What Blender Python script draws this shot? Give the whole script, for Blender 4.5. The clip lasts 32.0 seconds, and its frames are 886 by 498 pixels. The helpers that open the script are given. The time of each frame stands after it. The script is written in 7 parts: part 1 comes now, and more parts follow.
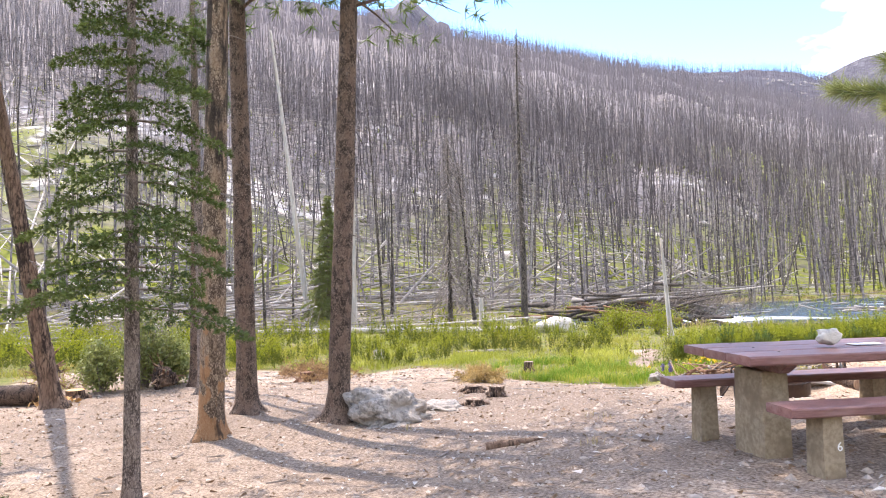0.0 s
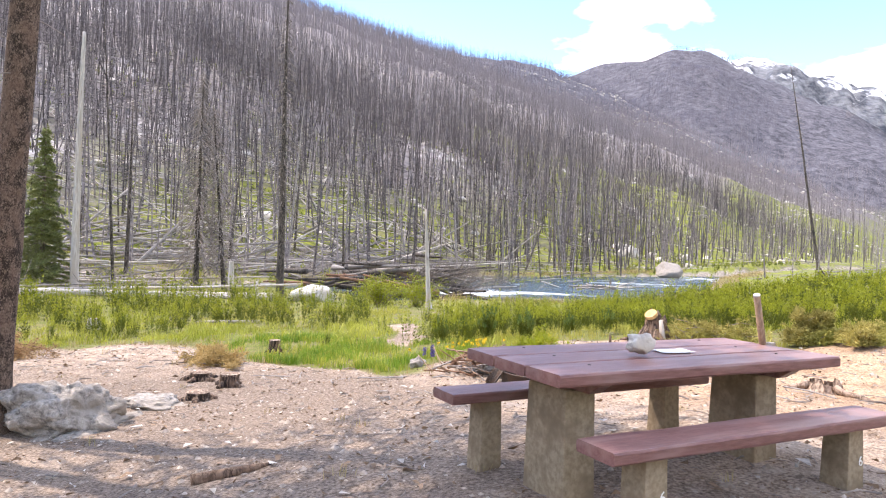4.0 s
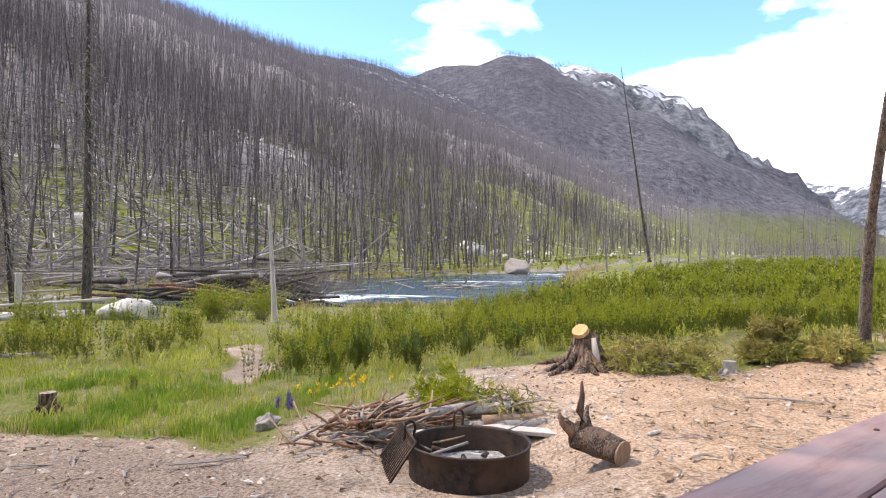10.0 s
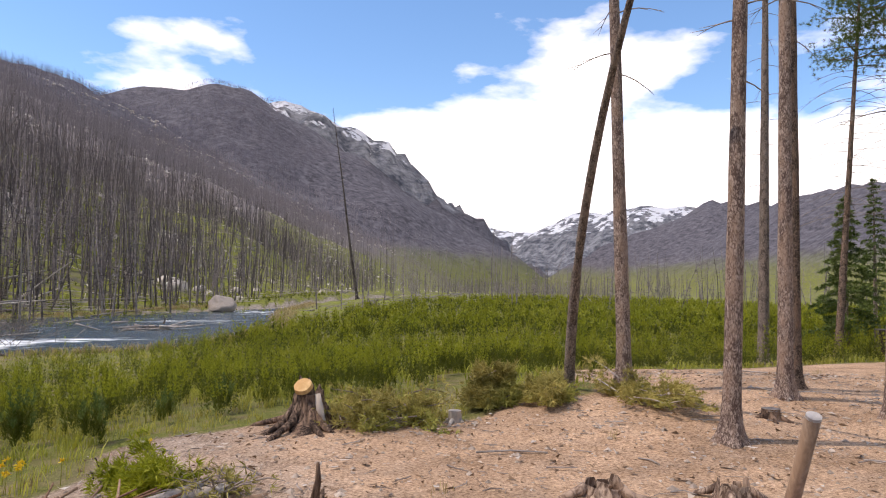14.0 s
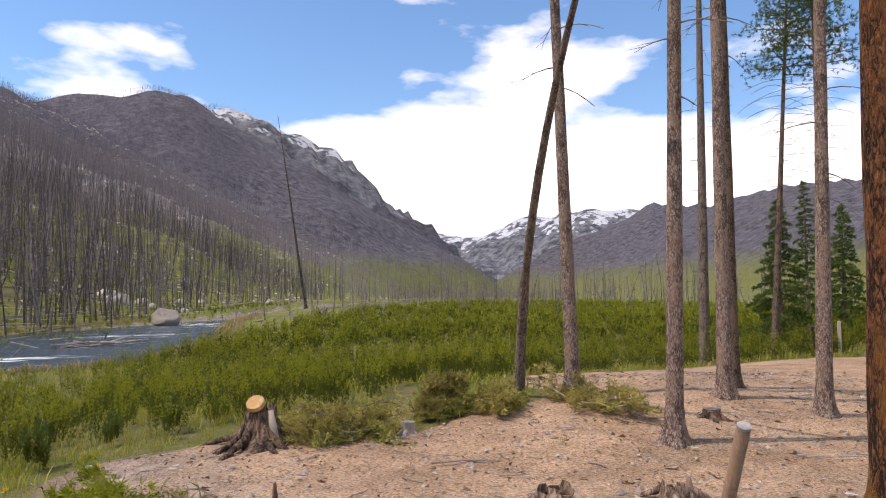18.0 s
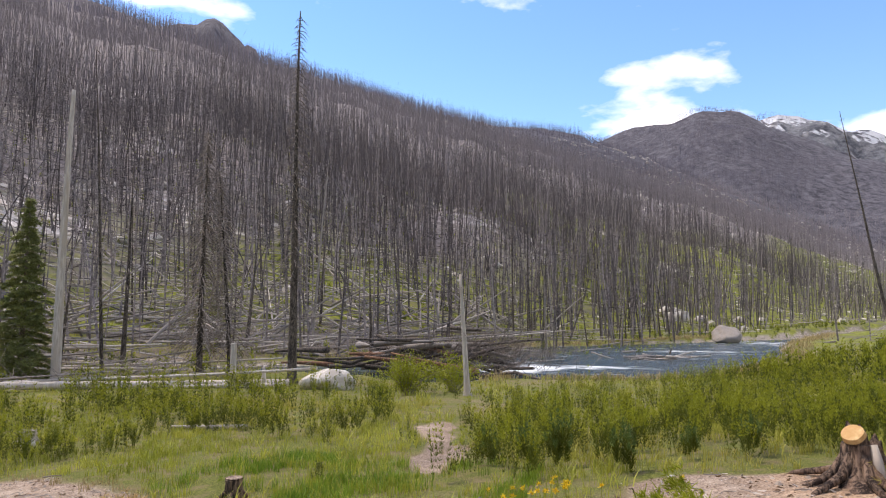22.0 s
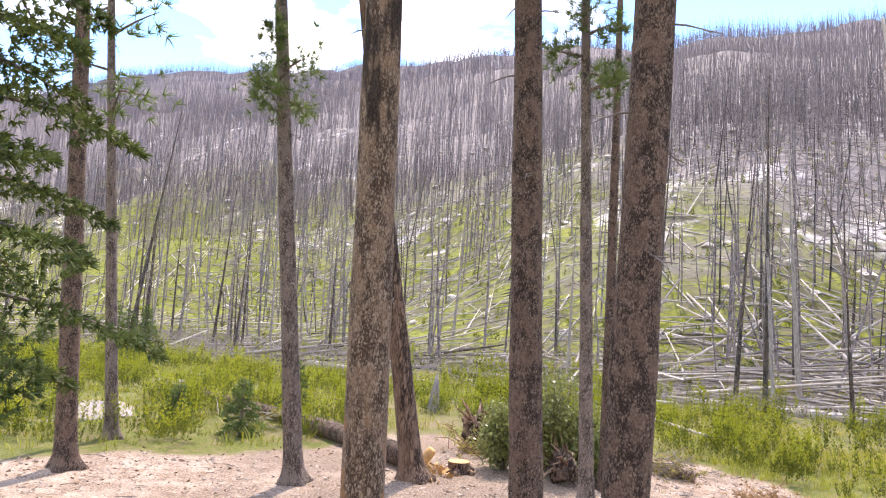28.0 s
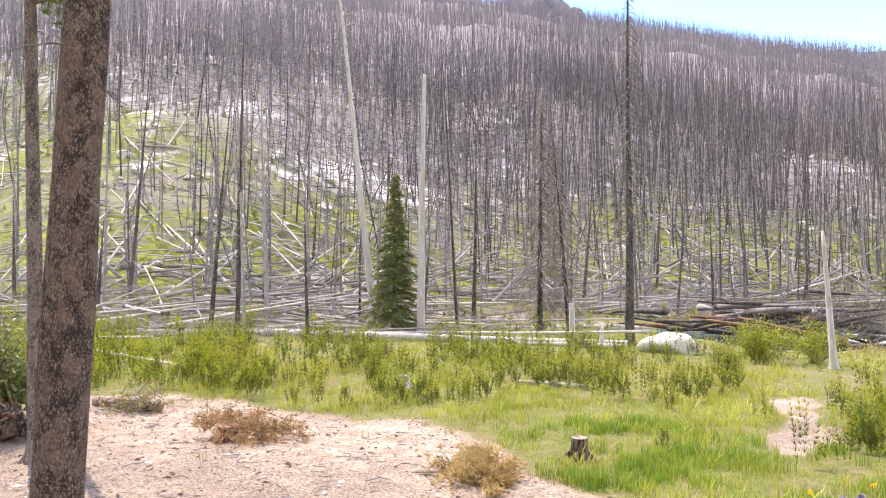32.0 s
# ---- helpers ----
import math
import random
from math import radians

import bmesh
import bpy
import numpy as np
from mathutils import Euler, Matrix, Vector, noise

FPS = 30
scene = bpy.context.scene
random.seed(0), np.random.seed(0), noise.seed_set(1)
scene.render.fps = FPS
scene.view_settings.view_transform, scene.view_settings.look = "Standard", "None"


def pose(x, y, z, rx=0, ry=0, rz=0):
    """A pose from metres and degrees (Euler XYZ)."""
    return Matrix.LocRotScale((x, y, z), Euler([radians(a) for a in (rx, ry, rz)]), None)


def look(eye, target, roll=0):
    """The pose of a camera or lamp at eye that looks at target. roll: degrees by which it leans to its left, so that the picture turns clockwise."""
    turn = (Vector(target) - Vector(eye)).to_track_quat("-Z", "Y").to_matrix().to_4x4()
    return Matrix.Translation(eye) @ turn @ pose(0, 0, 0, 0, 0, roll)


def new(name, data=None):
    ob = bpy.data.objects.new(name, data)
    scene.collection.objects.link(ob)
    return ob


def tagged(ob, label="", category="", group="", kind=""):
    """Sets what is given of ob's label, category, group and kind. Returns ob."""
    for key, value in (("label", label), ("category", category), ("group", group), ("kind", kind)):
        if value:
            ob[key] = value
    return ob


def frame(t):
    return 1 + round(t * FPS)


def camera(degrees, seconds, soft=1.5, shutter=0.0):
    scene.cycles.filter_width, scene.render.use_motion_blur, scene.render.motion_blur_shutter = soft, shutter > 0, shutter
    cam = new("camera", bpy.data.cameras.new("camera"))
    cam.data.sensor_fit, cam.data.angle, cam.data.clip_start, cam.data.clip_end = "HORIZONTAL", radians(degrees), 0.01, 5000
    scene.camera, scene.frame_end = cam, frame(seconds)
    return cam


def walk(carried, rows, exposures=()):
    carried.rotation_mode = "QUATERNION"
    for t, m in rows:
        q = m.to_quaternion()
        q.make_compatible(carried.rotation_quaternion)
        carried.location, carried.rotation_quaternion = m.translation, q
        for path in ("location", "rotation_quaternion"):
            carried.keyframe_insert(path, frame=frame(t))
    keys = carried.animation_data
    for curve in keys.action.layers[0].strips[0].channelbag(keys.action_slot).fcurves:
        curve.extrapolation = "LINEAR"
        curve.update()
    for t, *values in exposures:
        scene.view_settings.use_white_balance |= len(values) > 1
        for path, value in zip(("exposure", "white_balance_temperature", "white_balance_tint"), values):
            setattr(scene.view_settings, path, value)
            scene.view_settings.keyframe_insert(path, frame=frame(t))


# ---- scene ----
cam = camera(65.3, 32.0, soft=1.1)
PATH = [
    (0, (1.365, -4.331, 1.385), (0.344, -2.614, 1.472), -1.3),
    (0.5, (1.336, -4.08, 1.391), (0.463, -2.282, 1.44), -1.6),
    (1, (1.289, -3.901, 1.392), (0.492, -2.067, 1.421), -0.1),
    (1.5, (1.214, -3.691, 1.387), (0.55, -1.805, 1.435), -1.0),
    (2, (1.151, -3.471, 1.382), (0.569, -1.557, 1.395), -1.4),
    (2.5, (1.106, -3.188, 1.36), (0.562, -1.263, 1.367), 0.4),
    (4.5, (0.668, -2.315, 1.449), (0.328, -0.344, 1.425), 1.7),
    (5, (0.59, -2.008, 1.439), (0.322, -0.027, 1.373), 0.9),
    (5.5, (0.448, -1.759, 1.447), (0.29, 0.234, 1.391), 0.5),
    (6, (0.403, -1.501, 1.454), (0.248, 0.492, 1.408), 1.0),
    (6.5, (0.382, -1.309, 1.462), (0.212, 0.682, 1.403), 1.8),
    (7, (0.297, -1.087, 1.453), (0.282, 0.912, 1.422), 0.6),
    (7.5, (0.19, -0.861, 1.472), (0.236, 1.138, 1.435), -0.3),
    (8, (0.127, -0.581, 1.475), (0.106, 1.419, 1.502), 0.4),
    (8.5, (0.094, -0.303, 1.467), (0.058, 1.697, 1.469), 0.7),
    (9, (-0.001, -0.016, 1.473), (-0.006, 1.983, 1.53), -0.3),
    (9.5, (-0.038, 0.249, 1.461), (0.026, 2.248, 1.417), 0.3),
    (10, (-0.03, 0.537, 1.431), (0.025, 2.536, 1.432), 0.8),
    (10.5, (-0.093, 0.826, 1.417), (0.114, 2.815, 1.459), -0.2),
    (11, (-0.151, 1.071, 1.426), (0.092, 3.056, 1.384), -0.8),
    (11.5, (-0.109, 1.267, 1.447), (0.131, 3.252, 1.438), 1.6),
    (12, (-0.064, 1.372, 1.476), (0.252, 3.347, 1.485), 1.8),
    (12.5, (-0.067, 1.413, 1.5), (0.345, 3.37, 1.55), 1.2),
    (13, (-0.047, 1.381, 1.523), (0.526, 3.296, 1.6), 1.2),
    (13.5, (-0.063, 1.358, 1.535), (0.662, 3.219, 1.638), 1.3),
    (14, (-0.034, 1.363, 1.54), (0.821, 3.168, 1.66), 1.2),
    (14.5, (-0.01, 1.372, 1.551), (0.918, 3.14, 1.657), 1.0),
    (15, (0.008, 1.395, 1.552), (1.036, 3.108, 1.654), 1.4),
    (15.5, (0.018, 1.36, 1.561), (1.135, 3.016, 1.67), 1.2),
    (17.5, (-0.088, 1.265, 1.613), (0.993, 2.942, 1.743), 0.2),
    (18, (-0.097, 1.273, 1.614), (0.888, 3.009, 1.752), -0.2),
    (18.5, (-0.088, 1.282, 1.611), (0.835, 3.051, 1.752), -0.1),
    (19, (-0.119, 1.276, 1.611), (0.677, 3.105, 1.762), -0.0),
    (19.5, (-0.151, 1.313, 1.608), (0.467, 3.21, 1.744), -0.2),
    (20, (-0.153, 1.388, 1.602), (0.271, 3.338, 1.746), -0.7),
    (20.5, (-0.163, 1.426, 1.597), (0.083, 3.404, 1.765), -0.5),
    (21, (-0.204, 1.423, 1.6), (-0.215, 3.415, 1.769), -0.2),
    (21.5, (-0.18, 1.621, 1.572), (-0.455, 3.594, 1.751), 0.0),
    (22, (-0.196, 1.656, 1.548), (-0.687, 3.586, 1.734), 0.4),
    (22.5, (-0.147, 1.626, 1.583), (-0.83, 3.495, 1.787), -0.4),
    (23, (-0.241, 1.636, 1.568), (-1.152, 3.403, 1.787), -1.1),
    (23.5, (-0.375, 1.667, 1.513), (-1.546, 3.275, 1.724), -0.0),
    (24, (-0.387, 1.692, 1.529), (-1.72, 3.163, 1.767), 1.0),
    (24.5, (-0.48, 1.696, 1.524), (-1.981, 2.993, 1.777), 1.0),
    (25, (-0.519, 1.678, 1.521), (-2.184, 2.76, 1.766), 0.6),
    (25.5, (-0.641, 1.708, 1.535), (-2.418, 2.592, 1.773), 0.8),
    (26, (-0.637, 1.679, 1.526), (-2.493, 2.382, 1.773), 1.1),
    (26.5, (-0.651, 1.653, 1.523), (-2.567, 2.166, 1.776), 1.2),
    (28.5, (-0.647, 1.607, 1.549), (-2.62, 1.857, 1.759), 3.5),
    (29, (-0.621, 1.64, 1.569), (-2.569, 2.033, 1.792), 3.0),
    (29.5, (-0.545, 1.612, 1.602), (-2.453, 2.175, 1.81), 2.9),
    (30, (-0.584, 1.626, 1.592), (-2.454, 2.307, 1.793), 2.8),
    (30.5, (-0.596, 1.652, 1.595), (-2.408, 2.481, 1.769), 2.3),
    (31, (-0.48, 1.679, 1.601), (-2.148, 2.774, 1.733), 1.6),
    (31.5, (-0.371, 1.715, 1.597), (-1.862, 3.044, 1.688), 0.6),
    (32, (-0.313, 1.751, 1.606), (-1.634, 3.251, 1.669), 0.4),
]
EXPOSURES = [(0, 1.12, 7100, 18), (2, 1.12, 7100, 18), (4.5, 0.96, 7100, 17), (7, 0.75, 7200, 18), (9, 0.5, 7100, 16), (12, 0.2, 7100, 15), (13, 0.06, 7300, 18), (15, -0.5, 7450, 20),
             (17.5, -0.45, 7450, 20), (19, -0.24, 7500, 20), (21, -0.2, 7450, 19), (22.5, 0.02, 7350, 18), (24, 0.35, 7300, 18), (26, 0.78, 7200, 20), (29, 0.95, 7300, 21), (32, 1.12, 7400, 19)]
walk(cam, [(t, look(eye, target, roll)) for t, eye, target, roll in PATH], EXPOSURES)

# ---- world and sun ----
SUN_AZ, SUN_EL = radians(-75), radians(56)      # from +y towards +x
sun_way = Vector((math.sin(SUN_AZ) * math.cos(SUN_EL), math.cos(SUN_AZ) * math.cos(SUN_EL), math.sin(SUN_EL)))
sun = new("sun", bpy.data.lights.new("sun", "SUN"))
sun.data.energy, sun.data.angle, sun.data.color = 3.9, radians(0.55), (1.0, 0.955, 0.89)
sun.matrix_world = look(sun_way * 50, (0, 0, 0))

world = bpy.data.worlds.new("sky")
scene.world = world
world.use_nodes = True
wn, wl = world.node_tree.nodes, world.node_tree.links
bg = wn["Background"]
sky = wn.new("ShaderNodeTexSky")
sky.sky_type, sky.sun_disc = "NISHITA", False
sky.sun_elevation, sky.sun_rotation = SUN_EL, SUN_AZ
sky.air_density, sky.dust_density, sky.ozone_density, sky.altitude = 1.15, 0.2, 2.4, 1400
# broken summer cumulus, with a bright bank low over the valley's head
co = wn.new("ShaderNodeTexCoord")
sep = wn.new("ShaderNodeSeparateXYZ")
wl.new(co.outputs["Generated"], sep.inputs[0])


def wmath(op, a, b, clamp=False):
    n = wn.new("ShaderNodeMath")
    n.operation, n.use_clamp = op, clamp
    for i, v in enumerate((a, b)):
        if isinstance(v, (int, float)):
            n.inputs[i].default_value = v
        else:
            wl.new(v, n.inputs[i])
    return n.outputs[0]


stretch = wn.new("ShaderNodeMapping")
stretch.inputs["Scale"].default_value = (2.0, 2.0, 5.2)
stretch.inputs["Location"].default_value = (1.35, 0.62, 0.2)
wl.new(co.outputs["Generated"], stretch.inputs[0])
puff = wn.new("ShaderNodeTexNoise")
puff.inputs["Scale"].default_value, puff.inputs["Detail"].default_value, puff.inputs["Roughness"].default_value = 1.5, 8, 0.52
wl.new(stretch.outputs[0], puff.inputs["Vector"])
low = wmath("MULTIPLY", wmath("SUBTRACT", 0.27, sep.outputs[2]), 2.4, True)      # thicker towards the horizon
ahead = wmath("MULTIPLY", wmath("ADD", sep.outputs[0], 0.1), 1.6, True)          # and up the valley
cover = wmath("ADD", puff.outputs[0], wmath("MULTIPLY", low, ahead))
ramp = wn.new("ShaderNodeValToRGB")
ramp.color_ramp.elements[0].position, ramp.color_ramp.elements[1].position = 0.485, 0.6
ramp.color_ramp.elements[0].color = (0.03, 0.03, 0.03, 1)      # thin veil between the clouds
wl.new(cover, ramp.inputs[0])
mix = wn.new("ShaderNodeMix")
mix.data_type = "RGBA"
wl.new(ramp.outputs[0], mix.inputs[0])
deep_blue = wn.new("ShaderNodeHueSaturation")      # clear mountain air
deep_blue.inputs["Saturation"].default_value, deep_blue.inputs["Value"].default_value = 1.26, 1.42
wl.new(sky.outputs[0], deep_blue.inputs["Color"])
wl.new(deep_blue.outputs[0], mix.inputs[6])
mix.inputs[7].default_value = (10.5, 10.8, 11.4, 1)
wl.new(mix.outputs[2], bg.inputs[0])
bg.inputs[1].default_value = 0.2

# ---- materials ----


def mat(name, c1, c2, scale=6.0, rough=0.85, bump=0.3, c3=None, stretch=(1, 1, 1), kind="noise", vary=0.12, dist=0.02, metal=0.0, leaf=0.0, foot=None, scorch=None):
    """A weathered surface: two scales of colour, fine relief and a shift from object to object."""
    m = bpy.data.materials.new(name)
    m.use_nodes = True
    n, l = m.node_tree.nodes, m.node_tree.links
    b = n["Principled BSDF"]
    b.inputs["Roughness"].default_value, b.inputs["Metallic"].default_value = rough, metal
    b.inputs["Specular IOR Level"].default_value = 0.3
    tc, mp = n.new("ShaderNodeTexCoord"), n.new("ShaderNodeMapping")
    mp.inputs["Scale"].default_value = stretch
    l.new(tc.outputs["Object"], mp.inputs[0])
    fine = n.new("ShaderNodeTexNoise")
    fine.inputs["Scale"].default_value, fine.inputs["Detail"].default_value, fine.inputs["Roughness"].default_value = scale, 6, 0.62
    l.new(mp.outputs[0], fine.inputs["Vector"])
    big = n.new("ShaderNodeTexNoise")
    big.inputs["Scale"].default_value, big.inputs["Detail"].default_value = scale * 0.17, 3
    l.new(mp.outputs[0], big.inputs["Vector"])
    value = fine.outputs[0]
    if kind == "bark":
        # ragged flakes: warped cells, each of its own tone, with narrow cracks between
        soft = n.new("ShaderNodeTexNoise")
        soft.inputs["Scale"].default_value, soft.inputs["Detail"].default_value = scale * 0.8, 4
        l.new(mp.outputs[0], soft.inputs["Vector"])
        shift = n.new("ShaderNodeVectorMath")
        shift.operation, shift.inputs[1].default_value, shift.inputs[2].default_value = "MULTIPLY_ADD", (1.7 / scale,) * 3, (-0.85 / scale,) * 3
        l.new(soft.outputs["Color"], shift.inputs[0])
        moved = n.new("ShaderNodeVectorMath")
        l.new(mp.outputs[0], moved.inputs[0])
        l.new(shift.outputs[0], moved.inputs[1])
        total = None
        for feature, size, socket, weight in (("DISTANCE_TO_EDGE", 1.0, "Distance", 0.75), ("F1", 1.0, "Color", 0.3), ("F1", 2.7, "Color", 0.3)):
            v = n.new("ShaderNodeTexVoronoi")
            v.inputs["Scale"].default_value, v.feature = scale * size, feature
            l.new(moved.outputs[0], v.inputs["Vector"])
            k = n.new("ShaderNodeMath")
            k.operation, k.inputs[1].default_value, k.inputs[2].default_value = "MULTIPLY_ADD", weight, 0.0
            l.new(v.outputs[socket], k.inputs[0])
            if total is not None:
                l.new(total, k.inputs[2])
            total = k.outputs[0]
        fine.inputs["Scale"].default_value = scale * 4
        k = n.new("ShaderNodeMath")
        k.operation, k.inputs[1].default_value = "MULTIPLY_ADD", 0.42
        l.new(fine.outputs[0], k.inputs[0])
        l.new(total, k.inputs[2])
        broad = n.new("ShaderNodeMath")      # darker and paler stretches of the trunk
        broad.operation, broad.inputs[1].default_value = "MULTIPLY_ADD", 0.75
        l.new(big.outputs[0], broad.inputs[0])
        l.new(k.outputs[0], broad.inputs[2])
        level = n.new("ShaderNodeMath")
        level.operation, level.inputs[1].default_value = "SUBTRACT", 0.375
        l.new(broad.outputs[0], level.inputs[0])
        value = level.outputs[0]
    r = n.new("ShaderNodeValToRGB")
    e = r.color_ramp.elements
    e[0].position, e[0].color, e[1].position, e[1].color = 0.34, (*c1, 1), 0.68, (*c2, 1)
    if kind == "bark":
        e[0].position, e[1].position = 0.46, 0.82
    l.new(value, r.inputs[0])
    out = r.outputs[0]
    if c3:
        mx = n.new("ShaderNodeMix")
        mx.data_type = "RGBA"
        r2 = n.new("ShaderNodeValToRGB")
        r2.color_ramp.elements[0].position, r2.color_ramp.elements[1].position = 0.46, 0.62
        if kind == "bark":
            r2.color_ramp.elements[1].color = (0.5, 0.5, 0.5, 1)
        l.new(big.outputs[0], r2.inputs[0])
        l.new(r2.outputs[0], mx.inputs[0])
        l.new(out, mx.inputs[6])
        mx.inputs[7].default_value = (*c3, 1)
        out = mx.outputs[2]
    if foot:
        # torn, fresher wood low on the trunk
        colour, height = foot
        at = n.new("ShaderNodeSeparateXYZ")
        l.new(tc.outputs["Object"], at.inputs[0])
        fall = n.new("ShaderNodeMapRange")
        fall.inputs[1].default_value, fall.inputs[2].default_value, fall.inputs[3].default_value, fall.inputs[4].default_value = 0.1, height, 0.62, 0.3
        l.new(at.outputs[2], fall.inputs[0])
        torn = n.new("ShaderNodeMath")
        torn.operation = "ADD"
        l.new(fall.outputs[0], torn.inputs[0])
        l.new(big.outputs[0], torn.inputs[1])
        edge = n.new("ShaderNodeMapRange")
        edge.inputs[1].default_value, edge.inputs[2].default_value, edge.inputs[4].default_value = 1.02, 1.09, 0.6
        l.new(torn.outputs[0], edge.inputs[0])
        mx = n.new("ShaderNodeMix")
        mx.data_type = "RGBA"
        l.new(edge.outputs[0], mx.inputs[0])
        l.new(out, mx.inputs[6])
        mx.inputs[7].default_value = (*colour, 1)
        out = mx.outputs[2]
    if scorch:
        # a charred streak with a ragged edge
        at = n.new("ShaderNodeSeparateXYZ")
        l.new(tc.outputs["Object"], at.inputs[0])
        band = n.new("ShaderNodeMapRange")
        band.interpolation_type = "SMOOTHSTEP"
        band.inputs[1].default_value, band.inputs[2].default_value, band.inputs[3].default_value, band.inputs[4].default_value = scorch[0], scorch[1], 0.12, 0.3
        l.new(at.outputs[2], band.inputs[0])
        long_map, streak = n.new("ShaderNodeMapping"), n.new("ShaderNodeTexNoise")
        long_map.inputs["Scale"].default_value = (5, 5, 0.9)
        l.new(tc.outputs["Object"], long_map.inputs[0])
        streak.inputs["Scale"].default_value, streak.inputs["Detail"].default_value = 1.3, 6
        l.new(long_map.outputs[0], streak.inputs["Vector"])
        sum_ = n.new("ShaderNodeMath")
        l.new(band.outputs[0], sum_.inputs[0])
        l.new(streak.outputs[0], sum_.inputs[1])
        edge = n.new("ShaderNodeMapRange")
        edge.inputs[1].default_value, edge.inputs[2].default_value, edge.inputs[4].default_value = 0.75, 0.82, 0.85
        l.new(sum_.outputs[0], edge.inputs[0])
        mx = n.new("ShaderNodeMix")
        mx.data_type = "RGBA"
        l.new(edge.outputs[0], mx.inputs[0])
        l.new(out, mx.inputs[6])
        mx.inputs[7].default_value = (0.035, 0.027, 0.023, 1)
        out = mx.outputs[2]
    info, hsv = n.new("ShaderNodeObjectInfo"), n.new("ShaderNodeHueSaturation")
    geo = n.new("ShaderNodeNewGeometry")
    add = n.new("ShaderNodeMath")
    add.operation = "ADD"
    l.new(info.outputs["Random"], add.inputs[0])
    l.new(geo.outputs["Random Per Island"], add.inputs[1])
    rng = n.new("ShaderNodeMapRange")
    rng.inputs[2].default_value, rng.inputs[3].default_value, rng.inputs[4].default_value = 2.0, 1 - vary, 1 + vary
    l.new(add.outputs[0], rng.inputs[0])
    l.new(rng.outputs[0], hsv.inputs["Value"])
    l.new(out, hsv.inputs["Color"])
    l.new(hsv.outputs[0], b.inputs["Base Color"])
    if bump:
        bp = n.new("ShaderNodeBump")
        bp.inputs["Strength"].default_value, bp.inputs["Distance"].default_value = bump, dist
        l.new(value, bp.inputs["Height"])
        l.new(bp.outputs[0], b.inputs["Normal"])
    if leaf:
        t = n.new("ShaderNodeBsdfTranslucent")
        l.new(hsv.outputs[0], t.inputs[0])
        ms = n.new("ShaderNodeMixShader")
        ms.inputs[0].default_value = leaf
        l.new(b.outputs[0], ms.inputs[1])
        l.new(t.outputs[0], ms.inputs[2])
        l.new(ms.outputs[0], n["Material Output"].inputs[0])
    return m


BARK = mat("pine_bark", (0.055, 0.037, 0.028), (0.36, 0.262, 0.2), 52, 0.95, 1.0, (0.2, 0.12, 0.085), (1, 1, 0.6), "bark", dist=0.03)
BARK_GREY = mat("grey_pine_bark", (0.085, 0.063, 0.052), (0.44, 0.355, 0.295), 56, 0.95, 1.0, (0.23, 0.175, 0.15), (1, 1, 0.45), "bark", dist=0.025)
BARK_ORANGE = mat("flaking_bark", (0.1, 0.066, 0.045), (0.52, 0.4, 0.29), 46, 0.95, 1.0, (0.34, 0.21, 0.125), (1, 1, 0.5), "bark", dist=0.025, foot=((0.46, 0.22, 0.09), 2.2), scorch=(2.3, 4.6))
BARK_RED = mat("red_brown_bark", (0.05, 0.024, 0.013), (0.46, 0.2, 0.085), 26, 0.95, 1.0, (0.24, 0.085, 0.028), (1, 1, 0.36), "bark", dist=0.12, foot=((0.42, 0.2, 0.045), 2.2))
BARK_PINK = mat("pink_grey_bark", (0.13, 0.085, 0.07), (0.6, 0.475, 0.4), 44, 0.95, 1.0, (0.3, 0.185, 0.125), (1, 1, 0.42), "bark", dist=0.025)
CHAR = mat("charred_bark", (0.03, 0.025, 0.022), (0.2, 0.165, 0.14), 26, 0.95, 0.8, (0.07, 0.058, 0.05), (1, 1, 0.25), "bark")
SNAG = mat("burnt_trunk", (0.09, 0.076, 0.076), (0.35, 0.305, 0.298), 4, 0.95, 0.0, vary=0.6)
SNAG_DARK = mat("charred_trunk", (0.06, 0.051, 0.052), (0.21, 0.182, 0.18), 4, 0.95, 0.0, vary=0.6)
# same burnt trunks paled, the far ones bluish: distance haze put into the colour
SNAG_MID_HAZE = mat("hazed_burnt_trunk", (0.12, 0.103, 0.108), (0.32, 0.282, 0.288), 2, 0.95, 0.0, vary=0.42)
SNAG_FAR_HAZE = mat("far_hazed_trunk", (0.12, 0.108, 0.132), (0.24, 0.22, 0.256), 0.6, 0.95, 0.0, vary=0.35)
SILVER = mat("weathered_silver_wood", (0.33, 0.30, 0.27), (0.6, 0.55, 0.5), 7, 0.9, 0.6, (0.42, 0.36, 0.3), (3, 3, 0.35), vary=0.22)
DEADWOOD = mat("grey_dead_wood", (0.13, 0.112, 0.1), (0.38, 0.345, 0.31), 7, 0.92, 0.5, (0.27, 0.24, 0.22), (3, 3, 0.6), vary=0.42)
CUT = mat("fresh_cut_wood", (0.5, 0.3, 0.12), (0.76, 0.54, 0.28), 22, 0.85, 0.3, (0.58, 0.34, 0.14), vary=0.1)
RED_WOOD = mat("red_rotten_wood", (0.1, 0.05, 0.032), (0.32, 0.18, 0.11), 12, 0.95, 0.6)
STUMP = mat("stump_wood", (0.035, 0.023, 0.018), (0.28, 0.19, 0.135), 20, 0.95, 0.9, (0.17, 0.1, 0.065), (1, 1, 0.25), "bark", dist=0.03)
OLD_WOOD = mat("old_stump_wood", (0.11, 0.07, 0.05), (0.5, 0.385, 0.295), 16, 0.95, 0.8, (0.27, 0.17, 0.115), (1, 1, 0.3), "bark")
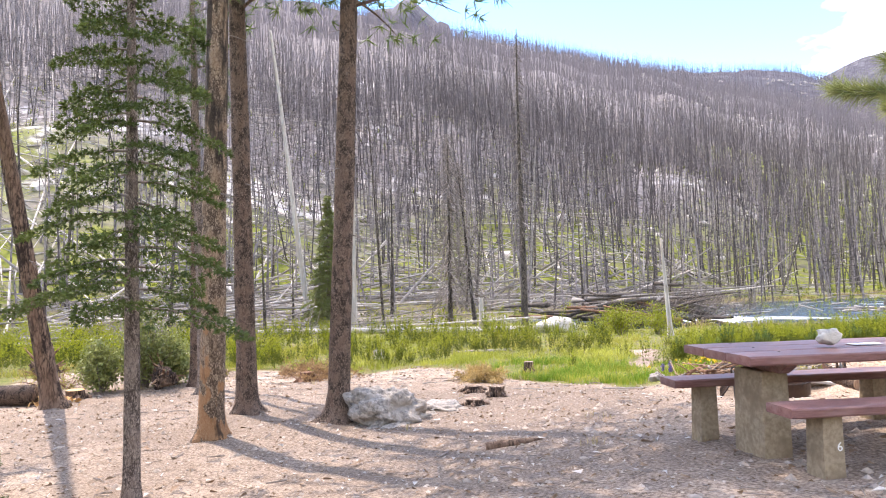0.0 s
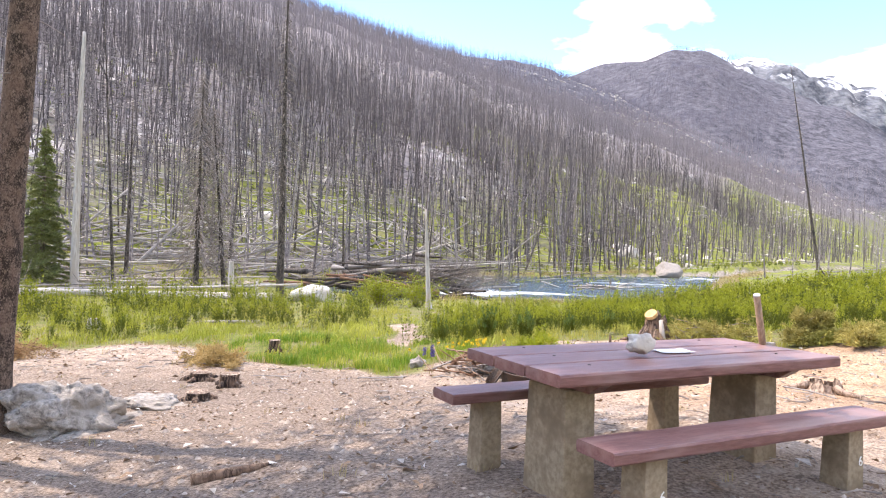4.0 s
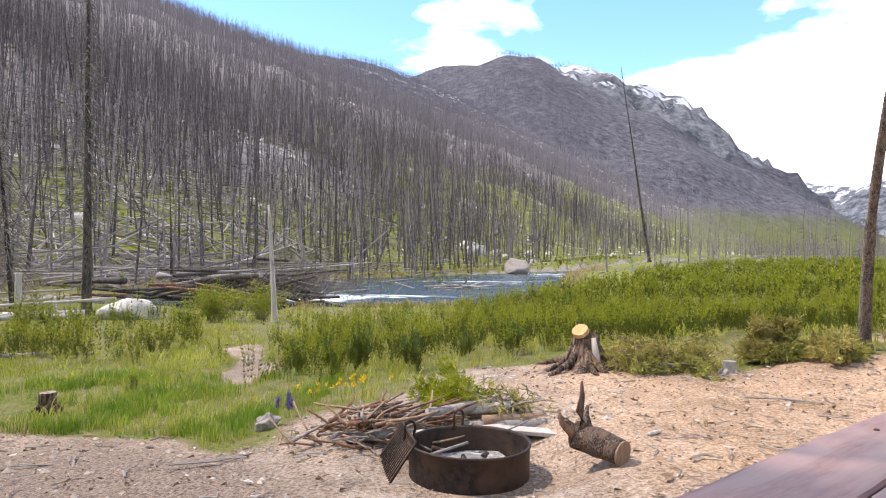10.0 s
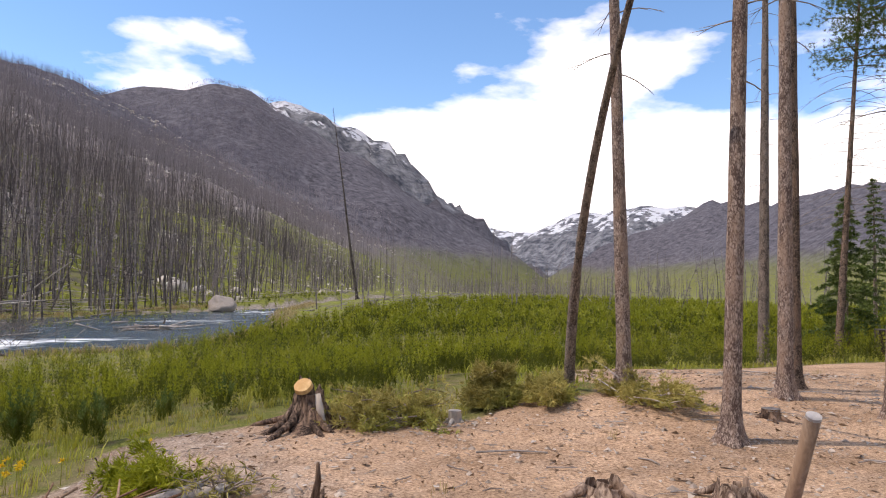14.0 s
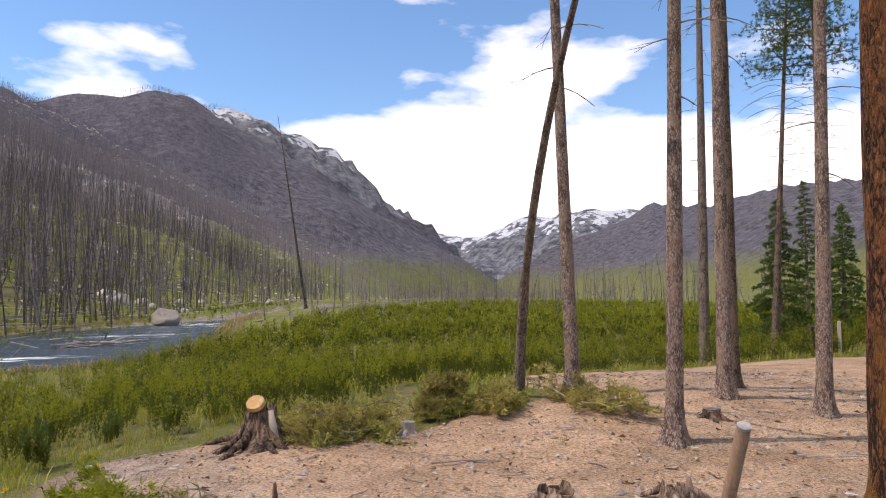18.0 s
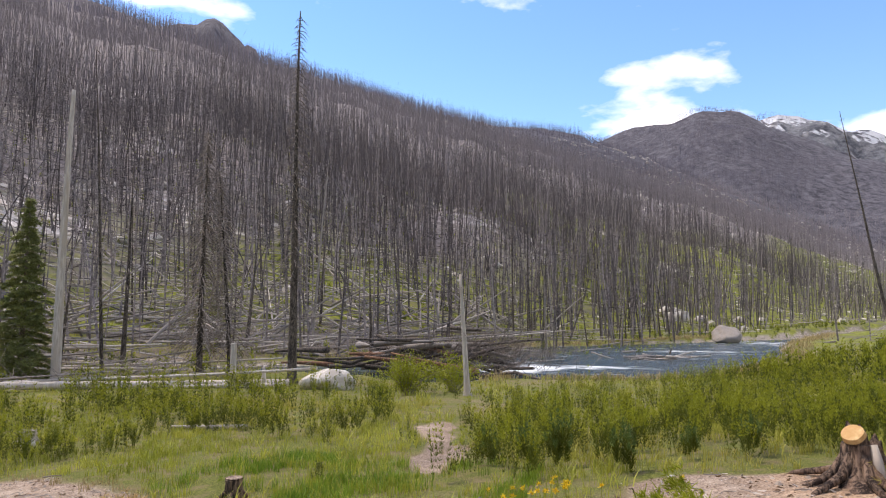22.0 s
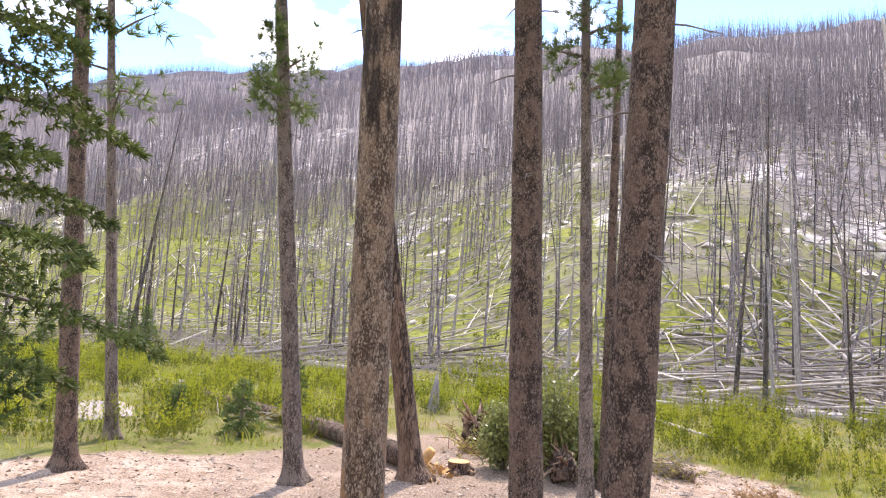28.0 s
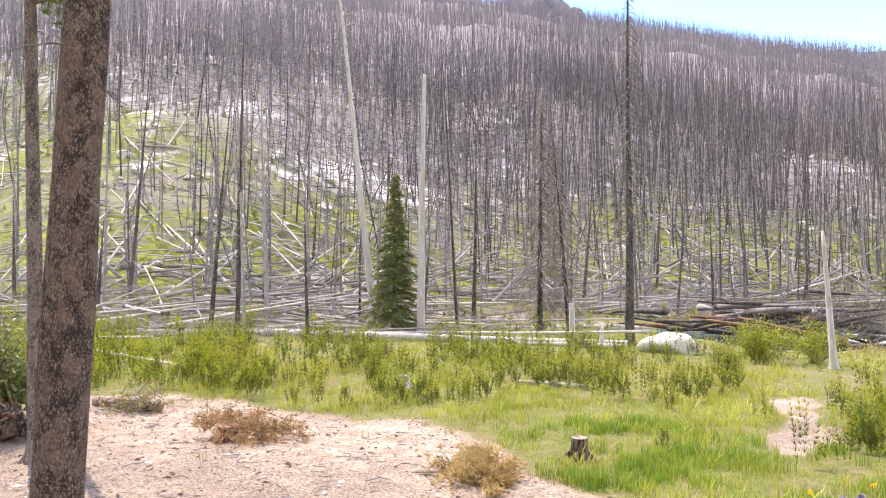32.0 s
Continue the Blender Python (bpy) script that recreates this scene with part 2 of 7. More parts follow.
TAN = mat("peeled_wood", (0.2, 0.125, 0.08), (0.38, 0.26, 0.175), 14, 0.85, 0.4, (0.28, 0.18, 0.115), (3, 3, 0.4))
PAINT = mat("red_brown_painted_planks", (0.155, 0.07, 0.062), (0.235, 0.118, 0.106), 9, 0.42, 0.25, (0.25, 0.145, 0.13), (1, 7, 7), vary=0.06, dist=0.006)
CONCRETE = mat("concrete", (0.22, 0.165, 0.105), (0.36, 0.28, 0.19), 24, 0.9, 0.25, (0.2, 0.145, 0.092), vary=0.06, dist=0.006)
IRON = mat("rusty_black_iron", (0.016, 0.013, 0.012), (0.06, 0.042, 0.034), 18, 0.6, 0.3, (0.075, 0.045, 0.03), vary=0.05, metal=0.4)
ASH = mat("ash", (0.1, 0.095, 0.09), (0.58, 0.56, 0.54), 30, 1.0, 0.8, (0.2, 0.19, 0.18))
ROCK = mat("granite", (0.34, 0.32, 0.3), (0.66, 0.62, 0.57), 8, 0.9, 0.5, (0.44, 0.40, 0.37), vary=0.12, dist=0.03)
ROCK_DULL = mat("dusty_rock", (0.15, 0.132, 0.116), (0.5, 0.45, 0.4), 18, 0.95, 1.0, (0.32, 0.275, 0.23), vary=0.1, dist=0.04)
ROCK_PALE = mat("pale_quartz_rock", (0.36, 0.325, 0.285), (0.74, 0.7, 0.635), 14, 0.85, 0.9, (0.5, 0.44, 0.37), vary=0.06)
NEEDLE = mat("spruce_needles", (0.045, 0.07, 0.018), (0.15, 0.195, 0.05), 3, 0.6, 0, (0.09, 0.125, 0.032), vary=0.35, leaf=0.25)
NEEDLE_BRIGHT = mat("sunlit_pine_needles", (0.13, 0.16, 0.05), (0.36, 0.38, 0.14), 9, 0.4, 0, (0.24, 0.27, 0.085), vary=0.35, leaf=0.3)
NEEDLE_PINE = mat("pine_needles", (0.06, 0.1, 0.025), (0.19, 0.25, 0.06), 3, 0.55, 0, (0.11, 0.16, 0.04), vary=0.35, leaf=0.25)
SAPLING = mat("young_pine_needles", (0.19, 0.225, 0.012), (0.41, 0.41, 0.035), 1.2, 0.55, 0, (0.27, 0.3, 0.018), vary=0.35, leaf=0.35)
# darker needles for the lower and inner parts of young pines
SAPLING_DARK = mat("dark_pine_needles", (0.06, 0.08, 0.008), (0.17, 0.185, 0.02), 1.2, 0.6, 0, (0.1, 0.125, 0.012), vary=0.35, leaf=0.25)
SHRUB = mat("willow_leaves", (0.1, 0.185, 0.012), (0.24, 0.34, 0.035), 1.2, 0.55, 0, vary=0.3, leaf=0.35)
GRASS = mat("meadow_grass", (0.23, 0.26, 0.028), (0.46, 0.45, 0.075), 0.8, 0.6, 0, (0.4, 0.36, 0.08), vary=0.38, leaf=0.35)
DRYGRASS = mat("dry_grass", (0.3, 0.23, 0.1), (0.5, 0.4, 0.2), 2, 0.8, 0, vary=0.25, leaf=0.3)
BRUSH = mat("yellowed_cut_boughs", (0.2, 0.17, 0.04), (0.5, 0.43, 0.14), 3, 0.8, 0, (0.3, 0.31, 0.07), vary=0.3, leaf=0.2)
STRAW = mat("straw_needles", (0.3, 0.2, 0.07), (0.58, 0.43, 0.19), 3, 0.85, 0, (0.42, 0.26, 0.1), vary=0.3, leaf=0.2)
RUST = mat("rusty_dead_needles", (0.24, 0.14, 0.065), (0.5, 0.33, 0.17), 3, 0.85, 0, (0.36, 0.26, 0.11), vary=0.3, leaf=0.2)
TWIG = mat("grey_twigs", (0.125, 0.1, 0.087), (0.33, 0.28, 0.245), 9, 0.95, 0.3, vary=0.4)
YELLOW = mat("yellow_petals", (0.75, 0.5, 0.02), (0.85, 0.62, 0.05), 9, 0.7, 0, leaf=0.2)
PURPLE = mat("lupine_petals", (0.12, 0.09, 0.25), (0.24, 0.19, 0.4), 9, 0.7, 0, leaf=0.2)
PAPER = mat("paper", (0.72, 0.69, 0.64), (0.8, 0.77, 0.72), 9, 0.8, 0.05)
PEBBLE = mat("gravel_stones", (0.28, 0.22, 0.17), (0.56, 0.47, 0.39), 12, 0.9, 0.3, vary=0.4)
PINECONE = mat("litter", (0.12, 0.075, 0.045), (0.3, 0.2, 0.13), 12, 0.9, 0.2, vary=0.4)
WHITEPAINT = mat("white_paint", (0.7, 0.68, 0.62), (0.8, 0.78, 0.74), 30, 0.7, 0.1)


# ---- mesh helpers ----
rng = np.random.default_rng(7)


def mesh_arrays(name, verts, tris, material, smooth=False, second=None, which=None):
    """A mesh from arrays of places and triangles."""
    verts, tris = np.asarray(verts, np.float32), np.asarray(tris, np.int32)
    me = bpy.data.meshes.new(name)
    me.vertices.add(len(verts))
    me.vertices.foreach_set("co", verts.ravel())
    me.loops.add(tris.size)
    me.loops.foreach_set("vertex_index", tris.ravel())
    me.polygons.add(len(tris))
    me.polygons.foreach_set("loop_start", np.arange(0, tris.size, 3, dtype=np.int32))
    me.polygons.foreach_set("use_smooth", np.full(len(tris), smooth))
    me.update(calc_edges=True)
    me.materials.append(material)
    if second is not None:
        me.materials.append(second)
        me.polygons.foreach_set("material_index", np.asarray(which, np.int32))
    return me


class Tri:
    """Gathers triangles."""

    def __init__(self):
        self.v, self.f, self.n = [], [], 0

    def add(self, verts, faces):
        verts = np.asarray(verts, float).reshape(-1, 3)
        tris = []
        for f in faces:
            tris += [(f[0], f[i], f[i + 1]) for i in range(1, len(f) - 1)]
        self.v.append(verts)
        self.f.append(np.array(tris, int) + self.n)
        self.n += len(verts)
        return self

    def arrays(self):
        return np.concatenate(self.v), np.concatenate(self.f)

    def mesh(self, name, material, smooth=False):
        v, f = self.arrays()
        return mesh_arrays(name, v, f, material, smooth)


def tube(points, radii, sides=8, caps=True, rough=0.0, seed=0.0):
    """Rings along a line: places and faces."""
    points, radii = np.asarray(points, float), np.asarray(radii, float)
    way = np.gradient(points, axis=0)
    way /= np.linalg.norm(way, axis=1)[:, None] + 1e-9
    ref = np.where(np.abs(way[:, 2:3]) > 0.9, [[1.0, 0, 0]], [[0, 0, 1.0]])
    a = np.cross(way, ref)
    a /= np.linalg.norm(a, axis=1)[:, None]
    b = np.cross(way, a)
    ang = np.linspace(0, 2 * np.pi, sides, endpoint=False)
    rad = radii[:, None] * np.ones(sides)
    if rough:
        rad = rad * np.array([[1 + rough * noise.noise((math.cos(t) * 1.7 + seed, math.sin(t) * 1.7, i * 0.45 + seed * 3)) for t in ang] for i in range(len(points))])
    ring = points[:, None] + rad[..., None] * (np.cos(ang)[None, :, None] * a[:, None] + np.sin(ang)[None, :, None] * b[:, None])
    n = len(points)
    faces = [(i * sides + j, i * sides + (j + 1) % sides, (i + 1) * sides + (j + 1) % sides, (i + 1) * sides + j) for i in range(n - 1) for j in range(sides)]
    if caps:
        faces += [tuple(range(sides - 1, -1, -1)), tuple((n - 1) * sides + j for j in range(sides))]
    return ring.reshape(-1, 3), faces


def box_arrays(w, d, h, bevel=0.01, seed=0, wear=0.0):
    """A block with chamfered, slightly worn edges, standing on z = 0."""
    bm = bmesh.new()
    bmesh.ops.create_cube(bm, size=1)
    bmesh.ops.scale(bm, vec=(w, d, h), verts=bm.verts)
    if bevel:
        bmesh.ops.bevel(bm, geom=bm.edges[:], offset=bevel, segments=2, affect="EDGES", profile=0.6)
    for v in bm.verts:
        v.co.z += h / 2
        if wear:
            v.co += noise.noise_vector((v.co + Vector((seed, 0, 0))) * 9) * wear
    return bm


def finish(bm, name, material, smooth=False):
    me = bpy.data.meshes.new(name)
    bm.to_mesh(me)
    bm.free()
    me.materials.append(material)
    if smooth:
        me.polygons.foreach_set("use_smooth", np.full(len(me.polygons), True))
    return me


def part(name, me, parent, label="", m=None):
    ob = new(name, me)
    ob.parent = parent
    if m is not None:
        ob.matrix_basis = m
    return tagged(ob, label)


def thing(name, label, category, m=None, me=None, group="", kind=""):
    ob = new(name, me)
    if m is not None:
        ob.matrix_basis = m
    return tagged(ob, label, category, group, kind)


def smooth01(t):
    t = np.clip(t, 0, 1)
    return t * t * (3 - 2 * t)


# ---- the lie of the land ----
NX, NY = -0.866, 0.5      # from the valley floor towards the burnt slope
VX, VY = 0.5, 0.866       # up the valley
RIVER = [(-27, 31), (-18, 32.5), (-9.8, 34.6), (-4.2, 42.2), (0.5, 55), (8, 70), (18, 87), (45, 120), (120, 240)]
RIVER_HALF = [0.6, 1.4, 4.4, 9.0, 9.8, 5.5, 3.2, 4.0, 4.0]
RIVER_Z = -1.3


def seg_dist(x, y, line):
    best, best_t = np.full(np.shape(x), 1e9), np.zeros(np.shape(x))
    for i, (p, q) in enumerate(zip(line[:-1], line[1:])):
        dx, dy = q[0] - p[0], q[1] - p[1]
        t = np.clip(((x - p[0]) * dx + (y - p[1]) * dy) / (dx * dx + dy * dy), 0, 1)
        d = np.hypot(x - p[0] - t * dx, y - p[1] - t * dy)
        best_t = np.where(d < best, i + t, best_t)
        best = np.minimum(best, d)
    return best, best_t


def wobble(x, y, size, seed):
    """Smooth, cheap relief from sums of waves."""
    out = 0
    for k in range(5):
        a = seed * 1.7 + k * 2.399
        f = (1.0 + 0.63 * k) / size
        out = out + np.sin((x * math.cos(a) + y * math.sin(a)) * f * 6.28 + seed * 3 + k) / (1 + 0.7 * k)
    return out / 2.6


def polar(az, r, h):
    return (r * math.sin(radians(az)), r * math.cos(radians(az)), h)


# crests of the mountains: places and heights
DOME = [polar(-10, 1500, 302), polar(-2, 1450, 358), polar(3, 1420, 390), polar(6.6, 1400, 403), polar(9, 1430, 398)]
CRAGS = [polar(10, 1600, 434), polar(13, 1650, 438), polar(17, 1700, 412), polar(20.5, 1780, 370), polar(24, 1850, 276), polar(27, 1950, 205), polar(30, 2050, 126)]
FAR_PEAKS = [polar(27, 3600, 330), polar(33, 3500, 350), polar(37, 3400, 405), polar(41.5, 3300, 430), polar(47, 3300, 400)]
RIGHT_RIDGE = [polar(43, 2250, 160), polar(46.5, 1800, 238), polar(51, 1600, 203), polar(56.5, 1350, 202), polar(66, 1000, 146), polar(90, 700, 160), polar(150, 650, 170)]
NUB = [polar(-36, 900, 362), polar(-33.8, 900, 374), polar(-31.8, 910, 366), polar(-29.6, 930, 322)]


def crest_height(x, y, line, slope, rough, size, seed):
    d, t = seg_dist(x, y, [p[:2] for p in line])
    h = np.interp(t, range(len(line)), [p[2] for p in line])
    w = wobble(x, y, size, seed) * rough
    return h - slope * d + w * np.clip(d / 60, 0.25, 1)


def slope_foot(v):
    return 31 + 4 * np.sin(v / 60.0) + 24 * smooth01((-v - 2) / 45)


def land(x, y):
    """The height of the ground."""
    x, y = np.asarray(x, float), np.asarray(y, float)
    u, v = x * NX + y * NY, x * VX + y * VY
    r = np.hypot(x, y)
    # camp terrace, lower on the side of the pines
    z = -0.59 * smooth01((1.8 - x + 0.12 * (y - 2)) / 6.5) - 0.15 * smooth01((-x - 7) / 3) - 0.25 * smooth01((-x - 6) / 4) * smooth01((y - 5) / 5)
    z = z + 0.2 * smooth01((x - 3.2) / 3) * smooth01((y - 5) / 3) * smooth01((14 - x) / 6) + 0.1 * smooth01((x - 3) / 2) * smooth01((y - 7) / 2)
    target = -0.98 + 0.75 * smooth01((x - 4) / 30)
    start = 9.5 - 4.0 * smooth01((1 - x) / 4)
    z = z + (target - z) * smooth01((y - start + 0.1 * x) / (22.5 - start))
    z = z + 0.9 * smooth01((v - 60) / 90)
    z = z + 0.035 * wobble(x, y, 4.0, 1) + 0.012 * wobble(x, y, 1.1, 2) + 0.10 * wobble(x, y, 17.0, 3) * smooth01((r - 12) / 12)
    pad = smooth01((1.25 - np.hypot(x - 0.34, y - 5.86)) / 0.7)
    z = z * (1 - pad) - 0.3 * pad
    # river bed
    d, t = seg_dist(x, y, RIVER)
    half = np.interp(t, range(len(RIVER)), RIVER_HALF)
    z = z - 0.26 * smooth01((half + 9 - d) / 7) * smooth01((t - 1.5) / 0.8) * smooth01((5.2 - t) / 1)
    bed = smooth01((half + 1.3 - d) / 1.8) * (d < half + 1.3)
    z = z * (1 - bed) + (RIVER_Z - 0.5) * bed
    # the burnt slope
    foot = slope_foot(v)
    ridge = 205 + 34 * smooth01((v - 350) / 450) + 8 * np.sin(v / 120.0) - 9 * np.exp(-((v - 240) / 60) ** 2) + 14 * smooth01((-v - 60) / 200) + 9 * smooth01((60 - v) / 160) + 12 * np.exp(-((v + 110) / 75) ** 2)
    rise = np.clip((u - foot) / 450, 0, 3)
    soft = np.where(rise < 0.05, rise * rise * 10, rise - 0.025)
    hill = np.where(soft < 1, soft * ridge, ridge - (soft - 1) * 60)
    hill = hill + smooth01((u - foot) / 60) * (5.0 * wobble(x, y, 130, 5) + 2.2 * wobble(x, y, 41, 6))
    hill = hill * smooth01((1230 - v) / 520)
    z = z + np.maximum(hill, 0)
    # mountains all round
    far = smooth01((r - 260) / 200)
    for line, slope, rough, size, seed in ((DOME, 0.62, 14, 230, 11), (CRAGS, 0.66, 42, 120, 12), (FAR_PEAKS, 0.55, 34, 260, 13), (RIGHT_RIDGE, 0.5, 16, 240, 14), (NUB, 0.9, 26, 48, 15)):
        z = np.where(far > 0, np.maximum(z, crest_height(x, y, line, slope, rough, size, seed) * far - 4 * (1 - far)), z)
    behind = smooth01((-v - 350) / 900) * 230 * smooth01((u + 600) / 300)
    return np.where(far > 0, np.maximum(z, behind * far - 4 * (1 - far)), z)


def floor_z(x, y):
    return float(land(x, y))

# ---- ground: one sheet to the horizon ----


def ground_material():
    m = bpy.data.materials.new("ground")
    m.use_nodes = True
    n, l = m.node_tree.nodes, m.node_tree.links
    b = n["Principled BSDF"]
    b.inputs["Roughness"].default_value, b.inputs["Specular IOR Level"].default_value = 0.95, 0.15
    tc = n.new("ShaderNodeTexCoord")

    def nz(scale, detail=6, rough=0.6):
        t = n.new("ShaderNodeTexNoise")
        t.inputs["Scale"].default_value, t.inputs["Detail"].default_value, t.inputs["Roughness"].default_value = scale, detail, rough
        l.new(tc.outputs["Object"], t.inputs["Vector"])
        return t.outputs[0]

    def ramp2(src, p0, c0, p1, c1):
        r = n.new("ShaderNodeValToRGB")
        e = r.color_ramp.elements
        e[0].position, e[0].color, e[1].position, e[1].color = p0, (*c0, 1), p1, (*c1, 1)
        l.new(src, r.inputs[0])
        return r.outputs[0]

    def blend(f, a, c):
        x = n.new("ShaderNodeMix")
        x.data_type = "RGBA"
        l.new(f, x.inputs[0])
        for s, i in ((a, 6), (c, 7)):
            if isinstance(s, tuple):
                x.inputs[i].default_value = (*s, 1)
            else:
                l.new(s, x.inputs[i])
        return x.outputs[2]

    def mask(name, src, soft=0.25):
        """An area with a broken edge."""
        a = n.new("ShaderNodeAttribute")
        a.attribute_name = name
        s = n.new("ShaderNodeMath")
        s.operation = "MULTIPLY_ADD"
        s.inputs[1].default_value = 0.9
        l.new(src, s.inputs[0])
        sub = n.new("ShaderNodeMath")
        sub.operation, sub.inputs[1].default_value = "SUBTRACT", 0.45
        l.new(a.outputs["Fac"], sub.inputs[0])
        l.new(sub.outputs[0], s.inputs[2])
        r = n.new("ShaderNodeMapRange")
        r.inputs[1].default_value, r.inputs[2].default_value = 0.5 - soft / 2, 0.5 + soft / 2
        l.new(s.outputs[0], r.inputs[0])
        return r.outputs[0]

    fine, mid, large, huge = nz(34, 8, 0.7), nz(3.2), nz(0.5), nz(0.045, 8)
    dirt = ramp2(fine, 0.40, (0.13, 0.088, 0.062), 0.62, (0.46, 0.35, 0.265))
    dirt = blend(ramp2(mid, 0.42, (0, 0, 0), 0.64, (1, 1, 1)), dirt, ramp2(fine, 0.36, (0.27, 0.2, 0.15), 0.64, (0.58, 0.47, 0.375)))
    litter = ramp2(large, 0.46, (0, 0, 0), 0.62, (0.85, 0.85, 0.85))
    dirt = blend(litter, dirt, ramp2(fine, 0.35, (0.12, 0.085, 0.06), 0.7, (0.36, 0.27, 0.2)))
    grass = ramp2(fine, 0.38, (0.055, 0.068, 0.014), 0.64, (0.2, 0.21, 0.05))
    grass = blend(ramp2(mid, 0.46, (0, 0, 0), 0.7, (1, 1, 1)), grass, (0.2, 0.155, 0.085))
    grass = blend(ramp2(nz(0.42, 7, 0.65), 0.52, (0, 0, 0), 0.64, (0.6, 0.6, 0.6)), grass, ramp2(fine, 0.38, (0.1, 0.072, 0.045), 0.64, (0.34, 0.26, 0.175)))
    sandy = blend(ramp2(nz(0.9, 8, 0.7), 0.42, (0, 0, 0), 0.62, (1, 1, 1)), ramp2(fine, 0.38, (0.28, 0.168, 0.1), 0.62, (0.72, 0.5, 0.33)), ramp2(fine, 0.36, (0.15, 0.088, 0.052), 0.66, (0.48, 0.32, 0.2)))
    dirt = blend(mask("rusty", nz(1.4, 7, 0.7), 0.5), dirt, sandy)
    dirt = blend(mask("duff", nz(1.1, 8, 0.7), 0.4), dirt, ramp2(fine, 0.38, (0.085, 0.06, 0.045), 0.62, (0.33, 0.255, 0.2)))
    ground = blend(mask("grassy", mid, 0.3), dirt, grass)
    slope_soil = ramp2(nz(0.9), 0.36, (0.13, 0.112, 0.108), 0.66, (0.28, 0.245, 0.235))
    slope_green = ramp2(nz(1.6), 0.34, (0.085, 0.1, 0.016), 0.68, (0.25, 0.265, 0.042))
    slope_green = blend(ramp2(nz(0.35, 7, 0.65), 0.47, (0, 0, 0), 0.6, (0.8, 0.8, 0.8)), slope_green, (0.13, 0.11, 0.085))
    slope = blend(mask("slope_green", huge, 0.3), slope_soil, slope_green)
    slope = blend(mask("brushy", nz(0.8, 8, 0.7), 0.4), slope, ramp2(nz(2.5, 7, 0.7), 0.38, (0.06, 0.045, 0.034), 0.66, (0.2, 0.16, 0.115)))
    talus = ramp2(nz(1.3, 8, 0.7), 0.36, (0.36, 0.325, 0.31), 0.62, (0.74, 0.7, 0.67))
    slope = blend(mask("stony", nz(0.26, 9, 0.75), 0.12), slope, talus)
    ground = blend(mask("slope", mid, 0.4), ground, slope)
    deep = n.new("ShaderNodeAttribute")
    deep.attribute_name = "burnt_hazy_far"
    # dark burnt mountains; their bluish cast is distance haze mixed into the colour
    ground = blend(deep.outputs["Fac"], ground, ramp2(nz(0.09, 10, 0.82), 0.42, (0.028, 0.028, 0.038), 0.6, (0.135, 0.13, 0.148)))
    crag = ramp2(nz(0.024, 10, 0.78), 0.42, (0.085, 0.093, 0.115), 0.6, (0.36, 0.365, 0.385))
    ground = blend(mask("crag", nz(0.01, 8), 0.3), ground, crag)
    ground = blend(mask("snow", nz(0.022, 8, 0.6), 0.05), ground, (0.86, 0.88, 0.92))
    ground = blend(mask("wet", mid, 0.3), ground, ramp2(nz(5), 0.4, (0.16, 0.13, 0.1), 0.65, (0.46, 0.4, 0.33)))
    l.new(ground, b.inputs["Base Color"])
    bp = n.new("ShaderNodeBump")
    bp.inputs["Strength"].default_value, bp.inputs["Distance"].default_value = 0.7, 0.03
    l.new(fine, bp.inputs["Height"])
    ribs = n.new("ShaderNodeMath")      # broken relief of the far crags
    ribs.operation = "MULTIPLY"
    cliff = n.new("ShaderNodeAttribute")
    cliff.attribute_name = "crag"
    l.new(cliff.outputs["Fac"], ribs.inputs[0])
    l.new(nz(0.02, 9, 0.68), ribs.inputs[1])
    bp2 = n.new("ShaderNodeBump")
    bp2.inputs["Strength"].default_value, bp2.inputs["Distance"].default_value = 1.0, 70
    l.new(ribs.outputs[0], bp2.inputs["Height"])
    l.new(bp.outputs[0], bp2.inputs["Normal"])
    l.new(bp2.outputs[0], b.inputs["Normal"])
    return m


def bare_camp(x, y):
    """How bare the trodden camp ground is, from 0 in the meadow to 1."""
    a = np.hypot((x - 2.0) / 6.4, (y + 1.0) / 8.9)            # round the table and behind it
    a = np.minimum(a, np.hypot((x + 2.2) / 3.3, (y - 3.7) / 2.9))
    a = np.minimum(a, np.hypot((x + 4.1) / 2.3, (y - 6.1) / 1.8))
    a = np.minimum(a, np.hypot((x - 1.3) / 2.7, (y - 7.8) / 1.9))           # up to the big stump
    c = np.minimum(np.hypot((x + 6.3) / 6.6, (y - 0.6) / 5.4), np.hypot((x + 9.6) / 6.2, (y - 5.2) / 4.6))            # under the pines
    e = np.hypot((x - 9.0) / 10.5, (y - 4.6) / 4.7)           # path on the far side
    e = np.minimum(e, np.hypot((x - 13.5) / 7.0, (y - 9.5) / 4.6))
    w = 0.10 * wobble(x, y, 3.1, 21)
    bare = np.maximum(np.maximum(smooth01((1.12 - a + w) / 0.22), smooth01((1.1 - c + w) / 0.25)), smooth01((1.1 - e + w) / 0.2))
    d, _ = seg_dist(x, y, [(-2.85, 11.3), (-3.0, 12.8), (-4.1, 16.5)])
    trail = smooth01((0.58 - d + 0.3 * wobble(x, y, 2, 9)) / 0.5)
    green = smooth01((1.0 - np.hypot((x + 1.7) / 1.9, (y - 8.9) / 1.3)) / 0.3)      # grass that runs up to the fire ring
    return np.clip(np.maximum(bare * (1 - 0.8 * green), trail), 0, 1)


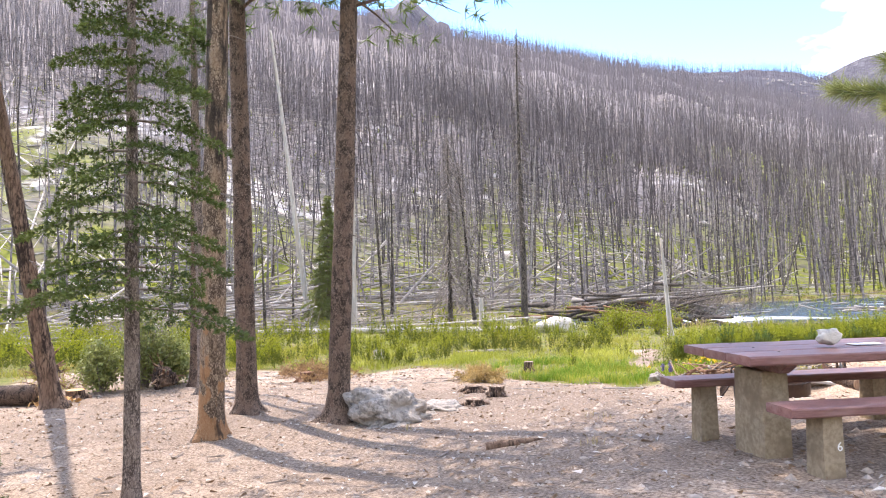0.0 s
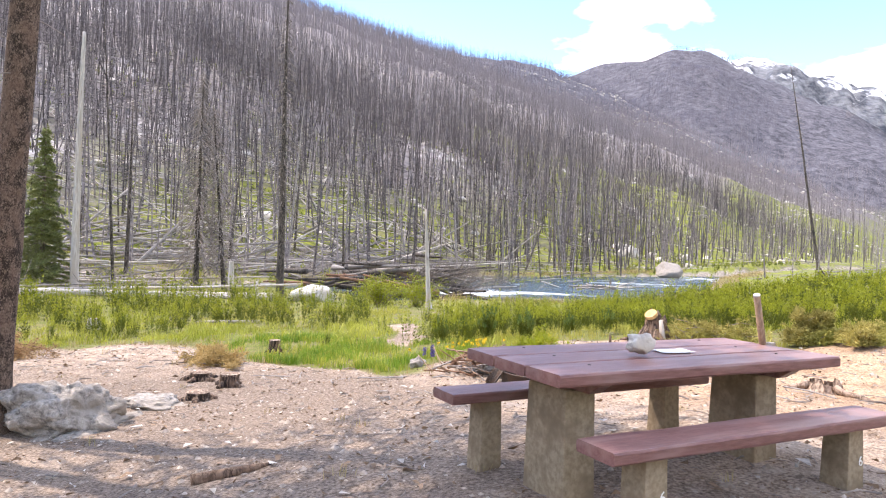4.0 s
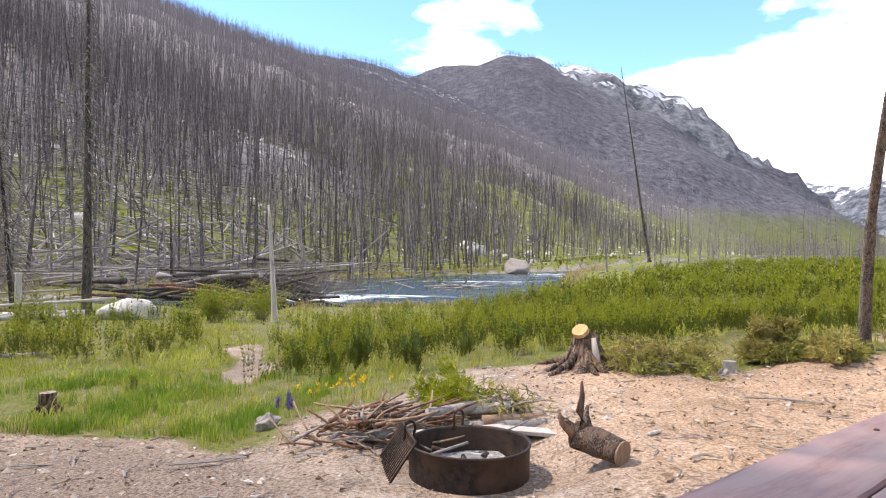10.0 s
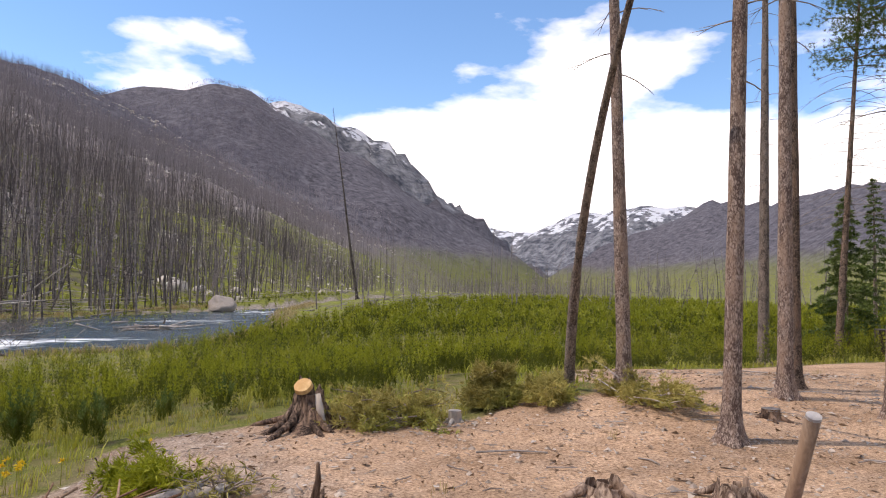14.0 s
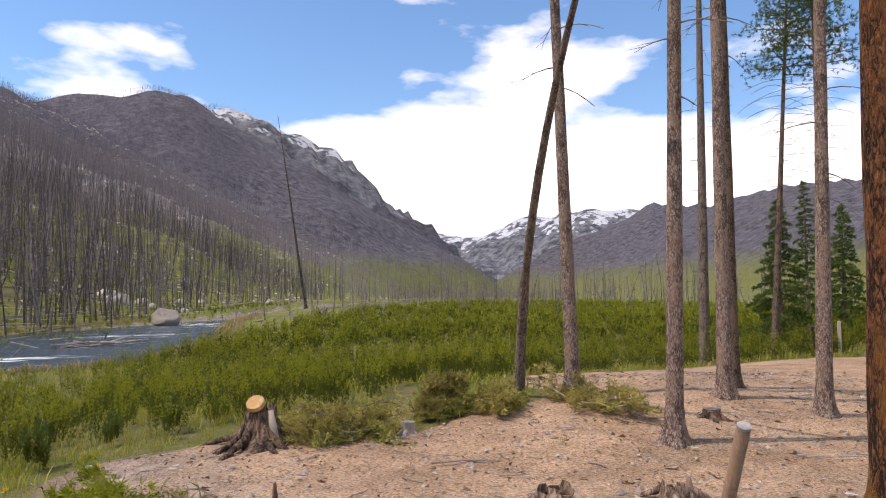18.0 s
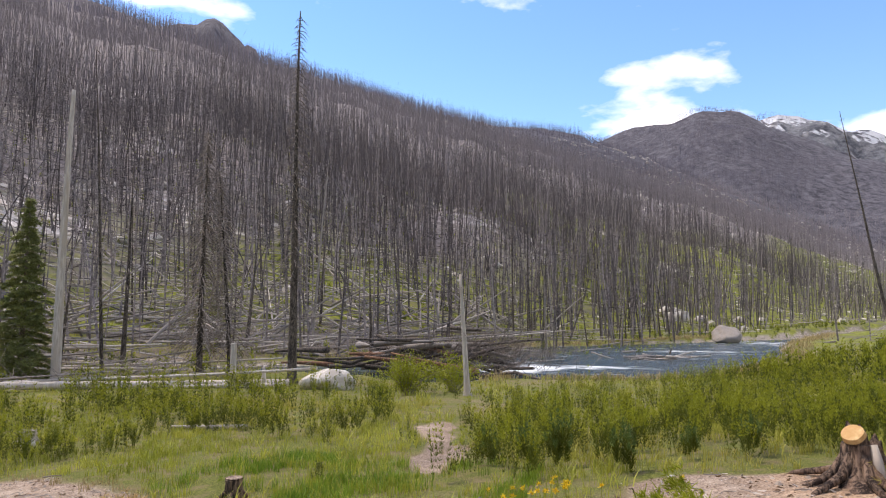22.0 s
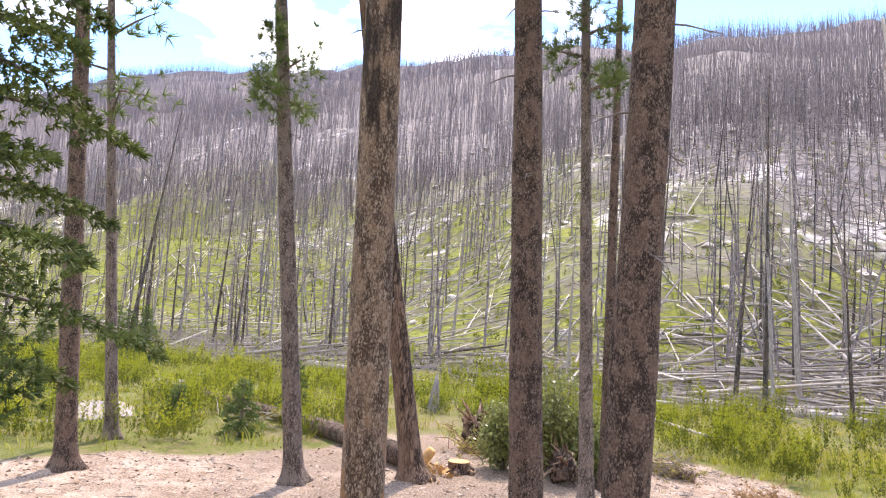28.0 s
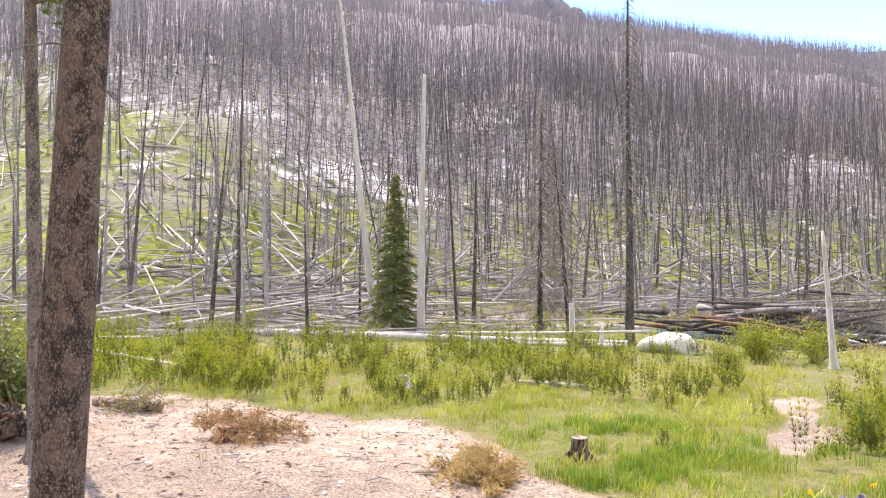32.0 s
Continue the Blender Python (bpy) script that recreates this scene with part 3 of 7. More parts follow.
def talus_patch(u, v, up):
    """Where pale broken rock lies open on the slope, from 0 to 1."""
    patch = wobble(u, v * 0.7, 34, 71) + 0.6 * wobble(u, v, 13, 72)
    open_rock = smooth01((patch - 0.02) / 0.45) * smooth01((up - 12) / 25) * smooth01((250 - up) / 120)
    for cu, cv, ru, rv in ((112, 91, 11, 13), (70, 17, 9, 15), (98, 42, 7, 12), (162, 104, 12, 12), (79, 36, 7, 10), (69, 140, 9, 12), (172, 70, 14, 18), (118, 0, 10, 12), (100, -45, 9, 14), (84, 5, 6, 9)):
        open_rock = np.maximum(open_rock, 1.25 * np.exp(-np.hypot((u - cu) / ru, (v - cv) / rv) ** 2))
    return open_rock


def make_ground():
    radii = [0.0] + [0.35 * 1.047 ** i for i in range(206)]
    na = 540
    ang = np.linspace(0, 2 * np.pi, na, endpoint=False)
    rr = np.array(radii[1:])
    x = np.concatenate([[0.5], (0.5 + rr[:, None] * np.sin(ang)).ravel()])
    y = np.concatenate([[1.5], (1.5 + rr[:, None] * np.cos(ang)).ravel()])
    z = land(x, y)
    tris = [(0, 1 + (j + 1) % na, 1 + j) for j in range(na)]
    i, j = np.meshgrid(np.arange(len(rr) - 1), np.arange(na), indexing="ij")
    k = (j + 1) % na
    a, b, c, d = 1 + i * na + j, 1 + i * na + k, 1 + (i + 1) * na + k, 1 + (i + 1) * na + j
    quads = np.concatenate([np.stack([a, b, c], -1).reshape(-1, 3), np.stack([a, c, d], -1).reshape(-1, 3)])
    me = mesh_arrays("ground", np.stack([x, y, z], -1), np.concatenate([np.array(tris), quads]), ground_material(), True)
    u, v, r = x * NX + y * NY, x * VX + y * VY, np.hypot(x, y)
    riv, rt = seg_dist(x, y, RIVER)
    riv = riv - np.interp(rt, range(len(RIVER)), RIVER_HALF)
    foot = slope_foot(v)
    up = u - foot
    bare = bare_camp(x, y)
    crag_d, crag_t = seg_dist(x, y, [p[:2] for p in CRAGS])
    far_d, _ = seg_dist(x, y, [p[:2] for p in FAR_PEAKS])
    layers = dict(
        grassy=1 - bare,
        duff=0.85 * np.exp(-np.hypot((x + 2.8) / 2.3, (y - 5.3) / 2.0) ** 2) + 0.6 * np.exp(-np.hypot((x + 8.0) / 5.6, (y - 4.0) / 4.8) ** 2) + 0.55 * np.exp(-np.hypot((x + 0.6) / 3.6, (y - 1.9) / 2.3) ** 2) + 0.12 * smooth01((3 - y) / 3) + 0.6 * np.exp(-np.hypot((x + 3.2) / 1.0, (y - 13) / 3) ** 2),
        rusty=0.7 * np.maximum(smooth01((x + 0.5) / 3) * smooth01((y - 2.5) / 3), 0.35 * np.exp(-np.hypot((x + 3.9) / 2.0, (y - 6.9) / 1.2) ** 2)),
        burnt_hazy_far=0.9 * smooth01((r - 420) / 350) * (1 - 0.85 * smooth01((75 - z) / 60)),
        slope=smooth01((up + 4) / 12) * (r > 20) + smooth01((v - 54) / 14) + smooth01((r - 240) / 100),
        slope_green=np.clip(0.86 - up / (95 + 85 * smooth01((5 - v) / 30)) + 0.5 * smooth01((v - 85) / 60) * smooth01((120 - up) / 50), 0.08, 1) * (r < 700) + 0.75 * smooth01((90 - z) / 50) * (r >= 700),
        brushy=0.66 * np.exp(-((up - 5) / 8) ** 2) * smooth01((v + 22) / 14) * smooth01((60 - v) / 15),
        stony=np.where(r < 900, 0.1 + 0.36 * talus_patch(u, v, up), 0.2),
        crag=np.maximum(smooth01((470 - crag_d) / 200) * smooth01((z - 60) / 70) * (crag_t > 0.25), 0.9 * smooth01((900 - far_d) / 300) * (r > 2300)),
        snow=np.maximum((0.22 + 0.31 * smooth01((220 - crag_d) / 180)) * smooth01((3.9 - crag_t) / 1.2), 0.22 + 0.3 * smooth01((420 - far_d) / 300) * (r > 2600)) * (z > 150) * (r > 1200),
        wet=smooth01((1.6 - riv) / 1.2) * (r > 15))
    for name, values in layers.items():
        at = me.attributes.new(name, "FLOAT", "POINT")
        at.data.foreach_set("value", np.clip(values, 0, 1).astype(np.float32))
    thing("ground", "trodden sandy camp ground running into green meadow and burnt slopes", "ground", me=me, kind="structure")


make_ground()


def make_river():
    m = bpy.data.materials.new("river_water")
    m.use_nodes = True
    n, l = m.node_tree.nodes, m.node_tree.links
    b = n["Principled BSDF"]
    b.inputs["Roughness"].default_value, b.inputs["IOR"].default_value = 0.12, 1.33
    tc, mp = n.new("ShaderNodeTexCoord"), n.new("ShaderNodeMapping")
    mp.inputs["Rotation"].default_value = (0, 0, radians(-35))
    mp.inputs["Scale"].default_value = (0.55, 1.5, 1)
    l.new(tc.outputs["Object"], mp.inputs[0])
    t = n.new("ShaderNodeTexNoise")
    t.inputs["Scale"].default_value, t.inputs["Detail"].default_value = 1.5, 7
    l.new(mp.outputs[0], t.inputs["Vector"])
    t2 = n.new("ShaderNodeTexNoise")
    t2.inputs["Scale"].default_value, t2.inputs["Detail"].default_value = 0.32, 6
    l.new(mp.outputs[0], t2.inputs["Vector"])
    rif = n.new("ShaderNodeAttribute")
    rif.attribute_name = "riffle"
    level = rif.outputs["Fac"]
    for ripple in (t2.outputs[0], t.outputs[0]):
        ma = n.new("ShaderNodeMath")
        ma.operation, ma.inputs[1].default_value = "MULTIPLY_ADD", 0.5
        l.new(ripple, ma.inputs[0])
        l.new(level, ma.inputs[2])
        level = ma.outputs[0]
    r = n.new("ShaderNodeValToRGB")
    r.color_ramp.elements[0].position, r.color_ramp.elements[0].color = 0.64, (0.035, 0.055, 0.06, 1)
    r.color_ramp.elements[1].position, r.color_ramp.elements[1].color = 0.74, (0.8, 0.84, 0.85, 1)
    l.new(level, r.inputs[0])
    l.new(r.outputs[0], b.inputs["Base Color"])
    rg = n.new("ShaderNodeMapRange")
    rg.inputs[1].default_value, rg.inputs[2].default_value, rg.inputs[3].default_value, rg.inputs[4].default_value = 0.6, 0.7, 0.2, 0.7
    l.new(level, rg.inputs[0])
    l.new(rg.outputs[0], b.inputs["Roughness"])
    bp = n.new("ShaderNodeBump")
    bp.inputs["Strength"].default_value, bp.inputs["Distance"].default_value = 0.9, 0.16
    l.new(t.outputs[0], bp.inputs["Height"])
    l.new(bp.outputs[0], b.inputs["Normal"])
    tri = Tri()
    pts, steps = np.array(RIVER, float), 26
    line = np.array([np.interp(np.linspace(0, len(pts) - 1, steps * 8), range(len(pts)), pts[:, k]) for k in (0, 1)]).T
    way = np.gradient(line, axis=0)
    way /= np.linalg.norm(way, axis=1)[:, None]
    side = np.stack([-way[:, 1], way[:, 0]], -1)
    cols = np.linspace(-1, 1, 15)
    wide = np.interp(np.linspace(0, len(pts) - 1, steps * 8), range(len(pts)), RIVER_HALF) + 1.5
    side = side * wide[:, None]
    v = [(p[0] + s[0] * c, p[1] + s[1] * c, RIVER_Z + 0.06 * noise.noise((p[0] + s[0] * c, (p[1] + s[1] * c), 0.0))) for p, s in zip(line, side) for c in cols]
    f = [(i * 15 + j, i * 15 + j + 1, (i + 1) * 15 + j + 1, (i + 1) * 15 + j) for i in range(len(line) - 1) for j in range(14)]
    tri.add(v, f)
    me = tri.mesh("water", m, True)
    v = np.array(v)
    white = sum(k * np.exp(-np.hypot((v[:, 0] - a) / w, (v[:, 1] - c) / d) ** 2) for a, c, w, d, k in ((-5.6, 38.0, 3.0, 3.0, 0.24), (-1.8, 40.5, 3.2, 1.6, 0.18), (5.0, 60.0, 5.0, 4.0, 0.14), (14.0, 80.0, 6.0, 8.0, 0.16)))
    me.attributes.new("riffle", "FLOAT", "POINT").data.foreach_set("value", white.astype(np.float32))
    thing("water", "fast grey-green river with white riffles", "river", me=me, kind="structure")


make_river()

# ---- burnt forest ----


def standing_snags(name, label, x, y, h, r, seed, twigs, material=SNAG):
    """Bare burnt trunks with short broken twigs, as one mesh."""
    g = np.random.default_rng(seed)
    n = len(x)
    z = land(x, y) - 0.3
    sides = 4 if twigs > 8 else 3
    base = np.stack([x, y, z], -1)
    lean = g.normal(0, 0.045, (n, 2)) + np.where(g.random((n, 1)) < 0.17, g.normal(0, 0.24, (n, 2)), 0)
    top = base + np.concatenate([lean * h[:, None], h[:, None]], -1)
    bend = base * 0.5 + top * 0.5
    bend[:, :2] += g.normal(0, 0.018, (n, 2)) * h[:, None]
    ang = np.arange(sides) * 2 * np.pi / sides
    ring = np.stack([np.cos(ang), np.sin(ang), 0 * ang], -1)
    verts = np.concatenate([base[:, None] + ring * r[:, None, None], bend[:, None] + ring * (r * 0.66)[:, None, None], top[:, None] + ring * (r * 0.16)[:, None, None]], 1)
    quad = []
    for k in range(2):
        for j in range(sides):
            a, b, c, d = k * sides + j, k * sides + (j + 1) % sides, (k + 1) * sides + (j + 1) % sides, (k + 1) * sides + j
            quad += [(a, b, c), (a, c, d)]
    tris = (np.array(quad)[None] + 3 * sides * np.arange(n)[:, None, None]).reshape(-1, 3)
    verts = verts.reshape(-1, 3)
    if twigs:
        t = g.uniform(0.25, 0.98, (n, twigs, 1))
        at = np.where(t < 0.5, base[:, None] + (bend - base)[:, None] * t * 2, bend[:, None] + (top - bend)[:, None] * (t * 2 - 1))
        a = g.uniform(0, 6.283, (n, twigs))
        ln = g.uniform(0.3, 1.5, (n, twigs)) * (1.15 - t[..., 0])
        tip = at + np.stack([np.cos(a) * ln, np.sin(a) * ln, g.uniform(-0.45, 0.1, (n, twigs)) * ln], -1)
        up = np.array([0, 0, 0.045])
        tv = np.stack([at - up, at + up, tip], 2).reshape(-1, 3)
        tris = np.concatenate([tris, (np.arange(len(tv)).reshape(-1, 3) + len(verts))])
        verts = np.concatenate([verts, tv])
    me = mesh_arrays(name, verts, tris, material)
    return thing(name, label, "burnt trees", me=me, kind="stuff")


def slope_points(n, u0, u1, v0, v1, seed, power=1.0):
    g = np.random.default_rng(seed)
    u, v = u0 + (u1 - u0) * g.random(n) ** power, g.uniform(v0, v1, n)
    clump = wobble(u, v, 55, seed) + 0.5 * wobble(u, v, 19, seed + 1) + g.normal(0, 0.35, n)
    keep = clump > -0.55
    u, v = u[keep], v[keep]
    return u * NX + v * VX, u * NY + v * VY


x, y = slope_points(22000, 33, 130, -150, 240, 31, 0.8)
g = np.random.default_rng(5)
u, v = x * NX + y * NY, x * VX + y * VY
open_foot = 0.42 + 0.58 * smooth01((u - slope_foot(v) - 2) / 60)            # thinner towards the foot, thinner still down the valley
keep = g.random(len(x)) < np.minimum(open_foot, 0.14 + 0.86 * smooth01((v + 12) / 50) + 0.5 * smooth01((u - 80) / 50)) + 0.3 * smooth01((v - 30) / 25)
keep &= g.random(len(x)) < 1 - 0.55 * smooth01((v - 90) / 60)
x, y = x[keep], y[keep]
black = g.random(len(x)) < 0.15 + 0.45 * smooth01((x * VX + y * VY - 12) / 25)
for name, label, pick, material, seed in (("near_burnt_forest", "standing grey fire-killed trunks on the lower slope", ~black, SNAG, 41), ("charred_forest", "standing black charred trunks on the lower slope", black, SNAG_DARK, 47)):
    n = pick.sum()
    standing_snags(name, label, x[pick], y[pick], g.uniform(3.5, 15, n), g.uniform(0.045, 0.1, n), seed, 11, material)
x, y = slope_points(34000, 105, 330, -430, 640, 32)
keep = g.random(len(x)) < 1 - 0.4 * smooth01((x * VX + y * VY - 130) / 90) * smooth01((170 - x * NX - y * NY) / 50)
x, y = x[keep], y[keep]
standing_snags("burnt_forest", "dense stand of bare fire-killed trunks covering the hillside", x, y, g.uniform(6, 16, len(x)), g.uniform(0.06, 0.12, len(x)), 42, 6, SNAG_MID_HAZE)
x, y = slope_points(32000, 300, 520, -620, 1200, 33)
standing_snags("ridge_burnt_forest", "distant bare burnt trunks up to the ridge line", x, y, g.uniform(7, 13, len(x)), g.uniform(0.08, 0.15, len(x)), 43, 2, SNAG_FAR_HAZE)
x, y = slope_points(9000, 35, 330, 230, 1000, 36)
keep = g.random(len(x)) < 0.4 + 0.6 * smooth01((x * NX + y * NY - 60) / 120)
x, y = x[keep], y[keep]
standing_snags("valley_head_forest", "burnt trunks up the valley side", x, y, g.uniform(8, 15, len(x)), g.uniform(0.07, 0.13, len(x)), 44, 3, SNAG_MID_HAZE)
gx, gy = g.uniform(-400, 700, 70000), g.uniform(950, 1750, 70000)
keep = (seg_dist(gx, gy, [p[:2] for p in DOME])[0] < 430) & (gx / gy < 0.15 + 0.1 * g.random(70000))
gx, gy = gx[keep], gy[keep]
standing_snags("mountain_burnt_forest", "far burnt forest over the rounded mountain", gx, gy, g.uniform(3, 5.5, len(gx)), g.uniform(0.14, 0.26, len(gx)), 45, 0, SNAG_FAR_HAZE)
# scattered snags on the valley floor
gx, gy = g.uniform(-34, 330, 4200), g.uniform(50, 480, 4200)
keep = (seg_dist(gx, gy, RIVER)[0] > 8) & (gx * NX + gy * NY < 40) & (gx * NX + gy * NY > -60) & (gx * VX + gy * VY > 66)
standing_snags("valley_floor_snags", "lone burnt trunks on the green valley floor", gx[keep], gy[keep], g.uniform(3, 11, keep.sum()), g.uniform(0.05, 0.1, keep.sum()), 46, 9)

# ---- picnic table ----
TABLE = pose(1.303, 2.285, 0, 0, 0, 38.8)


def plank(length, width, thick, seed, notch=0.0):
    """A painted plank with rounded, chipped edges, along x."""
    bm = bmesh.new()
    n = 26
    prof = [(-0.5, -0.32), (-0.47, -0.5), (0.47, -0.5), (0.5, -0.32), (0.5, 0.3), (0.475, 0.47), (0.44, 0.5), (-0.44, 0.5), (-0.475, 0.47), (-0.5, 0.3)]
    rows = []
    for i in range(n + 1):
        x = (i / n - 0.5) * length
        row = []
        for py, pz in prof:
            w = noise.noise((x * 2.1 + seed, py * 3, pz * 3 + seed)) * 0.003 + noise.noise((x * 9, py * 5 + seed, pz)) * 0.0016
            end = 0.004 * (i in (0, n))
            row.append(bm.verts.new((x, py * width + w * (2 if abs(py) > 0.45 else 0), pz * (thick - end) + w)))
        rows.append(row)
    for a, b in zip(rows[:-1], rows[1:]):
        for j in range(len(prof)):
            k = (j + 1) % len(prof)
            bm.faces.new((a[j], a[k], b[k], b[j]))
    bm.faces.new(rows[0][::-1])
    bm.faces.new(rows[-1])
    bmesh.ops.recalc_face_normals(bm, faces=bm.faces[:])
    return finish(bm, "plank", PAINT)


def slab(w0, d0, w1, d1, h, seed):
    """A tapered concrete leg standing on z = 0."""
    bm = box_arrays(1, 1, 1, 0.045, seed)
    for v in bm.verts:
        t = v.co.z
        v.co.x *= w0 + (w1 - w0) * t
        v.co.y *= d0 + (d1 - d0) * t
        v.co.z = t * h
        v.co += noise.noise_vector(v.co * 11 + Vector((seed, 0, 0))) * 0.004
    return finish(bm, "leg", CONCRETE)


def cleat(length, seed):
    """A beam with ends cut on the slant, across the table, under its top."""
    bm = bmesh.new()
    h, w = 0.085, 0.09
    sect = [(-length / 2, 0), (-length / 2, -0.02), (-length / 2 + 0.1, -h), (length / 2 - 0.1, -h), (length / 2, -0.02), (length / 2, 0)]
    a = [bm.verts.new((-w / 2, y, z)) for y, z in sect]
    b = [bm.verts.new((w / 2, y, z)) for y, z in sect]
    for j in range(6):
        k = (j + 1) % 6
        bm.faces.new((a[j], a[k], b[k], b[j]))
    bm.faces.new(a[::-1])
    bm.faces.new(b)
    bmesh.ops.bevel(bm, geom=bm.edges[:], offset=0.005, segments=1, affect="EDGES")
    bmesh.ops.recalc_face_normals(bm, faces=bm.faces[:])
    return finish(bm, "crossbeam", PAINT)


def bolt_mesh():
    bm = bmesh.new()
    bmesh.ops.create_cone(bm, cap_ends=True, segments=8, radius1=0.013, radius2=0.008, depth=0.006)
    return finish(bm, "bolt", IRON)


table = thing("picnic_table", "red-brown painted plank picnic table on concrete pedestals", "picnic table", TABLE)
BOLT = bolt_mesh()
for k, y in enumerate((-0.337, 0.0, 0.337)):
    top = part("plank", plank(2.39, 0.326, 0.072, k * 3.7), table, m=pose(0, y, 0.734))
    for bx in (-0.82, 0.82):
        part("bolt", BOLT, top, "dark bolt head", pose(bx, 0.06, 0.0375))
for x in (-0.82, 0.82):
    part("crossbeam", cleat(0.86, x), table, m=pose(x, 0, 0.697))
    low = floor_z(*(TABLE @ Vector((x, 0, 0))).xy)
    part("pedestal", slab(0.24, 0.42, 0.22, 0.38, 0.612 - low + 0.05, x), table, "grey-brown cast concrete pedestal", pose(x, -0.02, low - 0.05))
for side in (-1, 1):
    bench = thing("bench", "red-brown plank bench on two concrete legs" if side > 0 else "faded red plank bench on two concrete legs, lit by the sun", "bench", TABLE @ pose(-0.1 if side > 0 else 0.03, 0.66 if side > 0 else -0.74, 0), group="benches of the picnic table")
    part("plank", plank(2.36, 0.29, 0.07, 20 + side), bench, m=pose(0, 0, 0.425))
    for x in (-0.84, 0.84):
        low = floor_z(*(bench.matrix_basis @ Vector((x, 0, 0))).xy)
        leg = part("leg", slab(0.17, 0.19, 0.15, 0.17, 0.39 - low + 0.05, x + side), bench, "stained concrete leg", pose(x, 0, low - 0.05))
        if side < 0:      # the site's painted number
            curve = bpy.data.curves.new("number_mark", "FONT")
            curve.body, curve.size, curve.extrude = "6", 0.085, 0.001
            curve.materials.append(WHITEPAINT)
            part("number_mark", curve, leg, "white painted number", pose(0.02, -0.0945, 0.2 - low, 88))


def rock_mesh(name, size, seed, material, cuts=7, rough=0.16, level=4):
    """An angular weathered stone: a ball cut by planes, then roughened."""
    bm = bmesh.new()
    bmesh.ops.create_icosphere(bm, subdivisions=level, radius=1)
    g = random.Random(seed)
    for _ in range(cuts):
        d = Vector((g.gauss(0, 1), g.gauss(0, 1), g.gauss(0, 1))).normalized()
        k = g.uniform(0.5, 0.8)
        for v in bm.verts:
            s = v.co.dot(d)
            if s > k:
                v.co -= d * (s - k) * 0.92
    for v in bm.verts:
        v.co += v.co.normalized() * (noise.noise(v.co * 1.7 + Vector((seed * 3.1, 0, 0))) * rough + noise.noise(v.co * 5 + Vector((0, seed, 0))) * rough * 0.45 + noise.noise(v.co * 14 + Vector((seed, 0, 0))) * rough * 0.16)
        v.co = Vector((v.co.x * size[0], v.co.y * size[1], v.co.z * size[2]))
    return finish(bm, name, material, True)


thing("rock", "pale quartz rock lying on the picnic table", "rock", pose(1.155, 2.035, 0.853, 0, 0, 25), rock_mesh("rock", (0.12, 0.092, 0.078), 3, ROCK_PALE, 14, 0.2))
bm = bmesh.new()
bmesh.ops.create_grid(bm, x_segments=6, y_segments=4, size=0.5)
for v in bm.verts:
    v.co = Vector((v.co.x * 0.24, v.co.y * 0.17, 0.006 + 0.012 * max(0, v.co.x * 2 - 0.3) ** 2 + 0.002 * math.sin(v.co.y * 9)))
bmesh.ops.solidify(bm, geom=bm.faces[:], thickness=0.0012)
thing("paper", "crumpled white sheet of paper held on the table by the rock", "paper", pose(1.40, 2.34, 0.772, 0, 0, 30), finish(bm, "paper", PAPER))

# ---- fire ring ----
RX, RY = 0.34, 5.86
RZ = floor_z(RX, RY) - 0.03
ring = thing("fire_ring", "rusty black steel fire ring with a tilted cooking grate", "fire ring", pose(RX, RY, RZ))
bm = bmesh.new()
loops = []
for r, z in ((0.462, 0.0), (0.465, 0.14), (0.468, 0.262), (0.476, 0.275), (0.474, 0.29), (0.458, 0.288), (0.455, 0.27), (0.452, 0.1), (0.45, 0.0)):
    loops.append([bm.verts.new((r * math.cos(a) * (1 + 0.006 * math.sin(3 * a)), r * math.sin(a), z + 0.004 * math.sin(2 * a))) for a in np.linspace(0, 2 * math.pi, 56, endpoint=False)])
for a, b in zip(loops[:-1], loops[1:]):
    for j in range(56):
        bm.faces.new((a[j], a[(j + 1) % 56], b[(j + 1) % 56], b[j]))
part("ring_wall", finish(bm, "ring_wall", IRON, True), ring)
bm = bmesh.new()
bmesh.ops.create_circle(bm, cap_ends=True, segments=40, radius=0.45)
bmesh.ops.subdivide_edges(bm, edges=bm.edges[:], cuts=1)
bmesh.ops.triangulate(bm, faces=bm.faces[:])
bmesh.ops.subdivide_edges(bm, edges=bm.edges[:], cuts=3, use_grid_fill=True)
for v in bm.verts:
    v.co.z = 0.075 + 0.05 * noise.noise(v.co * 6) + 0.05 * max(0, 1 - v.co.xy.length / 0.3)
part("ash_bed", finish(bm, "ash_bed", ASH, True), ring, "pale grey ash and charred bits")


def rod(name, points, r, material, parent, label="", sides=8):
    t = Tri().add(*tube(points, [r] * len(points), sides))
    return part(name, t.mesh(name, material, True), parent, label)


# the grate hangs outside the wall, sloping down to the ground
p1, p2 = Vector((-0.40, -0.17, 0.3)), Vector((-0.51, 0.38, 0.3))
along = (p2 - p1).normalized()
outward = Vector((-along.y, along.x, 0))
down = (outward * 0.55 - Vector((0, 0, 0.835))).normalized()
gm = Matrix.Translation((p1 + p2) / 2 + outward * 0.03) @ Matrix((down, along, down.cross(along))).transposed().to_4x4()
grate = part("grate", None, ring, "black bar grate with two coil handles", gm)
for k in range(13):
    y = -0.288 + k * 0.048
    rod("bar", [(-0.03, y, 0), (0.36, y, 0)], 0.0065, IRON, grate, sides=6)
rod("grate_frame", [(-0.03, -0.3, 0), (0.36, -0.3, 0), (0.36, 0.3, 0), (-0.03, 0.3, 0), (-0.03, -0.3, 0)], 0.011, IRON, grate)
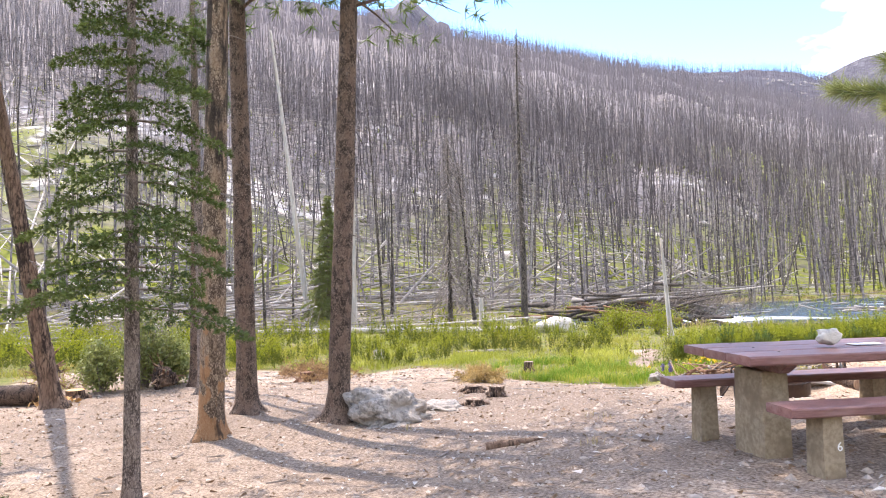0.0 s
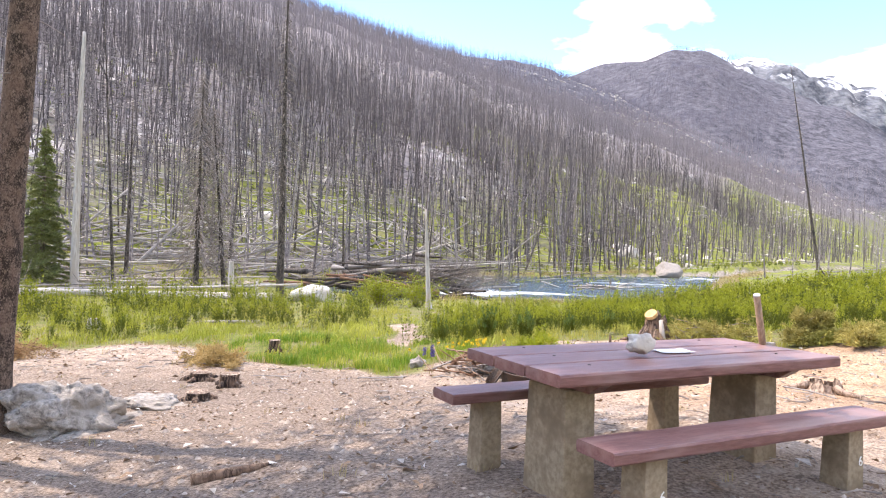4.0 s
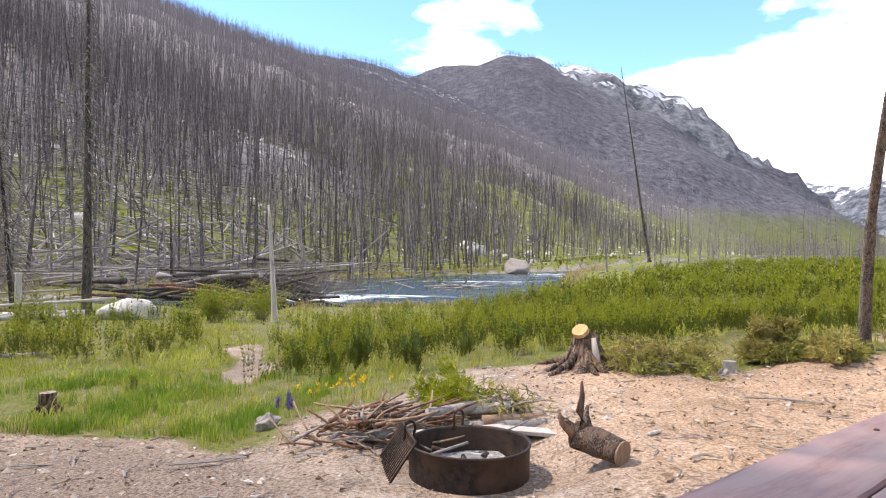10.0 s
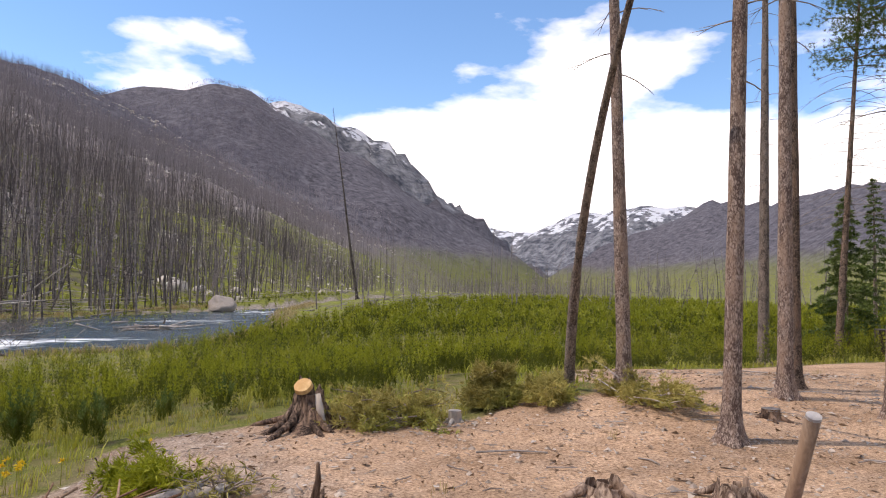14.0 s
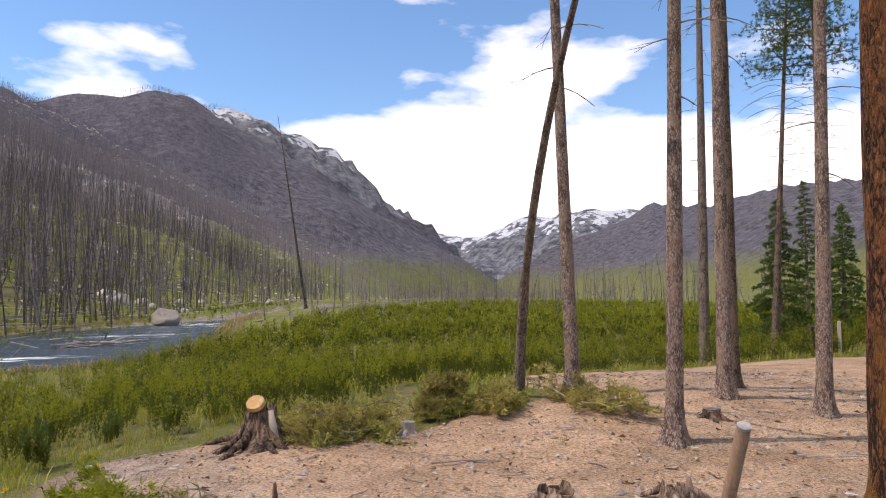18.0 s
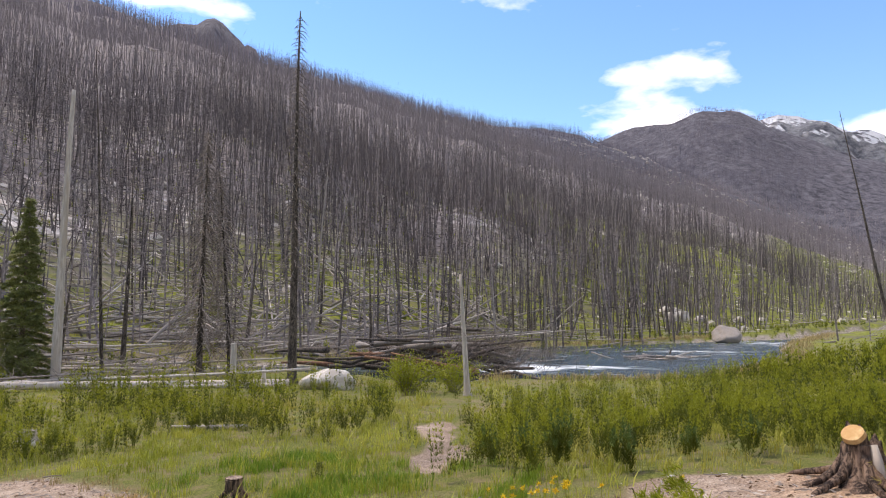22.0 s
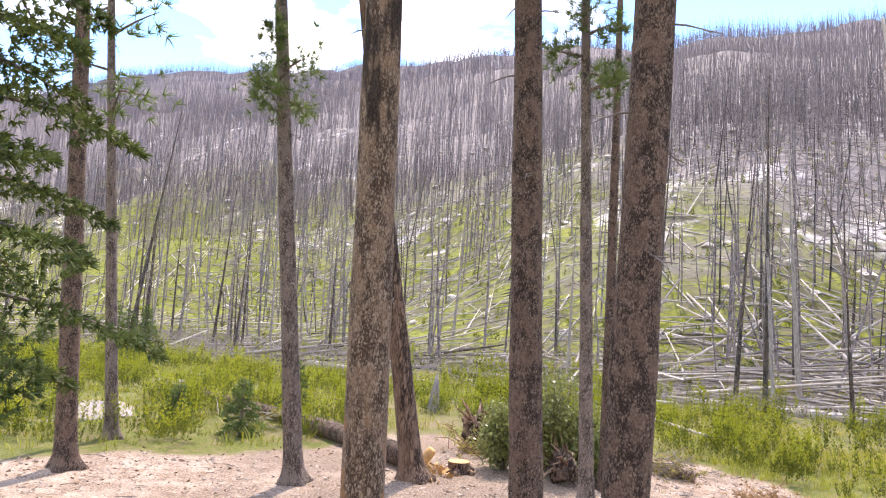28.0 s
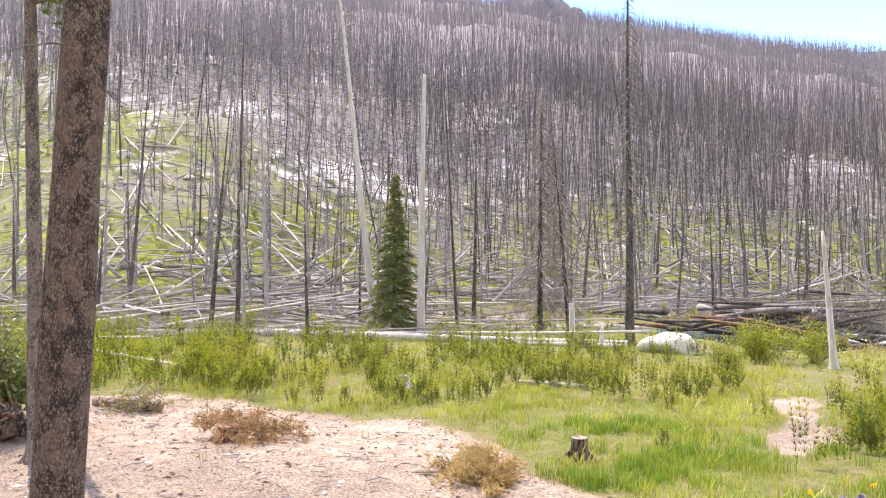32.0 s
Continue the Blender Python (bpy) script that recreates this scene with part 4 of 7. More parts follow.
for c in (Vector((-0.46, 0.08, 0.3)), Vector((-0.06, 0.46, 0.3))):
    arc = [(c.x + 0.045 * math.cos(a) * 0.9, c.y + 0.045 * math.cos(a) * 0.4, 0.36 + 0.06 * math.sin(a)) for a in np.linspace(-0.6, math.pi + 0.3, 14)]
    rod("handle", [(arc[0][0], arc[0][1], 0.1)] + arc + [(arc[-1][0], arc[-1][1], 0.26)], 0.011, IRON, ring, "bent rod handle")
rod("poker", [(-0.36, 0.0, 0.16), (0.0, 0.16, 0.23)], 0.012, DEADWOOD, ring, "charred grey stick across the ash")
for k in range(5):
    a = k * 1.3
    part("charcoal", rock_mesh("charcoal", (0.05, 0.03, 0.025), 50 + k, CHAR), ring, "black charcoal lump", pose(0.16 * math.cos(a) + 0.1, 0.2 * math.sin(a), 0.13, 0, 0, k * 50))

# ---- wood ----


def log_mesh(name, length, r0, r1, seed, material, sides=9, stubs=0, bend=0.02, rings=9, stub_len=0.4):
    """A trunk along x, bent, tapered, with broken ends and limb stubs."""
    g = np.random.default_rng(seed)
    s = np.linspace(0, 1, rings)
    pts = np.stack([s * length, bend * length * np.sin(s * 3.1 + g.random() * 2) * g.choice([-1, 1]), 0.3 * bend * length * np.sin(s * 4 + seed)], -1)
    rad = r0 + (r1 - r0) * s
    rad = rad * (1 + 0.05 * g.normal(0, 1, rings))
    t = Tri().add(*tube(pts, rad, sides, True, 0.12, seed * 0.7))
    for _ in range(stubs):
        k = g.uniform(0.08, 0.97)
        c = np.array([np.interp(k, s, pts[:, i]) for i in range(3)])
        a = g.uniform(0, 6.28)
        out = np.array([g.uniform(-0.1, 0.6), math.cos(a), math.sin(a)])
        ln = stub_len * g.uniform(0.25, 1.0)
        r = np.interp(k, s, rad) * 0.22
        t.add(*tube([c, c + out * ln * 0.6, c + out * ln + [0.08 * ln, 0, -0.1 * ln]], [r, r * 0.6, r * 0.15], 4, False))
    return t.mesh(name, material, True)


pile = thing("firewood_pile", "heap of grey sticks and split wood beside the fire ring", "firewood", pose(0.02, 6.62, floor_z(0.02, 6.62)))
g = np.random.default_rng(12)
STICKS = [log_mesh("stick", 1.0, g.uniform(0.012, 0.03), g.uniform(0.007, 0.015), 100 + k, (TWIG, RED_WOOD, TAN)[k % 3], 6, 5, 0.035, 7, 0.1) for k in range(9)]
for k in range(170):
    x, y = g.normal(-0.2, 0.32), g.normal(-0.05, 0.16)
    part("stick", STICKS[k % 9], pile, m=pose(x - 0.22, y, 0.02 + 0.26 * g.random() * max(0, 1 - abs(x + 0.2)), g.uniform(0, 360), g.normal(0, 14), g.normal(25, 35) if k % 5 < 3 else g.uniform(0, 180)) @ Matrix.Diagonal((g.uniform(0.25, 0.62), g.uniform(0.5, 0.9), g.uniform(0.5, 0.9), 1)))
for k, (x, y, z, a, ln) in enumerate(((-0.1, -0.12, 0.06, 12, 0.8), (0.15, 0.05, 0.07, 25, 0.9), (0.32, 0.12, 0.08, -4, 0.75), (-0.45, 0.18, 0.06, 35, 0.7), (0.4, 0.3, 0.16, 28, 0.6), (-0.7, -0.1, 0.05, 5, 0.6), (0.2, 0.2, 0.2, 18, 0.7), (0.5, 0.1, 0.14, 12, 0.6), (0.0, 0.0, 0.22, 32, 0.75), (0.6, 0.0, 0.05, -2, 0.55))):
    part("split_log", log_mesh("split_log", ln, 0.055, 0.05, 140 + k, (SILVER, TAN, DEADWOOD)[k % 3], 7, 1, 0.02, 6, 0.1), pile, "pale split length of firewood", pose(x, y, z, k * 40, -3, a))
bm = box_arrays(0.55, 0.13, 0.035, 0.006, 4, 0.004)
part("board", finish(bm, "board", SILVER), pile, "bleached board end", pose(0.85, -0.1, 0.1, 4, 2, -8))


def stump(name, label, x, y, r, h, seed, material=STUMP, top=CUT, roots=7, spread=2.2, tilt=(0, 0), top_tilt=0.0, m=None, root_len=1.0, root_up=0.42):
    """A sawn or broken stump with root buttresses: body, cut face and roots are parts."""
    th = thing(name, label, "stump", m or (pose(x, y, floor_z(x, y) - 0.03, tilt[0], tilt[1], seed * 37)))
    g = np.random.default_rng(seed)
    sides, rows = 22, 9
    ang = np.linspace(0, 6.283, sides, endpoint=False)
    v = []
    for i in range(rows + 1):
        t = i / rows
        flare = 1 + (spread - 1) * math.exp(-t * 4.2)
        for a in ang:
            lobe = 1 + 0.24 * math.exp(-t * 3) * math.sin(a * roots / 2 + seed) + 0.08 * noise.noise((math.cos(a) * 2 + seed, math.sin(a) * 2, t * 3))
            rr = r * flare * lobe
            v.append((rr * math.cos(a), rr * math.sin(a), t * h + top_tilt * r * math.cos(a) * t))
    f = [(i * sides + j, i * sides + (j + 1) % sides, (i + 1) * sides + (j + 1) % sides, (i + 1) * sides + j) for i in range(rows) for j in range(sides)]
    part("body", Tri().add(v, f).mesh("body", material, True), th)
    rim = v[rows * sides:]
    cv = [(p[0] * 0.985, p[1] * 0.985, p[2] + 0.004) for p in rim] + [(0.02, 0, h + 0.01)] + [(p[0], p[1], p[2] - 0.02) for p in rim]
    cf = [(j, (j + 1) % sides, sides) for j in range(sides)] + [(sides + 1 + j, sides + 1 + (j + 1) % sides, (j + 1) % sides, j) for j in range(sides)]
    part("cut_face", Tri().add(cv, cf).mesh("cut_face", top), th, "sawn face with pale wood" if top is CUT else "grey weathered top")
    for k in range(roots):
        a = k * 6.283 / roots + g.uniform(-0.3, 0.3)
        ln = r * g.uniform(1.6, 3.2) * root_len
        p = [(r * 0.8 * math.cos(a), r * 0.8 * math.sin(a), h * root_up), (r * 1.6 * math.cos(a), r * 1.6 * math.sin(a), h * root_up * 0.38), ((r + ln) * math.cos(a + 0.1), (r + ln) * math.sin(a + 0.1), 0.0), ((r + ln * 1.2) * math.cos(a + 0.2), (r + ln * 1.2) * math.sin(a + 0.2), -0.06)]
        part("root", Tri().add(*tube(p, [r * 0.34, r * 0.3, r * 0.16, r * 0.05], 7, True, 0.2, seed + k)).mesh("root", material, True), th)
    return th


# the big sawn stump at the meadow's edge: its face slopes towards the camp
big = stump("stump", "thick freshly sawn stump with spreading bark-covered roots", 2.0, 9.1, 0.165, 0.4, 5, STUMP, STUMP, 10, 2.7, root_len=1.0, root_up=0.75)
big.matrix_basis = pose(2.0, 9.1, floor_z(2.0, 9.1) - 0.03)
arm = Tri().add(*tube([(0.0, 0.08, 0.1), (-0.03, 0.0, 0.36), (-0.08, -0.08, 0.49)], [0.19, 0.13, 0.106], 18, False, 0.16, 3))
part("sawn_limb", arm.mesh("sawn_limb", STUMP, True), big)
disc = Tri().add(*tube([(-0.079, -0.076, 0.477), (-0.1, -0.1, 0.515)], [0.106, 0.1], 24, True, 0.06, 2))
part("sawn_face", disc.mesh("sawn_face", CUT), big, "bright orange-yellow sawn face")
for k, (a, h) in enumerate(((20, 0.4), (70, 0.47), (110, 0.5), (330, 0.36))):
    part("splinter", Tri().add(*tube([(0.1, 0, 0.2), (0.14, 0, h), (0.16, 0.02, h + 0.09)], [0.08, 0.05, 0.006], 7, True, 0.3, k)).mesh("splinter", STUMP), big, "torn splinter of wood", pose(0, 0, 0, 0, 0, a))
part("torn_strip", Tri().add(*tube([(0.05, -0.17, 0.42), (0.07, -0.21, 0.25), (0.12, -0.3, 0.08)], [0.03, 0.045, 0.02], 6, True, 0.3)).mesh("torn_strip", SILVER, True), big, "pale strip of bare wood")


def old_stump(label, x, y, size, h, seed, material, turn=0.0):
    """What is left of a rotten stump: jagged shards round a hollow, on long bare roots."""
    th = thing("stump", label, "stump", pose(x, y, floor_z(x, y) - 0.02, 0, 0, turn))
    g = np.random.default_rng(seed)
    for k in range(9):
        a = k * 0.7 + g.uniform(-0.15, 0.15)
        c, s = math.cos(a), math.sin(a)
        hh = h * g.uniform(0.45, 1.05)
        v = []
        for q, r0, wide, thick in ((-0.03, 1.25, 0.5, 0.2), (0.4, 1.0, 0.45, 0.16), (0.8, 0.92, 0.3, 0.1), (1.0, 0.9, 0.15 + 0.2 * g.random(), 0.06)):
            for dx, dy in ((0.5, -1), (0.5, 1), (-0.5, 1), (-0.5, -1)):
                rr, side = size * (r0 + dx * thick), size * wide * dy * g.uniform(0.8, 1.2)
                v.append((c * rr - s * side, s * rr + c * side, hh * q + g.normal(0, 0.006)))
        f = [(i * 4 + j, i * 4 + (j + 1) % 4, i * 4 + 4 + (j + 1) % 4, i * 4 + 4 + j) for i in range(3) for j in range(4)] + [(12, 13, 14, 15)]
        part("shard", Tri().add(v, f).mesh("shard", material), th)
    for k in range(3):
        a = k * 2.1 + 0.4 + g.uniform(-0.4, 0.4)
        ln = size * g.uniform(2.0, 3.6)
        line = [(size * math.cos(a), size * math.sin(a), h * 0.55), (size * 1.6 * math.cos(a + 0.1), size * 1.6 * math.sin(a + 0.1), h * 0.34), (ln * math.cos(a + 0.25), ln * math.sin(a + 0.25), 0.03), (ln * 1.25 * math.cos(a + 0.2), ln * 1.25 * math.sin(a + 0.2), -0.04)]
        part("root", Tri().add(*tube(line, [size * 0.3, size * 0.26, size * 0.15, size * 0.05], 8, True, 0.35, seed + k)).mesh("root", material, True), th, "bare weathered root")
    return th


old_stump("low hollow weathered stump with long bare roots", 3.45, 5.72, 0.15, 0.16, 8, OLD_WOOD, 20)
old_stump("small rotten stump with a jagged top", 4.3, 5.25, 0.12, 0.19, 9, OLD_WOOD, 70)
stump("stump", "short sawn stump in the sandy ground", 6.85, 7.0, 0.1, 0.14, 10, STUMP, DEADWOOD, 5, 1.3, root_len=0.4)
stump("stump", "white weathered stump at the meadow's edge", 3.62, 8.66, 0.075, 0.17, 11, SILVER, SILVER, 4, 1.3, root_len=0.3)
stump("stump", "grey sawn stump standing in the grass", -11.1, 12.7, 0.15, 0.3, 12, SILVER, DEADWOOD, 6, 1.7, root_len=0.4)
stump("stump", "small upright cut stump", -4.62, 9.15, 0.1, 0.27, 13, STUMP, OLD_WOOD, 4, 1.15, root_len=0.2)
stump("stump", "dark sawn stump round lying in the dust", -3.85, 6.08, 0.13, 0.2, 14, STUMP, OLD_WOOD, 4, 1.1, root_len=0.2)
stump("stump", "low sawn stump with a pale top", -4.42, 6.34, 0.15, 0.13, 15, STUMP, OLD_WOOD, 5, 1.2, root_len=0.3)
stump("stump", "low sawn stump with a pale top", -3.85, 5.3, 0.14, 0.11, 16, STUMP, OLD_WOOD, 5, 1.2, root_len=0.3)
stump("stump", "red rotten stump beside dry branches", -8.85, 7.0, 0.15, 0.25, 17, RED_WOOD, RED_WOOD, 5, 1.6, root_len=0.6)
stump("stump", "freshly sawn stump block with orange chips", -11.55, 3.5, 0.17, 0.2, 19, STUMP, CUT, 5, 1.2, root_len=0.3)
chips = Tri()
g = np.random.default_rng(3)
for k in range(70):
    c = np.array([g.normal(-11.45, 0.22), g.normal(3.02, 0.2), 0])
    c[2] = floor_z(c[0], c[1]) + 0.02 + 0.14 * g.random() * math.exp(-((c[0] + 11.5) ** 2 + (c[1] - 3.0) ** 2) * 12)
    d1, d2 = g.normal(0, 0.045, 3), g.normal(0, 0.035, 3)
    chips.add([c - d1, c + d2, c + d1, c - d2, c + [0, 0, 0.02]], [(0, 1, 4), (1, 2, 4), (2, 3, 4), (3, 0, 4)])
thing("wood_chips", "heap of fresh orange wood chips by the sawn stump", "wood chips", me=chips.mesh("wood_chips", CUT), kind="stuff")
slab_m = log_mesh("fallen_slab", 0.36, 0.11, 0.07, 60, CUT, 7, 0, 0.02, 5)
thing("wood_slab", "split orange slab of fresh pine wood", "wood", pose(-11.5, 2.85, floor_z(-11.5, 2.85) + 0.08, 0, -50, 60), slab_m)

# the log with broken limbs beside the fire ring
bl = thing("log", "short bark-covered log with broken limbs and a sawn end", "log", pose(1.36, 5.28, floor_z(1.36, 5.28) + 0.08, 0, -8, 130) @ Matrix.Diagonal((0.7, 0.9, 0.92, 1)))
part("trunk", log_mesh("trunk", 0.56, 0.1, 0.12, 71, BARK, 14, 0, 0.02, 8), bl)
part("sawn_end", Tri().add(*tube([(-0.012, 0, 0), (0.004, 0, 0)], [0.098, 0.1], 20)).mesh("sawn_end", TAN), bl, "brownish sawn end")
for p, r in (([(0.46, 0.03, 0.08), (0.53, 0.04, 0.2), (0.53, 0.03, 0.33), (0.55, 0.04, 0.44)], 0.05), ([(0.5, -0.08, 0.04), (0.6, -0.13, 0.13), (0.62, -0.16, 0.2)], 0.05), ([(0.5, 0.1, 0.02), (0.62, 0.16, 0.1), (0.66, 0.17, 0.18)], 0.045), ([(0.56, 0.0, 0.0), (0.72, 0.02, 0.06), (0.78, 0.05, 0.1)], 0.07), ([(0.54, -0.06, 0.08), (0.58, -0.05, 0.2)], 0.03)):
    part("limb", Tri().add(*tube(p, np.linspace(r, r * 0.25, len(p)), 9, True, 0.35, r * 90)).mesh("limb", SILVER if r == 0.03 else RED_WOOD if r == 0.045 else STUMP, True), bl, "broken limb")
thing("wood_chip", "pale chip of split wood on the sand", "wood", pose(1.75, 5.9, floor_z(1.75, 5.9) + 0.015, 0, 0, 40), log_mesh("wood_chip", 0.16, 0.02, 0.014, 72, SILVER, 6, 0))

thing("rock", "grey stone beside the lupines", "rock", pose(-1.6, 7.6, floor_z(-1.6, 7.6) + 0.05, 0, 0, 20), rock_mesh("rock", (0.14, 0.11, 0.11), 47, ROCK_DULL, 12, 0.3))

# wooden stake beyond the table's end
px, py = 2.345, 3.435
stake = thing("wooden_post", "slim peeled wooden stake leaning in towards the table's end", "post", pose(px, py, floor_z(px, py)))
tip = Vector((-0.291, -0.525, 1.15 - floor_z(px, py)))
line = [tuple(tip * k) for k in (-0.08, 0.3, 0.65, 1.0)]
part("shaft", Tri().add(*tube(line, [0.028, 0.027, 0.026, 0.025], 12, True, 0.06)).mesh("shaft", TAN, True), stake)
part("cut_top", Tri().add(*tube([tuple(tip * 0.998), tuple(tip * 1.006)], [0.0255, 0.025], 16)).mesh("cut_top", SILVER), stake, "pale sawn top")

# ---- stones ----
thing("boulder", "rough pale grey granite boulder at the end of the log", "boulder", pose(-9.6, 23.2, floor_z(-9.6, 23.2) + 0.16, 0, 4, 20), rock_mesh("boulder", (0.9, 0.75, 0.58), 21, ROCK_PALE, 6, 0.14))
thing("boulder", "large rounded boulder on the river bank", "boulder", pose(10.6, 79.6, -0.55, 0, 6, -30), rock_mesh("boulder", (1.6, 1.3, 1.15), 27, ROCK_DULL, 4, 0.14))
for k, (a, d, s) in enumerate(((3.6, 112, 1.5), (4.3, 108, 1.7), (1.9, 110, 0.9), (5.9, 112, 0.8), (8.6, 118, 0.9), (0.9, 106, 0.8), (6.6, 108, 0.7))):
    bx, by = d * math.sin(radians(a)), d * math.cos(radians(a))
    thing("boulder", "white granite boulder among burnt trunks on the lower slope", "boulder", pose(bx, by, floor_z(bx, by) + s * 0.25, 0, 0, k * 77), rock_mesh("boulder", (s * 1.3, s, s * 0.75), 30 + k, ROCK_PALE, 5, 0.12), group="white boulders on the slope")
rk = pose(-4.42, 3.72, floor_z(-4.42, 3.72) + 0.16, 0, 8, 35)
thing("rock", "low pale lump of bedrock beside the pine's foot", "rock", rk, rock_mesh("rock", (0.58, 0.46, 0.36), 45, ROCK_DULL, 6, 0.34, 5))
thing("rock", "sloping pale slab leaning against the bedrock", "rock", pose(-4.22, 3.72, floor_z(-4.22, 3.72) - 0.04, 12, 0, 78), rock_mesh("rock", (0.85, 0.3, 0.2), 42, ROCK_DULL, 10, 0.3, 5))
thing("rock", "flat pale rock sunk in the dust beside the bedrock", "rock", pose(-4.2, 4.85, floor_z(-4.2, 4.85) - 0.03, 0, 0, 20), rock_mesh("rock", (0.6, 0.45, 0.13), 43, ROCK_DULL, 14, 0.35, 5))
thing("rock", "flat pale bedrock slab in the grass", "rock", pose(-16.6, -3.4, floor_z(-16.6, -3.4) - 0.05, 0, 0, 10), rock_mesh("rock", (2.0, 1.2, 0.17), 44, ROCK_DULL, 6, 0.16, 5))
thing("dead_branch", "short dark weathered branch lying in the dust", "branch", pose(-1.95, 2.0, floor_z(-1.95, 2.0) + 0.025, 0, -3, 42), log_mesh("dead_branch", 0.62, 0.055, 0.02, 75, STUMP, 9, 0, 0.09, 9, 0.2))

# ---- trees round the camp ----


def needle_tufts(at, way, length, count, width, seed, spread=0.9):
    """Sprays of thin triangles round each place."""
    g = np.random.default_rng(seed)
    n = len(at)
    d = way[:, None, :] * 0.75 + g.normal(0, spread * 0.6, (n, count, 3))
    d /= np.linalg.norm(d, axis=-1, keepdims=True)
    ln = np.asarray(length).reshape(-1, 1, 1) * g.uniform(0.6, 1.15, (n, count, 1))
    side = np.cross(d, g.normal(0, 1, (n, count, 3)))
    side /= np.linalg.norm(side, axis=-1, keepdims=True) + 1e-9
    base = at[:, None] + d * 0.01
    v = np.stack([base - side * width, base + side * width, base + d * ln], 2).reshape(-1, 3)
    return v, np.arange(len(v)).reshape(-1, 3)


def trunk_mesh(h, r, lean, seed, material, sides=16, flare=0.75, bend=0.0, taper=0.75, curve=(0, 0)):
    zs = np.concatenate([[-0.15, 0, 0.05, 0.12, 0.22, 0.4, 0.65], np.arange(1.0, h, 0.45), [h]])
    pts = np.stack([lean[0] * zs + curve[0] * zs ** 2 + bend * np.sin(zs * 0.35 + seed), lean[1] * zs + curve[1] * zs ** 2 + bend * np.cos(zs * 0.3 + seed) - bend * math.cos(seed), zs], -1)
    rad = r * (1 - taper * np.clip(zs, 0, None) / h) * (1 + flare * np.exp(-np.clip(zs, 0, None) / 0.13))
    v, f = tube(pts, rad, sides, True)
    v = v.reshape(len(zs), sides, 3)
    for i, z in enumerate(zs):
        for j in range(sides):
            a = 6.283 * j / sides
            k = 1 + 0.09 * noise.noise((math.cos(a) * 1.6 + seed, math.sin(a) * 1.6, z * 1.3)) + 0.22 * math.exp(-max(z, 0) / 0.16) * math.sin(a * 4 + seed)
            v[i, j] = pts[i] + (v[i, j] - pts[i]) * k
    return Tri().add(v.reshape(-1, 3), f).mesh("trunk", material, True), pts, zs


def branch_lines(pts, zs, z0, z1, n, length, droop, seed, rise=0.0):
    g = np.random.default_rng(seed)
    lines = []
    for k in range(n):
        z = z0 + (z1 - z0) * (k + g.random()) / n
        c = np.array([np.interp(z, zs, pts[:, i]) for i in range(3)])
        a = k * 2.4 + g.uniform(-0.5, 0.5)
        ln = (length(z) if callable(length) else length) * g.uniform(0.65, 1.15)
        s = np.linspace(0, 1, 5)
        out = np.array([math.cos(a), math.sin(a)])
        lines.append(np.stack([c[0] + out[0] * ln * s + g.normal(0, 0.03) * s, c[1] + out[1] * ln * s, c[2] + rise * ln * s - droop * ln * s ** 2 + g.normal(0, 0.02) * s], -1))
    return lines


def pine(name, label, x, y, r, h, lean=(0, 0), seed=1, bark=BARK, dead=(1.5, 6, 14, 0.5), crown=None, flare=0.75, bend=0.0, needles=NEEDLE_PINE, fine=False, taper=0.75, curve=(0, 0)):
    th = thing(name, label, "tree", pose(x, y, floor_z(x, y)))
    me, pts, zs = trunk_mesh(h, r, lean, seed, bark, 18, flare, bend, taper, curve)
    part("trunk", me, th)
    if dead:
        z0, z1, n, ln = dead
        for k, line in enumerate(branch_lines(pts, zs, z0, z1, n, ln, 0.35, seed + 7, 0.05)):
            t = Tri().add(*tube(line, [0.012, 0.009, 0.007, 0.0045, 0.002], 5, False))
            for q in (2, 3):
                t.add(*tube([line[q], line[q] + (line[4] - line[2]) * 0.5 + np.array([0.05 * (-1) ** k, 0.06, 0.03])], [0.006, 0.002], 3, False))
            part("dead_branch", t.mesh("dead_branch", TWIG, True), th, "bare dead twig")
    if crown:
        z0, z1, n, ln = crown
        lines = branch_lines(pts, zs, z0, z1, n, lambda z: ln * (1.15 - 0.75 * (z - z0) / (z1 - z0)), 0.12, seed + 3, 0.25)
        at, way = [], []
        g = np.random.default_rng(seed + 11)
        for line in lines:
            part("bough", Tri().add(*tube(line, [0.03, 0.024, 0.018, 0.012, 0.005], 5, False)).mesh("bough", bark, True), th)
            for s in np.linspace(0.35, 1, 9 if fine else 6):
                p = np.array([np.interp(s * 4, range(5), line[:, i]) for i in range(3)])
                for _ in range(4 if fine else 3):
                    o = g.normal(0, 0.16 * ln ** 0.5, 3)
                    at.append(p + o)
                    w = (line[4] - line[0]) / np.linalg.norm(line[4] - line[0]) + o * 2 + [0, 0, 0.3]
                    way.append(w / np.linalg.norm(w))
                v, f = needle_tufts(np.array(at), np.array(way), 0.15 if fine else 0.24, 26 if fine else 13, 0.005 if fine else 0.012, seed, 1.0)
        tagged(part("crown", mesh_arrays("crown", v, f, needles), th, "dark green needle tufts"), kind="stuff")
    return th


